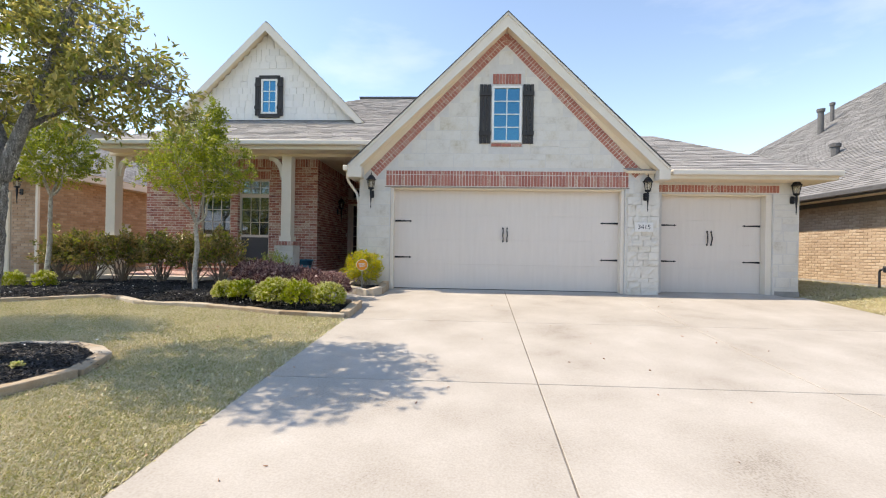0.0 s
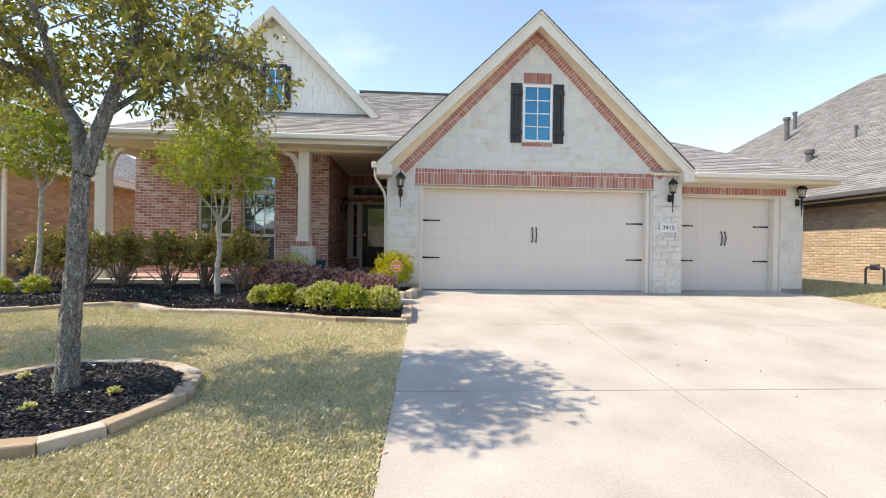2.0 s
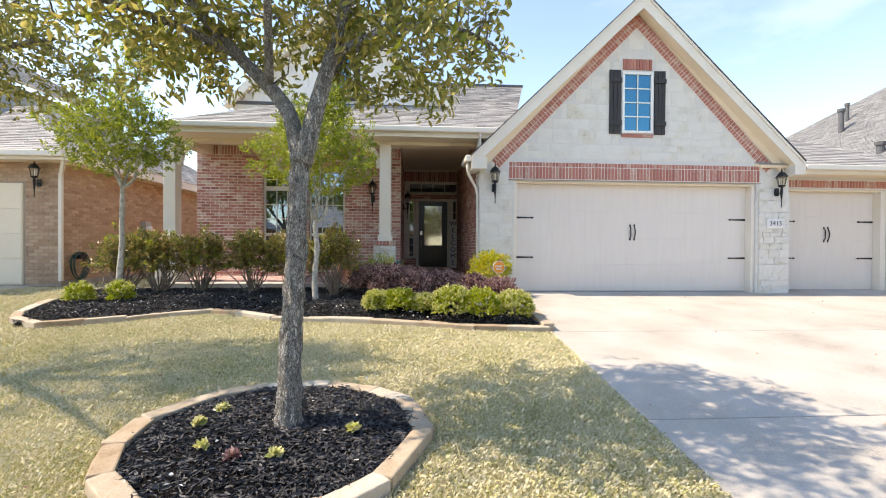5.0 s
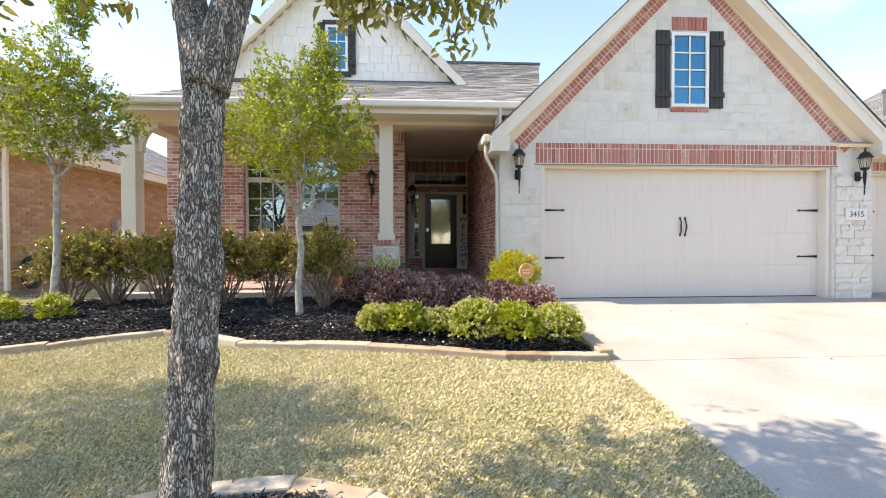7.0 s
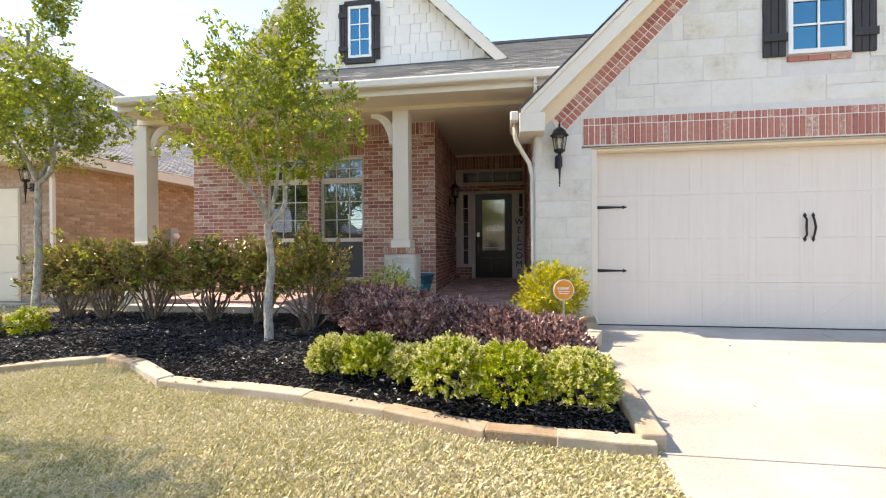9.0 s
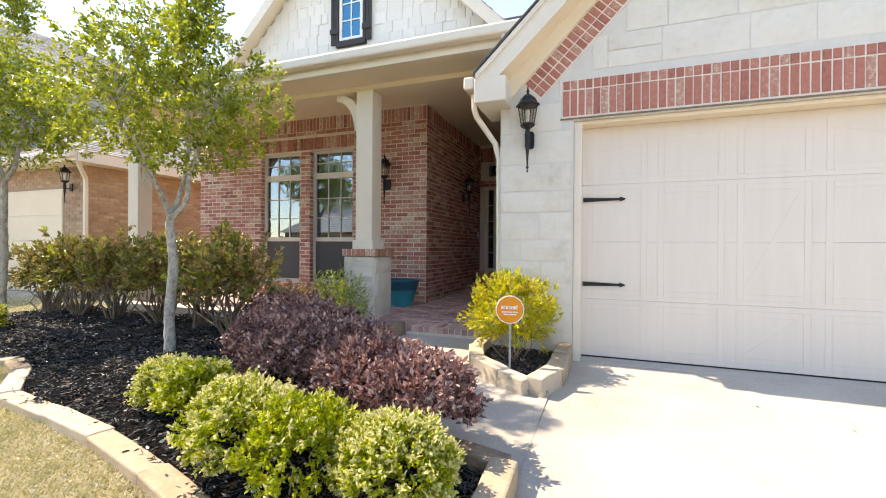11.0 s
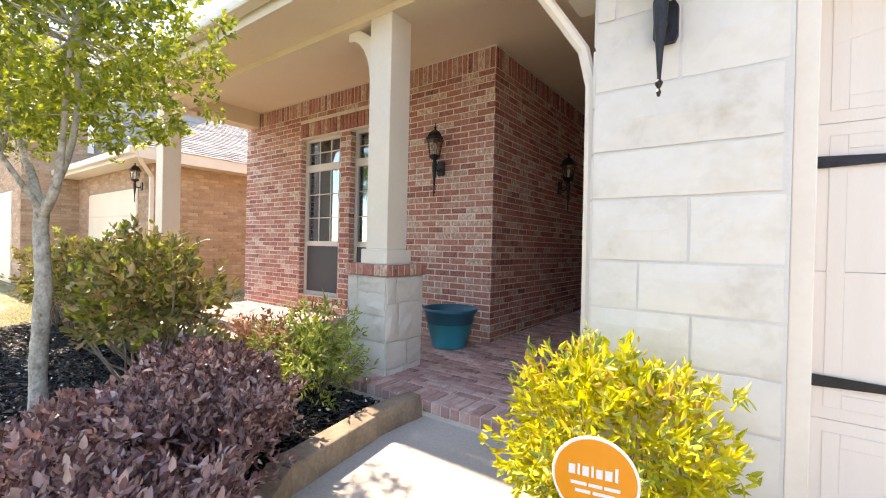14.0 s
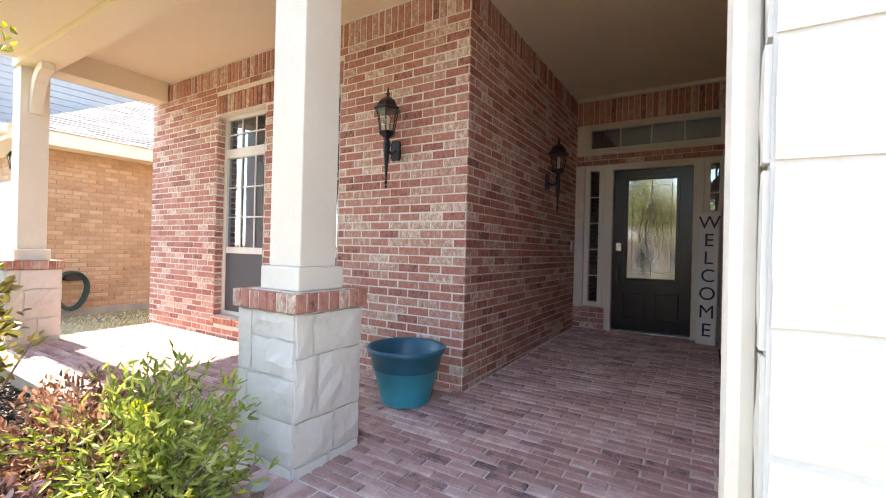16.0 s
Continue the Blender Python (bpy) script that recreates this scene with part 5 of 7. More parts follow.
pot = thing("flower_pot", "empty two-tone teal plastic flower pot on the brick porch", "flower pot")
px, py, pz = -4.13, 10.86, PF(10.86)
b = bmesh.new()
lathe(b, [(0.155, 0), (0.165, 0.01), (0.222, 0.235), (0.224, 0.235), (0.20, 0.235), (0.15, 0.03)], 36, (px, py, pz + 0.002))
part("body", b, M["teal"], pot, smooth=False)
b = bmesh.new()
lathe(b, [(0.224, 0.232), (0.23, 0.24), (0.245, 0.335), (0.268, 0.345), (0.272, 0.37), (0.262, 0.38), (0.248, 0.372), (0.23, 0.30), (0.2, 0.2)], 36, (px, py, pz + 0.002))
part("rim", b, M["tealdark"], pot)
b = bmesh.new()
lathe(b, [(0.19, 0.15), (0.2, 0.17), (0.1, 0.18)], 24, (px, py, pz + 0.002))
part("soil", b, M["mulch"], pot)
for o in pot.children:
    o.data.shade_smooth()

yard = thing("yard_sign", "round orange security sign on a thin stake", "sign")
dm = pose(-2.05, 8.60, 0.945, 90, 0, 12)
b = bmesh.new()
lathe(b, [(0.108, -0.003), (0.112, 0), (0.108, 0.003)], 40)
part("disc", b, M["orange"], yard).matrix_local = dm
b = bmesh.new()
for r0 in (0.109,):
    tube(b, [(r0 * math.cos(k * math.tau / 40), r0 * math.sin(k * math.tau / 40), 0.0) for k in range(41)], [0.005] * 41, 5)
part("edging", b, M["white"], yard).matrix_local = dm
b = bmesh.new()
xx = -0.068
for w_, h_ in ((0.017, 0.026), (0.006, 0.03), (0.017, 0.026), (0.006, 0.03), (0.016, 0.024), (0.018, 0.026), (0.008, 0.036)):
    box(b, xx, xx + w_, 0.0 + 0.004, 0.004 + h_, 0.0031, 0.0045)
    xx += w_ + 0.0065
part("logo_bars", b, M["white"], yard).matrix_local = dm
b = bmesh.new()
for k, (a0, a1) in enumerate(((-0.062, -0.02), (-0.015, 0.02), (0.025, 0.065), (-0.05, -0.01), (-0.004, 0.052))):
    zz = -0.018 if k < 3 else -0.038
    box(b, a0, a1, zz - 0.005, zz + 0.004, 0.0031, 0.0042)
part("small_print", b, M["white"], yard).matrix_local = dm
b = bmesh.new()
box(b, -2.058, -2.042, 8.606, 8.614, 0.36, 0.93)
part("stake", b, M["grey"], yard)

def path_light(x, y, z):
    l = thing("path_light", "small grey solar path light stuck in the mulch", "garden light")
    b = bmesh.new()
    lathe(b, [(0.008, -0.05), (0.008, 0.14), (0.02, 0.15), (0.02, 0.155)], 10, (x, y, z))
    part("stake", b, M["grey"], l)
    b = bmesh.new()
    lathe(b, [(0.022, 0.155), (0.032, 0.21), (0.034, 0.215)], 14, (x, y, z))
    part("lens", b, M["lampglass"], l)
    b = bmesh.new()
    lathe(b, [(0.046, 0.213), (0.048, 0.22), (0.03, 0.235)], 16, (x, y, z))
    part("cap", b, M["grey"], l)
path_light(-3.98, 9.62, 0.40)
b = bmesh.new()
lathe(b, [(0.05, 0), (0.05, 0.035), (0.03, 0.05)], 16, (3.52, GY - 0.06, 2.98))
tagged(part("security_camera", b, M["iron"]), "small black camera over the garage pier", "camera")

# ---- beds, lawn and plants ----
rng = np.random.default_rng(5)

def npmesh(name, verts, faces, mat, parent=None, label="", kind=""):
    """A mesh from arrays of corners and of faces with k corners each."""
    me = bpy.data.meshes.new(name)
    k = faces.shape[1]
    me.vertices.add(len(verts))
    me.vertices.foreach_set("co", np.ascontiguousarray(verts, dtype=np.float32).ravel())
    me.loops.add(faces.size)
    me.loops.foreach_set("vertex_index", np.ascontiguousarray(faces, dtype=np.int32).ravel())
    me.polygons.add(len(faces))
    me.polygons.foreach_set("loop_start", np.arange(0, faces.size, k, dtype=np.int32))
    me.update(calc_edges=True)
    me.materials.append(mat)
    ob = new(name, me)
    if parent:
        ob.parent = parent
    return tagged(ob, label, kind=kind)

def unit(a):
    return a / np.maximum(np.linalg.norm(a, axis=1, keepdims=True), 1e-9)

def leaf_arrays(pos, axis, length, width, fold=0.25, curl=0.15):
    """Pointed oval leaves folded along the midrib: eight corners' worth of shape in two quads."""
    n = len(pos)
    axis = unit(axis)
    side = unit(np.cross(axis, rng.normal(size=(n, 3))))
    up = np.cross(side, axis)
    L, Wd = length[:, None], width[:, None]
    p = [pos,
         pos + axis * L * 0.35 + side * Wd * 0.5 + up * Wd * fold,
         pos + axis * L * 0.72 + side * Wd * 0.36 + up * Wd * fold * 0.6 - up * L * curl * 0.4,
         pos + axis * L - up * L * curl,
         pos + axis * L * 0.72 - side * Wd * 0.36 + up * Wd * fold * 0.6 - up * L * curl * 0.4,
         pos + axis * L * 0.35 - side * Wd * 0.5 + up * Wd * fold]
    v = np.stack(p, 1).reshape(-1, 3)
    b = np.arange(n)[:, None] * 6
    f = np.concatenate([b + np.array([0, 1, 2, 3]), b + np.array([0, 3, 4, 5])])
    return v, f

def sprigs(tips, dirs, per, reach, length, width, spread=0.9):
    """Leaves set along the last stretch of each twig."""
    n = len(tips)
    t = np.repeat(np.arange(n), per)
    back = rng.random(len(t))
    pos = tips[t] - unit(dirs)[t] * (back * reach)[:, None] + rng.normal(size=(len(t), 3)) * reach * 0.12
    ax = unit(unit(dirs)[t] * (0.9 - 0.5 * back)[:, None] + rng.normal(size=(len(t), 3)) * spread * 0.6)
    ln = length * rng.uniform(0.6, 1.2, len(t))
    return leaf_arrays(pos, ax, ln, ln * width)

def inside(poly, x, y):
    x, y = np.asarray(x), np.asarray(y)
    c = np.zeros(x.shape, bool)
    for (x0, y0), (x1, y1) in zip(poly, poly[1:] + poly[:1]):
        c ^= ((y0 > y) != (y1 > y)) & (x < (x1 - x0) * (y - y0) / (y1 - y0 + 1e-12) + x0)
    return c

BORDER = [(-9.6, 9.8), (-9.5, 8.4), (-9.15, 7.4), (-8.75, 6.85), (-8.25, 6.72), (-7.5, 7.05), (-6.95, 7.42), (-6.5, 7.58), (-6.1, 7.4), (-5.4, 6.98), (-4.55, 6.95), (-3.6, 6.74), (-2.85, 6.50), (-1.80, 6.48)]
RIGHTB = [(-1.80, 6.48), (-1.80, 7.30)]
WALKB = [(-1.80, 7.30), (-2.4, 7.45), (-2.92, 7.85), (-3.32, 8.27), (-3.55, 8.65), (-3.6, 9.05), (-3.5, 9.6)]
BED = BORDER + RIGHTB[1:] + WALKB[1:] + [(-4.0, 9.78), (-8.5, 9.6)]
RING = [(-4.43 + (0.94 + 0.04 * math.sin(3 * a)) * math.cos(a), 3.72 + 0.83 * math.sin(a)) for a in [k * math.tau / 22 for k in range(22)]]
PLANTER = [(-2.44, 9.34), (-2.46, 8.86), (-2.19, 8.60), (-1.88, 8.42), (-1.74, 8.42), (-1.70, 9.32)]

def edging(name, line, label, size, h, mat, seed, lift=0.0, closed=False, zf=gz):
    """A row of chiselled stones set end to end along a line."""
    e = thing(name, label, "garden edging")
    r = random.Random(seed)
    pts = [Vector((x, y, 0)) for x, y in line]
    if closed:
        pts.append(pts[0])
    dist = [0.0]
    for a, b_ in zip(pts, pts[1:]):
        dist.append(dist[-1] + (b_ - a).length)
    def at(s):
        for k in range(len(pts) - 1):
            if s <= dist[k + 1] or k == len(pts) - 2:
                return pts[k].lerp(pts[k + 1], min(1, (s - dist[k]) / max(dist[k + 1] - dist[k], 1e-6)))
    s = 0.0
    while s < dist[-1] - 0.05:
        l = min(r.uniform(*size), dist[-1] - s)
        if dist[-1] - s - l < 0.12:
            l = dist[-1] - s
        p, q = at(s), at(s + l)
        d = (q - p).normalized()
        nrm = Vector((-d.y, d.x, 0))
        mid = (p + q) / 2
        L = (q - p).length
        b_ = bmesh.new()
        w = r.uniform(0.12, 0.15)
        box(b_, -L / 2 - 0.006, L / 2 + 0.006, -w / 2, w / 2, -0.13, h * r.uniform(0.88, 1.1), 0.012)
        bmesh.ops.subdivide_edges(b_, edges=[ed for ed in b_.edges if ed.calc_length() > 0.09], cuts=2)
        bmesh.ops.triangulate(b_, faces=b_.faces)
        for v in b_.verts:
            nz = noise.noise_vector(Vector((v.co.x * 9 + s * 3.1, v.co.y * 9, v.co.z * 9 + seed)))
            v.co += nz * 0.008
        o = part("stone", b_, mat, e)
        slope_ = math.atan2(zf(q.x, q.y) - zf(p.x, p.y), L)
        o.matrix_local = Matrix.Translation((mid.x, mid.y, (zf(p.x, p.y) + zf(q.x, q.y)) / 2 + lift)) @ Matrix.Rotation(math.atan2(d.y, d.x), 4, "Z") @ Matrix.Rotation(-slope_ + r.uniform(-0.02, 0.02), 4, "Y")
        s += l
    return e

edging("bed_edging", BORDER[1:], "low tan stone edging along the mulch bed", (0.42, 0.75), 0.07, M["edging"], 1, -0.005)
edging("bed_edging", RIGHTB, "low tan stone edging beside the driveway", (0.3, 0.45), 0.12, M["edging"], 2, 0.0)
edging("walk_edging", WALKB, "curved brown stone edging along the walk", (0.45, 0.7), 0.12, M["edging_brown"], 3, 0.02, zf=lambda x, y: wz(x, y))
edging("planter_edging", PLANTER[:4], "chunky pale stone edging round the corner planter", (0.28, 0.4), 0.14, M["edging"], 4, 0.0, zf=lambda x, y: wz(x, y))
edging("planter_edging", [(-1.82, 8.41), (-1.72, 8.43), (-1.68, 9.3)], "pale stone edging of the planter beside the garage", (0.28, 0.4), 0.14, M["edging"], 5, 0.0, zf=lambda x, y: wz(x, y))
edging("ring_edging", RING, "ring of tan edging stones round the oak", (0.32, 0.55), 0.075, M["edging"], 6, closed=True)

def mulch_bed(poly, zf, name, label, rise, chips, seed):
    """A mounded bed with loose bark chips scattered over it."""
    t = thing(name, label, "mulch bed", kind="structure")
    b_ = bmesh.new()
    xs_, ys_ = [p[0] for p in poly], [p[1] for p in poly]
    step = 0.09
    nx, ny = int((max(xs_) - min(xs_)) / step) + 2, int((max(ys_) - min(ys_)) / step) + 2
    X, Y = np.meshgrid(min(xs_) + np.arange(nx) * step, min(ys_) + np.arange(ny) * step)
    ok = inside(poly, X, Y)
    dmin = np.full(X.shape, 9.0)
    for (x0, y0), (x1, y1) in zip(poly, poly[1:] + poly[:1]):
        dx, dy_ = x1 - x0, y1 - y0
        tt = np.clip(((X - x0) * dx + (Y - y0) * dy_) / (dx * dx + dy_ * dy_ + 1e-9), 0, 1)
        dmin = np.minimum(dmin, np.hypot(X - x0 - tt * dx, Y - y0 - tt * dy_))
    def height(x, y, d):
        return zf(x, y) + 0.035 + rise * min(d / 0.6, 1) + 0.02 * noise.noise(Vector((x * 5, y * 5, seed)))
    hv = {}
    for j in range(ny):
        for i in range(nx):
            if ok[j, i] or dmin[j, i] < step * 1.1:
                hv[j, i] = b_.verts.new((X[j, i], Y[j, i], height(X[j, i], Y[j, i], dmin[j, i] if ok[j, i] else 0) - (0 if ok[j, i] else 0.14)))
    for j in range(ny - 1):
        for i in range(nx - 1):
            q = [(j, i), (j, i + 1), (j + 1, i + 1), (j + 1, i)]
            if all(k in hv for k in q) and any(ok[k] for k in q):
                b_.faces.new([hv[k] for k in q])
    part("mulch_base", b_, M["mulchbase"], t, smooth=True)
    px_, py_ = rng.uniform(min(xs_), max(xs_), chips * 3), rng.uniform(min(ys_), max(ys_), chips * 3)
    keep = inside(poly, px_, py_)
    px_, py_ = px_[keep][:chips], py_[keep][:chips]
    n = len(px_)
    ji = np.clip(((py_ - min(ys_)) / step).astype(int), 0, ny - 1), np.clip(((px_ - min(xs_)) / step).astype(int), 0, nx - 1)
    zz = np.array([height(x, y, d) for x, y, d in zip(px_, py_, dmin[ji])])
    pos = np.stack([px_, py_, zz + rng.uniform(0.0, 0.014, n)], 1)
    a = rng.uniform(0, math.tau, n)
    ax = np.stack([np.cos(a), np.sin(a), rng.normal(0, 0.22, n)], 1)
    v, f = leaf_arrays(pos, ax, rng.uniform(0.018, 0.06, n), rng.uniform(0.008, 0.016, n), 0.3, 0.05)
    npmesh("mulch_chips", v, f, M["mulch"], t, kind="stuff")
    return t

mulch_bed(BED, gz, "mulch_bed", "black shredded bark mulch bed before the porch", 0.07, 52000, 1)
mulch_bed(RING, gz, "mulch_ring", "black bark mulch mounded round the oak trunk", 0.085, 20000, 2)
mulch_bed(PLANTER, lambda x, y: wz(x, y), "mulch_planter", "black mulch in the corner planter", 0.03, 3000, 3)

# grass
def scatter_grass(name, x0, x1, y0, y1, n, hmin, hmax, label, clear):
    x, y = rng.uniform(x0, x1, n), rng.uniform(y0, y1, n)
    keep = clear(x, y) & (rng.random(n) < np.clip((x - x0) / 1.3 + 0.1, 0, 1) * np.clip((y - y0) / 1.3 + 0.1, 0, 1))   # thins out towards the far lawn
    x, y = x[keep], y[keep]
    n = len(x)
    z = np.array([gz(a, b_) for a, b_ in zip(x, y)]) - 0.022
    h = rng.uniform(hmin, hmax, n)
    a = rng.uniform(0, math.tau, n)
    lean = rng.uniform(0.3, 2.0, n)
    tip = np.stack([np.cos(a) * lean, np.sin(a) * lean, np.ones(n)], 1)
    tip = unit(tip) * h[:, None]
    sd = np.stack([-np.sin(a), np.cos(a), np.zeros(n)], 1) * rng.uniform(0.0009, 0.0019, n)[:, None]
    p = np.stack([x, y, z], 1)
    v = np.stack([p - sd, p + sd, p + tip * 0.6 + sd * 0.8 + np.array([0, 0, 0.01]), p + tip], 1).reshape(-1, 3)
    f = np.arange(n)[:, None] * 4 + np.array([0, 1, 2, 3])
    return npmesh(name, v, f, M["grass"], None, label, "stuff")

lawn_ok = lambda x, y: (x < DRIVE_L - 0.012 + 0.026 * (y - 4)) & ~inside(BED, x, y) & ~inside(RING, x, y) & ~((x > -5.3) & (y > 7.0))
tagged(scatter_grass("lawn_grass", -8.3, -1.76, 0.2, 7.6, 760000, 0.026, 0.062, "short dormant straw-coloured lawn grass with green tufts", lawn_ok), category="grass")
tagged(scatter_grass("lawn_grass", -13.0, -7.2, 0.5, 10.5, 110000, 0.02, 0.05, "dormant lawn grass beside the neighbouring drive", lawn_ok), category="grass")
tagged(scatter_grass("lawn_grass", -7.2, -1.88, -5.5, 1.0, 40000, 0.035, 0.08, "dormant lawn grass towards the street", lawn_ok), category="grass")
tagged(scatter_grass("side_grass", 7.12, 9.8, 0.0, 14, 50000, 0.035, 0.08, "greener grass strip beside the neighbouring house", lambda x, y: x > 0), category="grass")
tagged(scatter_grass("side_grass", -11.2, -8.65, 10.5, 18, 16000, 0.03, 0.07, "thin grass in the side yard", lambda x, y: x < 0), category="grass")

# dry leaves lying about
n = 260
lx, ly = rng.uniform(-7, 4, n), rng.uniform(1.5, 9.2, n)
lz = np.array([gz(a, b_) + (0.02 if a < -1.86 else 0.004) for a, b_ in zip(lx, ly)])
keep = ~inside(RING, lx, ly) & ((lx < -1.9) | (rng.random(n) < 0.25)) & ~((lx < -1.9) & (ly > 6.4))
pos = np.stack([lx, ly, lz], 1)[keep]
a = rng.uniform(0, math.tau, len(pos))
v, f = leaf_arrays(pos, np.stack([np.cos(a), np.sin(a), 0.15 * np.ones(len(a))], 1), rng.uniform(0.02, 0.045, len(a)), rng.uniform(0.012, 0.02, len(a)))
tagged(npmesh("fallen_leaves", v, f, M["rustleaf"], None, "dry brown leaves scattered on lawn and drive", "stuff"), category="leaf litter")

def shell_points(c, rad, n, inner=0.55, bump=0.18, flat=0.0, seed=0):
    """Points in the outer part of a lumpy ellipsoid, with their outward ways."""
    d = unit(rng.normal(size=(n, 3)))
    if flat:
        d[:, 2] = np.where(d[:, 2] < -flat, -d[:, 2], d[:, 2])
    lump = np.array([noise.noise(Vector(p) * 2.3 + Vector((seed, 0, 0))) for p in d])
    r = (inner + (1 - inner) * rng.random(n) ** 0.45) * (1 + bump * lump)
    return np.array(c) + d * r[:, None] * np.array(rad), unit(d / np.array(rad))

def stems(parent, base, tips, n, r0, r1, mat, spread=0.08, bend=0.1):
    for k in range(n):
        b_ = bmesh.new()
        t = Vector(tips[RNG.randrange(len(tips))])
        s = Vector(base) + Vector((RNG.uniform(-1, 1), RNG.uniform(-1, 1), 0)) * spread
        m1 = s.lerp(t, 0.4) + Vector((RNG.uniform(-1, 1), RNG.uniform(-1, 1), 0.3)) * bend
        m2 = s.lerp(t, 0.75) + Vector((RNG.uniform(-1, 1), RNG.uniform(-1, 1), 0)) * bend * 0.6
        tube(b_, [s, m1, m2, t], [r0, r0 * 0.75, r0 * 0.5, r1], 5)
        part("stem", b_, mat, parent)

def shrub(name, label, group, c, rad, tips, per, length, width, mat, stem_n=5, reach=0.09, inner=0.5, seed=0, base_z=None, flat=0.25, extra=None, stem_r=0.008, spread=0.9, bump=0.22):
    s = thing(name, label, "shrub", group)
    z0 = base_z if base_z is not None else gz(c[0], c[1]) + 0.04
    pt, dr = shell_points(c, rad, tips, inner, bump, flat, seed)
    pt[:, 2] = np.maximum(pt[:, 2], z0 + 0.05)
    dr = unit(dr + np.array([0, 0, 0.35]))
    v, f = sprigs(pt, dr, per, reach, length, width, spread)
    npmesh("foliage", v, f, mat, s, kind="stuff")
    if extra:
        m2, share = extra
        k = rng.random(tips) < share
        v, f = sprigs(pt[k] + dr[k] * 0.025, dr[k], max(3, per * 2 // 3), reach * 0.8, length * 0.9, width, spread)
        npmesh("new_growth", v, f, m2, s, kind="stuff")
    stems(s, (c[0], c[1], z0 - 0.03), pt, stem_n, stem_r, stem_r * 0.35, M["twig"])
    return s

# tall hedge shrubs with bare legs
HED = [(-8.7, 8.95, 0.52), (-8.1, 8.95, 0.5), (-7.4, 9.0, 0.46), (-6.5, 8.95, 0.5), (-5.8, 8.9, 0.44), (-4.98, 8.62, 0.52)]
for k, (x, y_, r_) in enumerate(HED):
    shrub("hedge_shrub", "leggy dark green hedge shrub with bronze tips", "hedge shrubs", (x, y_, 1.08), (r_ * 1.1, r_ * 0.95, 0.5), 260, 11, 0.064, 0.5, M["hedgeleaf"], 26, 0.14, 0.2, k, None, 0.5, (M["hollyleaf"], 0.3), 0.013, 0.9, 0.5)
# purple mounds
PUR = [(-2.3, 7.42, 0.36, 0.27), (-2.72, 7.55, 0.38, 0.29), (-3.1, 7.82, 0.42, 0.31), (-3.62, 8.2, 0.44, 0.34), (-4.02, 8.52, 0.44, 0.36), (-4.3, 8.6, 0.4, 0.34), (-3.5, 7.72, 0.36, 0.29), (-3.95, 8.0, 0.34, 0.29)]
for k, (x, y_, r_, h) in enumerate(PUR):
    shrub("loropetalum", "low purple-leaved shrub mound on the mulch", "purple shrubs", (x, y_, gz(x, y_) + 0.30), (r_, r_, h + 0.02), 420, 12, 0.042, 0.5, M["purpleleaf"], 4, 0.08, 0.6, 10 + k, None, 0.2, None, 0.006)
# lime and cream shrubs along the front
LIM = [(-4.1, 7.26, 0.20, 1), (-3.76, 7.19, 0.23, 0), (-3.42, 7.16, 0.18, 1), (-3.04, 6.85, 0.27, 1), (-2.64, 6.82, 0.27, 0), (-2.17, 6.84, 0.25, 1)]
for k, (x, y_, r_, var) in enumerate(LIM):
    lab = "compact lime-green shrub with creamy new tips" if not var else "compact cream-variegated shrub on the mulch"
    shrub("boxwood", lab, "front shrubs", (x, y_, gz(x, y_) + 0.05 + r_ * 0.78), (r_ * 1.05, r_ * 1.05, r_ * 0.9), 520, 13, 0.024, 0.58, M["limeleaf"], 3, 0.045, 0.7, 30 + k, None, 0.45, (M["variegated"], 0.85 if var else 0.22), 0.005, 1.0)
for k, (x, y_) in enumerate(((-8.2, 8.05), (-8.74, 7.95))):
    shrub("boxwood", "small creamy lime shrub near the bed edge", "front shrubs", (x, y_, gz(x, y_) + 0.21), (0.21, 0.21, 0.2), 170, 13, 0.03, 0.55, M["limeleaf"], 3, 0.06, 0.6, 50 + k, None, 0.45, (M["variegated"], 0.5), 0.005)
# yellow shrub in the planter
shrub("golden_shrub", "bright yellow-green shrub in the corner planter", "", (-2.12, 9.02, 0.86), (0.43, 0.34, 0.38), 380, 12, 0.05, 0.33, M["yellowleaf"], 14, 0.11, 0.5, 61, 0.43, 0.7, (M["freshleaf"], 0.3), 0.006, 0.85, 0.3)
# green shrub by the column, and a rusty one behind
shrub("nandina", "loose fresh-green shrub beside the stone column", "", (-4.22, 9.32, 0.78), (0.47, 0.38, 0.40), 250, 11, 0.052, 0.28, M["freshleaf"], 26, 0.17, 0.15, 71, None, 0.7, (M["limeleaf"], 0.25), 0.005, 0.85, 0.3)
shrub("nandina", "sparse rust-brown shrub behind the purple mounds", "", (-4.8, 9.3, 0.72), (0.55, 0.36, 0.32), 300, 10, 0.04, 0.4, M["rustleaf"], 18, 0.12, 0.3, 75, None, 0.6, None, 0.005)

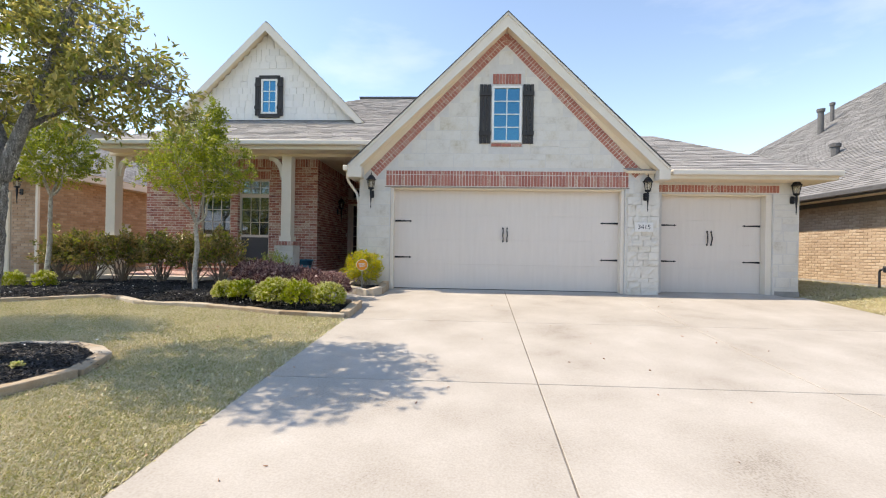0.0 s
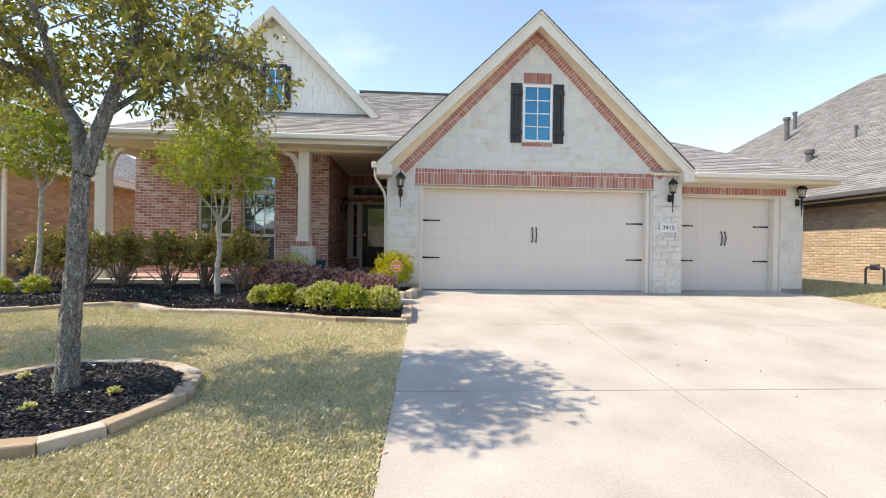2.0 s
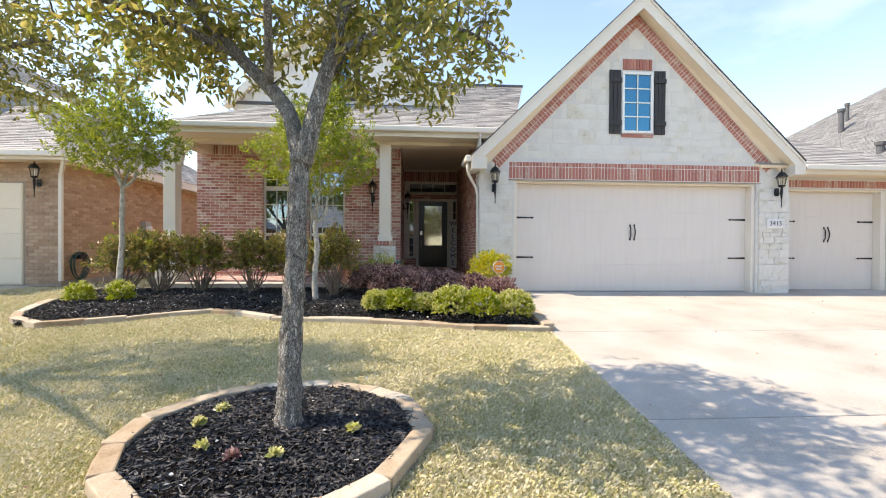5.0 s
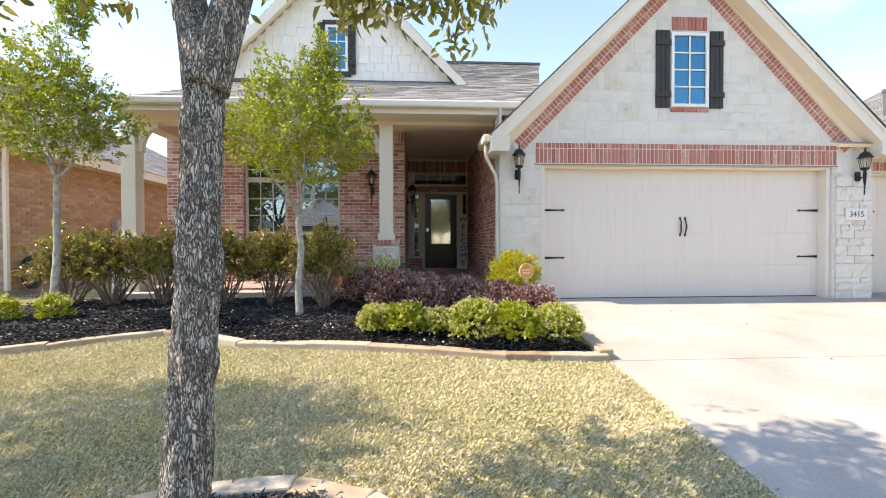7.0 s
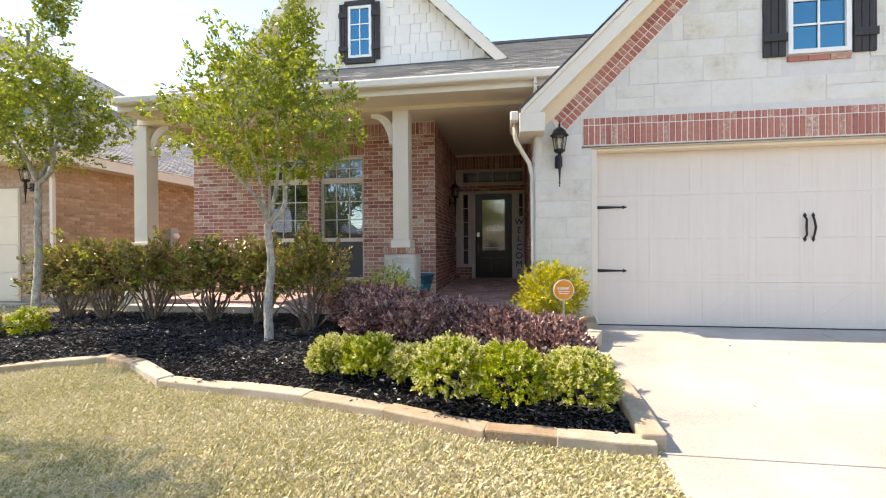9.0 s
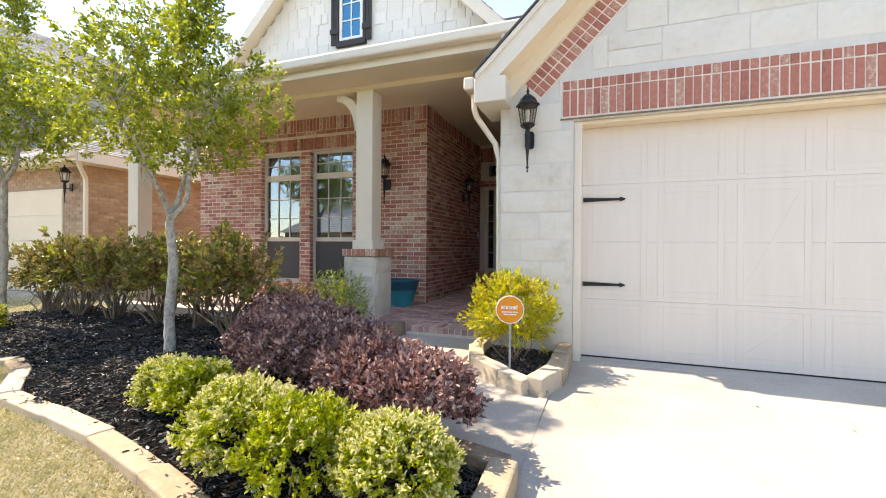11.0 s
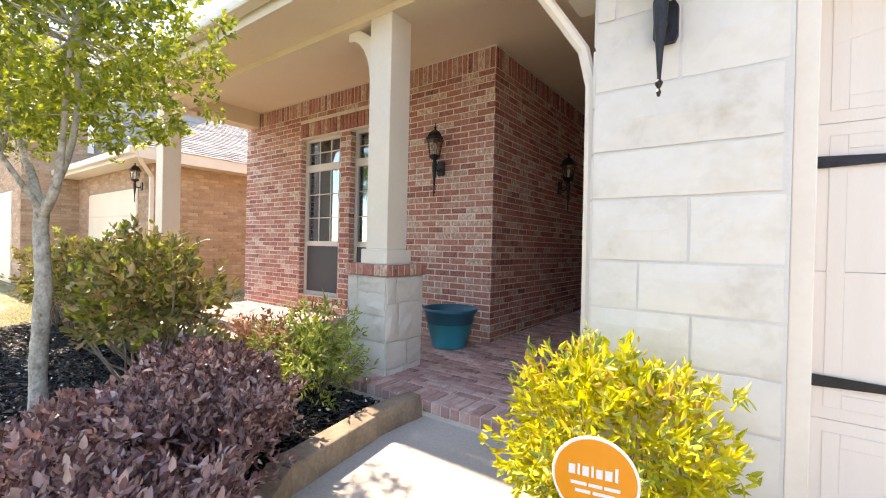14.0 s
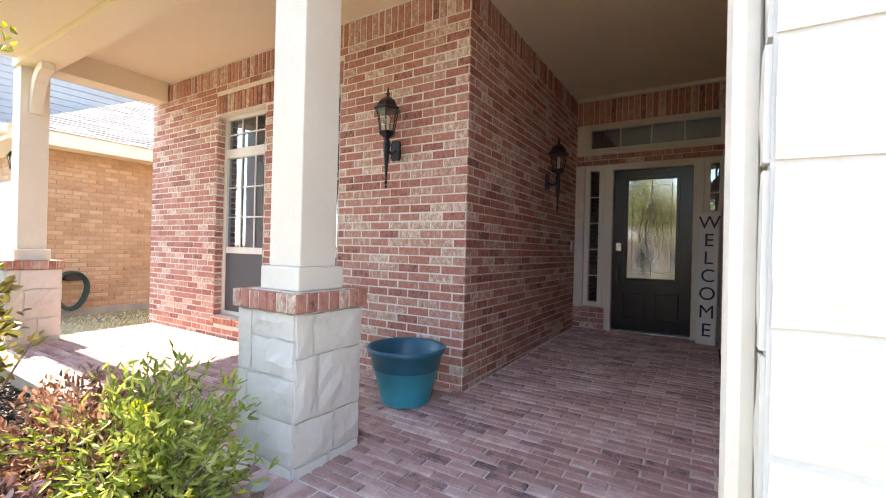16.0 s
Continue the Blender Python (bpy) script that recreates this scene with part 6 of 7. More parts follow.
# little bedding plants in the ring
for k, (x, y_, m_) in enumerate(((-4.75, 3.45, "variegated"), (-4.55, 3.35, "purpleleaf"), (-4.32, 3.36, "variegated"), (-3.93, 3.62, "variegated"), (-4.86, 3.95, "variegated"), (-4.92, 3.75, "variegated"))):
    p_ = thing("ornamental_cabbage", "small frilly ornamental cabbage in the mulch" if m_ != "purpleleaf" else "small purple ornamental cabbage in the mulch", "bedding plant", "ring plants")
    n = 34
    a = rng.uniform(0, math.tau, n)
    el = rng.uniform(0.15, 1.3, n)
    ax = np.stack([np.cos(a) * np.cos(el), np.sin(a) * np.cos(el), np.sin(el)], 1)
    pos = np.tile(np.array([x, y_, gz(x, y_) + 0.115]), (n, 1)) + ax * 0.01
    v, f = leaf_arrays(pos, ax, rng.uniform(0.035, 0.055, n), rng.uniform(0.025, 0.035, n), 0.3, 0.2)
    npmesh("foliage", v, f, M[m_], p_, kind="stuff")

# pale flecks of leaf litter on the mulch
n = 420
lx, ly = rng.uniform(-9, -1.9, n), rng.uniform(6.6, 9.5, n)
keep = inside(BED, lx, ly)
lx, ly = np.append(lx[keep], rng.uniform(-5.1, -3.8, 26)), np.append(ly[keep], rng.uniform(3.1, 4.5, 26))
lz = np.array([gz(a_, b_) + 0.122 for a_, b_ in zip(lx, ly)])
a = rng.uniform(0, math.tau, len(lx))
v, f = leaf_arrays(np.stack([lx, ly, lz], 1), np.stack([np.cos(a), np.sin(a), 0.1 * np.ones(len(a))], 1), rng.uniform(0.015, 0.04, len(a)), rng.uniform(0.01, 0.02, len(a)))
tagged(npmesh("leaf_litter", v, f, M["signwhite"], None, "pale dry leaf flecks lying on the black mulch", "stuff"), category="leaf litter")

# ---- trees ----
def tree(name, label, path, r0, limbs, crown, tips, per, leaf, width, bark, leafmat, seed, twig_n, second=None, reach=0.2, spread=1.0, drift=0.0):
    """path: the trunk's points; limbs: lists of points with end radii; crown: lumpy ellipsoids (centre, radii, share)."""
    t = thing(name, label, "tree")
    r = random.Random(seed)
    def bar(pts, ra, rb, seg, nm):
        fine, n_ = [], len(pts)
        for i in range(n_ - 1):
            for k in range(5):
                u = k / 5
                p0, p1, p2, p3 = (Vector(pts[min(max(i + o, 0), n_ - 1)]) for o in (-1, 0, 1, 2))
                fine.append(0.5 * ((2 * p1) + (p2 - p0) * u + (2 * p0 - 5 * p1 + 4 * p2 - p3) * u * u + (3 * p1 - p0 - 3 * p2 + p3) * u ** 3))
        fine.append(Vector(pts[-1]))
        m_ = len(fine)
        rad = [ra + (rb - ra) * k / (m_ - 1) for k in range(m_)]
        if nm == "trunk":
            rad = [q * (1 + 0.45 * math.exp(-k / (m_ * 0.06))) * (1 + 0.07 * noise.noise(Vector((k * 0.7, seed, 0)))) for k, q in enumerate(rad)]
        if nm == "trunk":
            rad = [q * (1 - 0.6 * max(0, (k - m_ * 0.9) / (m_ * 0.1)) ** 2) for k, q in enumerate(rad)]
        b_ = bmesh.new()
        tube(b_, fine, rad, seg)
        if nm == "trunk":
            for v_ in b_.verts:
                q_ = v_.co
                ax_ = Vector((fine[0].x, fine[0].y, q_.z)).lerp(Vector((fine[-1].x, fine[-1].y, q_.z)), min(max((q_.z - fine[0].z) / (fine[-1].z - fine[0].z), 0), 1))
                out_ = (q_ - ax_).normalized()
                ridge = abs(noise.noise(Vector((q_.x * 26, q_.y * 26, q_.z * 9)))) + 0.6 * abs(noise.noise(Vector((q_.x * 60, q_.y * 60, q_.z * 22))))
                v_.co += noise.noise_vector(q_ * 6) * ra * 0.06 + out_ * (ridge - 0.25) * ra * 0.22
        return part(nm, b_, bark, t, smooth=True), fine
    dense = []
    for i in range(len(path) - 1):
        for k in range(8 if r0 > 0.06 else 2):
            dense.append(tuple(Vector(path[i]).lerp(Vector(path[i + 1]), k / (8 if r0 > 0.06 else 2))))
    dense.append(path[-1])
    bar(dense, r0, r0 * 0.72, 56 if r0 > 0.06 else 12, "trunk")
    ends = []
    for pts, ra, rb in limbs:
        pts = [(x, y + drift * max(0, z - 2.0), z) for x, y, z in pts]
        _, fine = bar(pts, ra, rb, 9, "limb")
        ends += fine[len(fine) // 3:]
    P, D = [], []
    for c, rad, share in crown:
        p_, d_ = shell_points(c, rad, int(tips * share), 0.25, 0.35, 0.0, seed)
        P.append(p_)
        D.append(d_)
    P, D = np.concatenate(P), np.concatenate(D)
    E = np.array([tuple(e) for e in ends])
    order = rng.permutation(len(P))[:twig_n]
    b_ = bmesh.new()
    for k in order:
        j = np.argmin(np.linalg.norm(E - P[k], axis=1) + rng.random(len(E)) * 0.1)
        s, e = Vector(E[j]), Vector(P[k])
        if (e - s).length > 0.7 or (r0 > 0.06 and e.z < s.z - 0.22):
            continue
        mid = s.lerp(e, 0.5) + Vector(rng.normal(size=3)) * 0.06
        tube(b_, [s, mid, e], [0.008 if r0 > 0.06 else 0.006, 0.005 if r0 > 0.06 else 0.0035, 0.0015], 4, False)
        D[k] = np.array((e - mid).normalized())
    tagged(part("branchwork", b_, bark, t), kind="stuff")
    D = unit(D + rng.normal(size=D.shape) * 0.5 + np.array([0, 0, -0.15 if r0 > 0.06 else 0.25]))
    v, f = sprigs(P, D, per, reach, leaf, width, spread)
    npmesh("crown", v, f, leafmat, t, kind="stuff")
    if second:
        k = rng.random(len(P)) < second[1]
        v, f = sprigs(P[k] + rng.normal(size=(k.sum(), 3)) * 0.03, D[k], per // 2, reach, leaf, width, spread)
        npmesh("young_foliage", v, f, second[0], t, kind="stuff")
    return t

bx, by, bz = -4.35, 3.72, 0.12
tree("oak_tree", "young live oak with grey furrowed bark and olive leaves", [(bx, by, bz), (bx + 0.0, by + 0.02, 0.6), (bx + 0.03, by + 0.05, 1.3), (bx + 0.045, by + 0.07, 1.95)], 0.075,
     [([(bx + 0.05, by + 0.06, 1.85), (bx - 0.08, by + 0.1, 2.25), (bx - 0.45, by + 0.15, 2.65), (bx - 0.85, by + 0.1, 3.1), (bx - 1.1, by - 0.1, 3.5)], 0.062, 0.022),
      ([(bx + 0.06, by + 0.06, 1.85), (bx + 0.14, by + 0.05, 2.25), (bx + 0.24, by, 2.7), (bx + 0.33, by - 0.05, 3.2), (bx + 0.4, by - 0.1, 3.8)], 0.066, 0.024),
      ([(bx - 0.45, by + 0.15, 2.65), (bx - 0.9, by + 0.05, 2.85), (bx - 1.4, by - 0.1, 2.95), (bx - 1.8, by - 0.1, 2.9)], 0.032, 0.012),
      ([(bx + 0.22, by, 2.6), (bx + 0.6, by - 0.05, 2.8), (bx + 1.0, by, 2.88), (bx + 1.35, by + 0.1, 2.8)], 0.036, 0.012),
      ([(bx + 0.16, by + 0.05, 2.35), (bx + 0.2, by + 0.6, 2.9), (bx + 0.4, by + 1.1, 3.3)], 0.03, 0.01),
      ([(bx - 0.2, by + 0.1, 2.4), (bx - 0.1, by - 0.5, 3.0), (bx - 0.2, by - 0.9, 3.5)], 0.03, 0.012),
      ([(bx + 0.3, by - 0.03, 3.0), (bx + 0.05, by + 0.3, 3.6), (bx - 0.2, by + 0.4, 3.9)], 0.03, 0.01)],
     [((bx - 0.5, by + 0.4, 3.2), (1.15, 1.2, 0.7), 0.30), ((bx + 0.7, by + 0.45, 3.3), (0.7, 0.9, 0.4), 0.1), ((bx + 0.7, by + 0.5, 2.75), (0.88, 1.0, 0.42), 0.17), ((bx - 0.95, by + 0.4, 2.85), (0.75, 0.9, 0.45), 0.12), ((bx - 0.4, by + 0.45, 4.1), (1.1, 1.2, 0.6), 0.24), ((bx - 1.1, by + 0.4, 3.8), (0.8, 1.1, 0.5), 0.07)],
     1080, 11, 0.08, 0.38, M["bark"], M["oakleaf"], 3, 420, (M["hollyleaf"], 0.22), 0.22, 1.1, 0.3)

def small_tree(x, y_, forkz, top, rad, seed, label, lean):
    z, CR = gz(x, y_), forkz + (0.23 if forkz < 2 else 0)
    return tree("holly_tree", label, [(x, y_, z), (x + lean * 0.3 - 0.015, y_, z + 0.45), (x + lean * 0.3 + 0.02, y_ + 0.01, z + 0.95), (x + lean - 0.01, y_, z + 1.3), (x + lean, y_, forkz)], 0.047,
         [([(x + lean, y_, forkz - 0.03), (x + lean - 0.1, y_ - 0.03, forkz + 0.22), (x + lean - 0.27, y_ - 0.05, forkz + 0.42), (x - 0.55, y_ - 0.1, forkz + 0.85)], 0.033, 0.009),
          ([(x + lean, y_, forkz - 0.03), (x + lean + 0.16, y_ + 0.03, forkz + 0.14), (x + lean + 0.2, y_ + 0.05, forkz + 0.45), (x + 0.55, y_, forkz + 0.95)], 0.031, 0.009),
          ([(x + lean, y_, forkz - 0.02), (x + lean + 0.03, y_ + 0.15, forkz + 0.6), (x, y_ + 0.1, top - 0.5)], 0.027, 0.006),
          ([(x + lean, y_, forkz), (x + lean + 0.05, y_ - 0.3, forkz + 0.5), (x, y_ - 0.5, forkz + 0.9)], 0.018, 0.006)],
         [((x, y_, CR + 0.82), (rad, rad * 0.95, 0.66), 0.68), ((x - 0.05, y_, CR + 1.35), (rad * 0.62, rad * 0.6, 0.55), 0.2), ((x + 0.3, y_, top - 0.3), (0.3, 0.26, 0.5), 0.12)],
         1050, 15, 0.047, 0.5, M["bark2"], M["hollyleaf"], seed, 170, (M["limeleaf"], 0.3), 0.13, 1.0)

small_tree(-5.17, 8.07, 1.72, 3.98, 1.1, 21, "slim holly tree with glossy yellow-green crown in the mulch bed", 0.0)
small_tree(-8.34, 8.24, 2.25, 4.75, 1.02, 33, "slim holly tree with open green crown near the bed edge", 0.05)

# a second oak further along the lawn; its crown hangs into view and shades the grass
ox, oy = -8.6, 4.9
tree("oak_tree", "larger live oak with a spreading olive crown by the next lawn", [(ox, oy, -0.02), (ox, oy, 0.8), (ox + 0.05, oy, 2.0)], 0.12,
     [([(ox + 0.05, oy, 1.9), (ox + 0.5, oy, 2.6), (ox + 1.2, oy + 0.1, 3.0), (ox + 1.9, oy, 3.1)], 0.06, 0.015),
      ([(ox + 0.05, oy, 1.9), (ox - 0.5, oy + 0.2, 2.7), (ox - 1.2, oy, 3.4)], 0.06, 0.015),
      ([(ox + 0.05, oy, 1.9), (ox + 0.1, oy + 0.5, 2.8), (ox + 0.3, oy + 1.2, 3.6)], 0.06, 0.015),
      ([(ox + 0.05, oy, 1.9), (ox + 0.1, oy - 0.5, 2.8), (ox + 0.2, oy - 1.1, 3.6)], 0.06, 0.015)],
     [((ox + 0.1, oy + 0.3, 3.5), (1.7, 1.1, 0.8), 0.5), ((ox + 1.3, oy + 0.3, 3.0), (0.9, 0.9, 0.5), 0.2), ((ox + 0.2, oy + 0.2, 4.3), (1.5, 1.0, 0.6), 0.3)],
     950, 11, 0.076, 0.36, M["bark"], M["oakleaf"], 8, 200, None, 0.22, 1.1)

# ---- neighbouring houses ----
def brick_face(parent, m, w, h, mat, holes=()):
    """Far brickwork: courses of real bricks joined into one part."""
    lay(parent, m, courses(w, h, holes, 0.2, 0.062, 0.012), mat, 0.008, "brick", None)

nl = thing("neighbour_house", "brown brick two-storey neighbouring house with grey roof", "house")
NX, NY = -11.28, 10.84
part("wall", boxes((-18.5, NX, NY + 0.01, 22, 0.2, 3.12)), M["mortar_tan"], nl)
brick_face(nl, EAST(NX, NY + 0.01, 0.45), 11.0, 2.66, M["brick_l"])
brick_face(nl, FRONT(-18.5, NY + 0.01, 0.45), 7.22, 2.66, M["brick_l"], [(3.36, 6.5, -1, 2.2)])
gd = part("garage_door", boxes((-15.12, -12.03, NY - 0.005, NY + 0.008, 0.42, 2.62), bevel=0.004), M["soffit"], nl)
for k in range(4):
    part("door_section", boxes((-15.1, -12.05, NY - 0.017, NY - 0.006, 0.45 + k * 0.54, 0.97 + k * 0.54), bevel=0.006), M["soffit"], gd)
part("foundation", boxes((NX - 0.02, NX + 0.014, NY, 22, 0.2, 0.50)), M["tar"], nl)
part("fascia", boxes((-19, NX + 0.42, NY - 0.44, NY - 0.4, 3.06, 3.26), (NX + 0.4, NX + 0.44, NY - 0.399, 22, 3.06, 3.26)), M["trim"], nl)
part("gutter", boxes((-19, NX + 0.45, NY - 0.55, NY - 0.441, 3.12, 3.25), bevel=0.02), M["trim"], nl)
part("soffit", boxes((-19, NX + 0.4, NY - 0.4, NY + 0.01, 3.07, 3.1), (NX + 0.001, NX + 0.4, NY + 0.011, 22, 3.07, 3.1)), M["soffit"], nl)
shingled("shingles", (-19, NY - 0.45, 3.27), (NX + 0.45, NY - 0.45, 3.27), (NX - 2.75, NY + 2.75, 5.1), (-19, NY + 2.75, 5.1), nl)
shingled("shingles", (NX + 0.45, NY - 0.45, 3.27), (NX + 0.45, 22, 3.27), (NX - 2.75, 19, 5.1), (NX - 2.75, NY + 2.75, 5.1), nl)
part("wing_wall", boxes((-24, -16.0, 9.75, 20, 0.2, 6.2)), M["mortar_tan"], nl)
brick_face(nl, EAST(-16.0, 9.75, 0.4), 1.25, 5.7, M["brick_l"])
brick_face(nl, FRONT(-24, 9.75, 0.4), 8.0, 5.7, M["brick_l"], [(1.6, 7.1, -1, 2.35)])
wd = part("garage_door", boxes((-22.4, -16.9, 9.735, 9.748, 0.38, 2.72), bevel=0.004), M["soffit"], nl)
for k in range(4):
    part("door_section", boxes((-22.38, -16.92, 9.72, 9.734, 0.4 + k * 0.58, 0.96 + k * 0.58), bevel=0.006), M["soffit"], wd)
part("corner_trim", boxes((-16.02, -15.94, 11.0, 11.12, 3.8, 6.2)), M["white"], nl)
for k in range(14):
    part("siding_board", boxes((-16.0, -15.965, 11.121, 20, 4.0 + k * 0.155, 4.145 + k * 0.155)), M["siding"], nl)
shingled("shingles", (-24.5, 9.3, 6.2), (-15.5, 9.3, 6.2), (-18.9, 12.7, 8.4), (-21, 12.7, 8.4), nl)
shingled("shingles", (-15.5, 9.3, 6.2), (-15.5, 20.5, 6.2), (-18.9, 17.2, 8.4), (-18.9, 12.7, 8.4), nl)
b = bmesh.new()
tube(b, [(NX + 0.36, NY - 0.36, 3.1), (NX + 0.3, NY - 0.3, 3.0), (NX + 0.06, NY - 0.05, 2.8), (NX + 0.05, NY - 0.04, 2.6), (NX + 0.05, NY - 0.04, 0.5)], [0.045] * 5, 4)
part("downspout", b, M["trim"], nl)
b = bmesh.new()
lathe(b, [(0.05, 0), (0.05, 0.9), (0.07, 0.91), (0.07, 0.96)], 10, (-17.2, 15.0, 7.2))
part("vent_pipe", b, M["lead"], nl)
copy_thing(lan, pose(-11.66, NY - 0.05, 2.62))

hose = thing("garden_hose", "dark green garden hose coiled on a wall hanger", "hose")
for k in range(6):
    b = bmesh.new()
    r_ = 0.23 + 0.018 * (k % 3)
    xx = NX + 0.05 + 0.022 * k
    tube(b, [(xx, 11.25 + r_ * math.cos(a_) * 0.85, 0.86 + (r_ + 0.1 * max(0, -math.sin(a_))) * math.sin(a_)) for a_ in [j * math.tau / 24 for j in range(25)]], [0.011] * 25, 6)
    part("coil", b, M["hose"], hose)
b = bmesh.new()
box(b, NX + 0.01, NX + 0.2, 11.15, 11.35, 0.98, 1.06, 0.01)
part("hanger", b, M["iron"], hose)
meter = thing("electric_meter", "grey electric meter box on the brick wall", "meter box")
part("cabinet", boxes((NX + 0.009, NX + 0.15, 13.6, 13.85, 1.45, 1.95), bevel=0.01), M["grey"], meter)
b = bmesh.new()
lathe(b, [(0.08, 0), (0.08, 0.06), (0.06, 0.09)], 18)
part("dial", b, M["white"], meter).matrix_local = pose(NX + 0.15, 13.72, 1.75, 0, 90, 0)
b = bmesh.new()
tube(b, [(NX + 0.05, 13.72, 0.5), (NX + 0.05, 13.72, 1.45)], [0.025, 0.025], 8)
part("conduit", b, M["grey"], meter)

def fence(x0, x1, y_, z0, z1):
    f_ = thing("side_fence", "weathered wooden picket fence between the houses", "fence", kind="structure")
    n_ = int((x1 - x0) / 0.145)
    for k in range(n_):
        b_ = bmesh.new()
        xx = x0 + k * 0.145
        prism(b_, [(xx, z0), (xx + 0.138, z0), (xx + 0.138, z1 - 0.03), (xx + 0.11, z1), (xx + 0.028, z1), (xx, z1 - 0.03)], "y", y_, y_ + 0.018)
        part("picket", b_, M["twig"], f_)
    part("rail", boxes((x0, x1, y_ + 0.02, y_ + 0.06, z0 + 0.3, z0 + 0.39), (x0, x1, y_ + 0.02, y_ + 0.06, z1 - 0.4, z1 - 0.31)), M["twig"], f_)
fence(-11.2, -8.62, 19.0, 0.4, 2.3)
fence(7.2, 9.75, 14.5, 0.45, 2.25)

nr = thing("neighbour_house", "tan brick neighbouring house with a large grey hip roof", "house")
RX = 9.85
part("wall", boxes((RX + 0.01, 25, 5.0, 27, 0.2, 2.79)), M["mortar_tan"], nr)
lay(nr, WEST(RX + 0.012, 26.5, 0.62), courses(21.4, 2.02, (), 0.2, 0.062, 0.012), M["brick_r"], 0.01, "brick", None)
part("foundation", boxes((RX - 0.03, RX + 0.012, 5.0, 27, 0.2, 0.62)), M["tar"], nr)
part("frieze", boxes((RX - 0.03, RX + 0.012, 5.0, 27, 2.63, 2.81)), M["lead"], nr)
part("fascia", boxes((9.28, 9.32, 4.5, 27.5, 2.73, 2.89)), M["lead"], nr)
part("gutter", boxes((9.17, 9.28, 4.5, 27.5, 2.77, 2.90), bevel=0.02), M["lead"], nr)
part("soffit", boxes((9.32, RX, 4.5, 27.5, 2.75, 2.78)), M["soffit"], nr)
shingled("shingles", (9.28, 27.3, 2.90), (9.28, 3.5, 2.90), (18.2, 12.4, 9.07), (18.2, 18.2, 9.07), nr, mat="shingle_grey")
shingled("shingles", (27.1, 27.3, 2.90), (9.28, 27.3, 2.90), (18.2, 18.2, 9.07), (18.2, 18.21, 9.07), nr, mat="shingle_grey", expo=0.3, tab=0.6)
shingled("shingles", (9.28, 3.5, 2.90), (27.1, 3.5, 2.90), (18.2, 12.4, 9.07), (18.2, 12.41, 9.07), nr, mat="shingle_grey", expo=0.3, tab=0.6)
for x, y_, h, r_ in ((13.9, 17.6, 0.95, 0.10), (14.9, 18.3, 0.75, 0.07), (13.2, 20.9, 0.35, 0.09), (12.3, 22.2, 0.5, 0.06), (11.5, 14.0, 0.35, 0.11), (12.4, 13.3, 0.4, 0.04)):
    z = 2.90 + (x - 9.28) * 0.692
    b = bmesh.new()
    lathe(b, [(r_, -0.15), (r_, h - 0.12), (r_ * 1.35, h - 0.11), (r_ * 1.4, h), (r_ * 0.5, h + 0.02)], 12, (x, y_, z))
    part("vent_pipe", b, M["lead"], nr)

valve = thing("backflow_valve", "dark metal backflow valve pipe beside the brick wall", "pipe valve")
b = bmesh.new()
tube(b, [(9.35, 9.75, 0.4), (9.35, 9.75, 0.93), (9.35, 9.77, 0.98), (9.35, 9.82, 1.0), (9.35, 10.1, 1.0), (9.35, 10.15, 0.98), (9.35, 10.17, 0.93), (9.35, 10.17, 0.4)], [0.025] * 8, 8)
part("pipe", b, M["lead"], valve)
b = bmesh.new()
box(b, 9.29, 9.41, 9.88, 10.04, 0.93, 1.08, 0.02)
part("valve_body", b, M["lead"], valve)
pv = part("pavement", slab(bmesh.new(), -20, -11.7, -6.5, 10.78, lambda x, y: gz(x, y) + 0.005), M["concrete"])
tagged(pv, "pale concrete drive of the neighbouring house", "driveway", kind="structure")

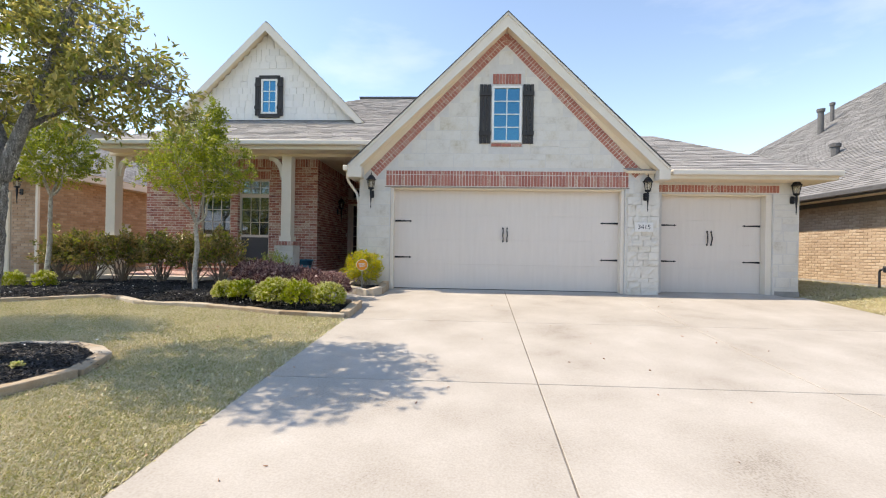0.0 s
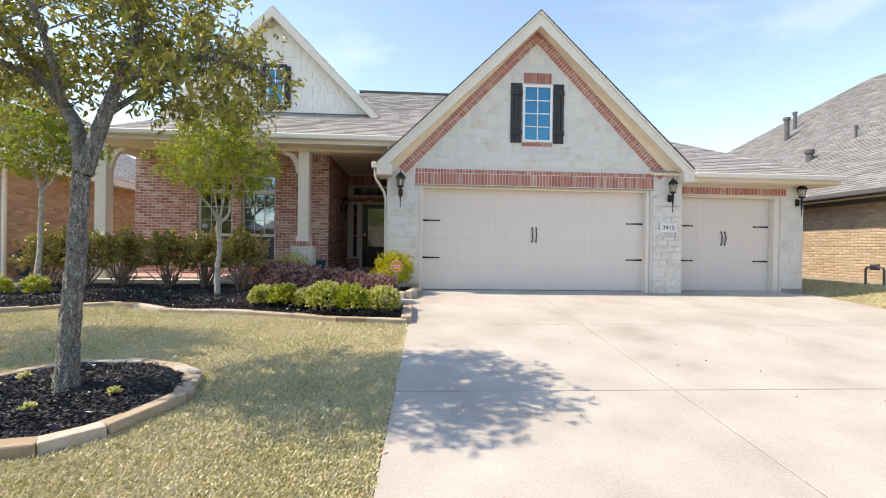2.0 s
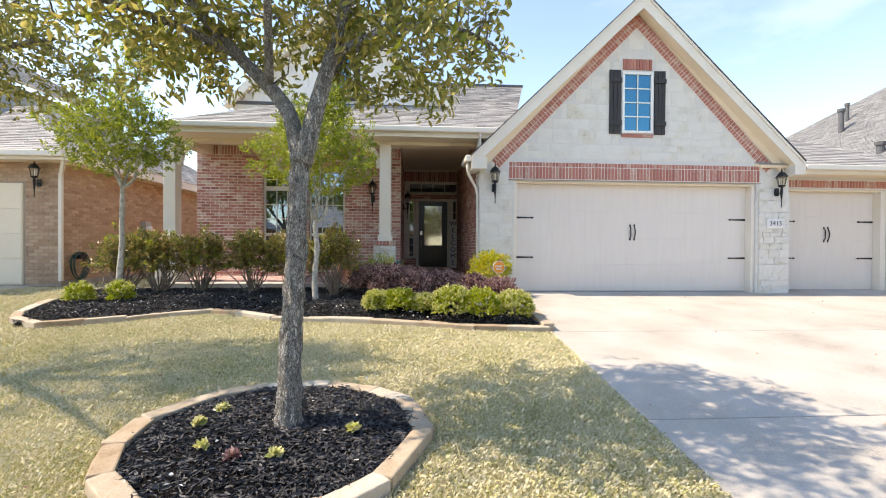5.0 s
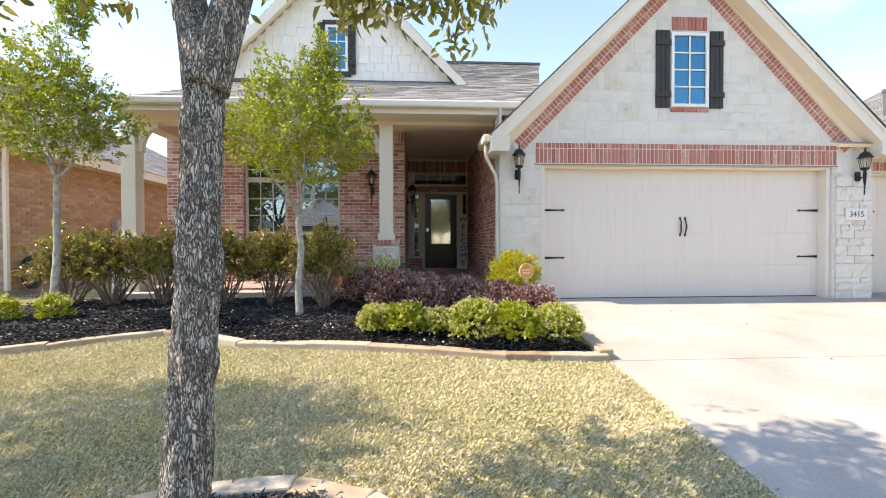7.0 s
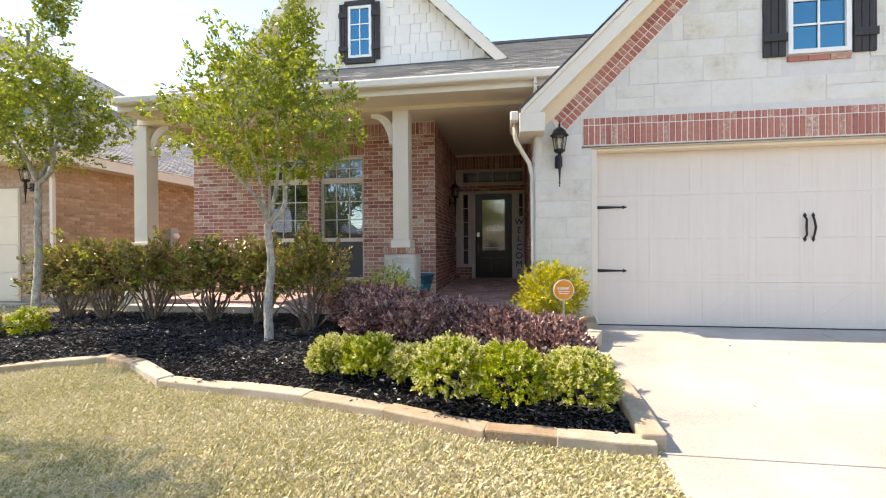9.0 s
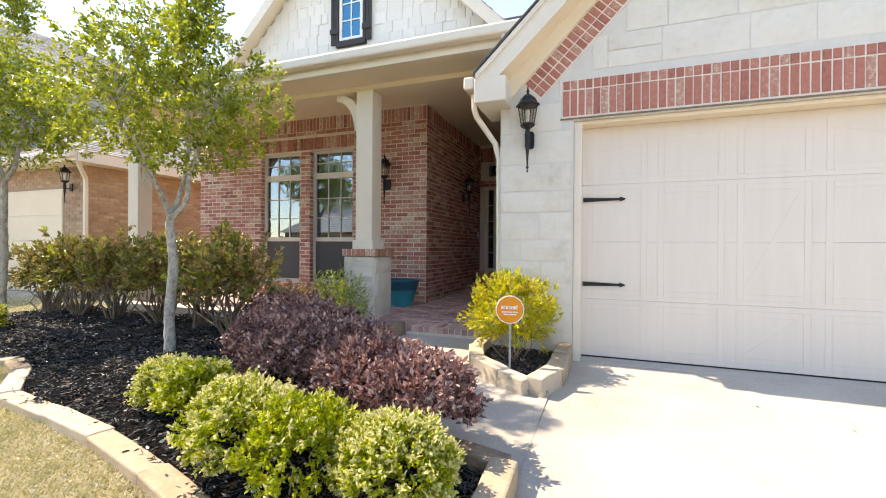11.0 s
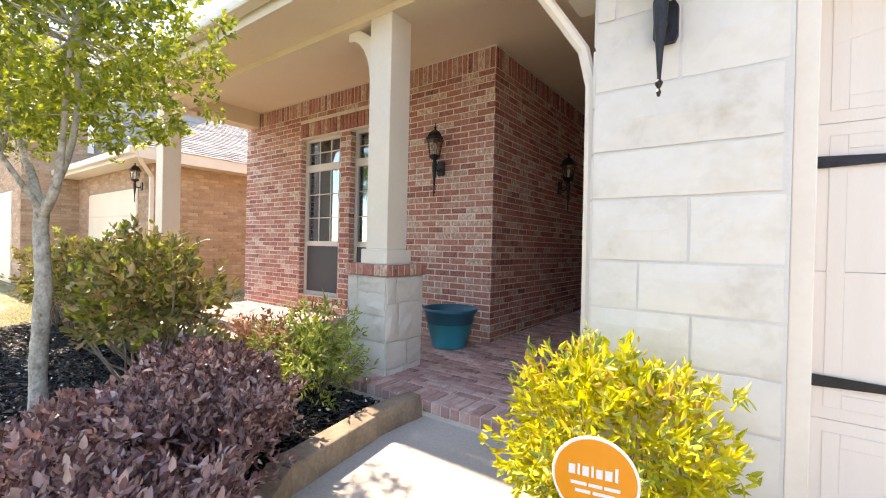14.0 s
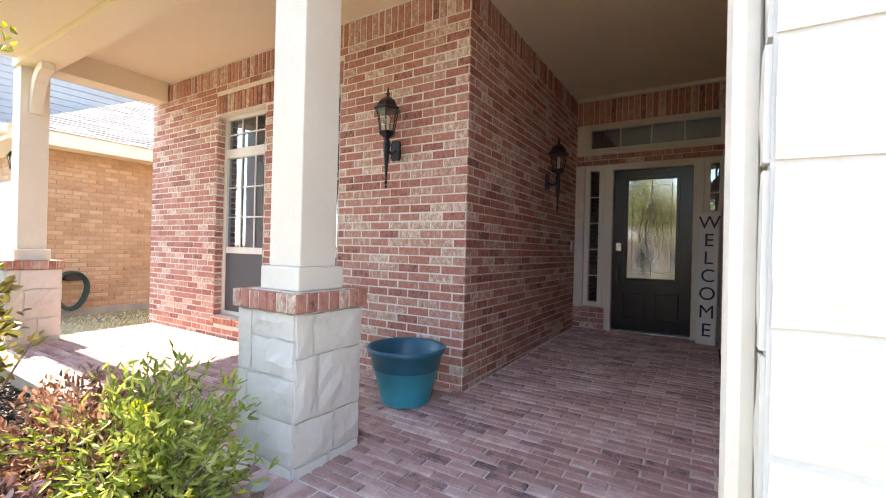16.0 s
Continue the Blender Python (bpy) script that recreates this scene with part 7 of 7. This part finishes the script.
# houses and trees across the street, behind the walker
def far_house(x, label, mat):
    h = thing("far_house", label, "house", "houses across the street")
    y1 = -19.0
    part("wall", boxes((x - 7, x + 7, y1 - 9, y1, -0.4, 3.0)), mat, h)
    b_ = bmesh.new()
    vs_ = [b_.verts.new(p) for p in ((x - 7.5, y1 + 0.5, 2.9), (x + 7.5, y1 + 0.5, 2.9), (x + 7.5, y1 - 9.5, 2.9), (x - 7.5, y1 - 9.5, 2.9), (x - 3, y1 - 4.5, 6.4), (x + 3, y1 - 4.5, 6.4))]
    for q in ((0, 1, 5, 4), (1, 2, 5), (2, 3, 4, 5), (3, 0, 4), (3, 2, 1, 0)):
        b_.faces.new([vs_[k] for k in q])
    part("roof", b_, M["shingle"], h)
    part("garage_door", boxes((x - 5.5, x - 0.6, y1, y1 + 0.05, -0.4, 1.9), bevel=0.01), M["trim"], h)
    for wx in (1.2, 4.0):
        w_ = part("window", boxes((x + wx, x + wx + 1.4, y1, y1 + 0.04, 0.5, 2.2), bevel=0.01), M["white"], h)
        part("pane", boxes((x + wx + 0.08, x + wx + 1.32, y1 + 0.041, y1 + 0.05, 0.58, 2.12)), M["roomshade"], w_)

for x, lab, mt in ((-26, "brown brick house across the street", "brick_l"), (-9, "tan brick house across the street", "brick_r"), (8, "brown brick house with garage across the street", "brick_l"), (25, "tan brick house with garage across the street", "brick_r")):
    far_house(x, lab, M[mt])
for k, (x, y_, s_) in enumerate(((-18, -15, 1.2), (-5.5, -13.5, 1.35), (-1.5, -14.5, 1.1), (14, -14, 1.3), (-30, -24, 1.7))):
    zb = -0.5
    tree("street_tree", "leafy street tree across the road", [(x, y_, zb), (x, y_, zb + 1.2 * s_), (x + 0.1, y_, zb + 2.2 * s_)], 0.14,
         [([(x + 0.1, y_, zb + 2.1 * s_), (x - 0.8 * s_, y_, zb + 3.2 * s_), (x - 1.4 * s_, y_, zb + 4.2 * s_)], 0.08, 0.02), ([(x + 0.1, y_, zb + 2.1 * s_), (x + 0.8 * s_, y_ + 0.3, zb + 3.2 * s_), (x + 1.3 * s_, y_, zb + 4.4 * s_)], 0.08, 0.02)],
         [((x, y_, zb + 3.9 * s_), (2.1 * s_, 1.9 * s_, 1.7 * s_), 1.0)], 700, 9, 0.2, 0.5, M["bark2"], M["oakleaf"], 40 + k, 60, None, 0.4, 1.1)
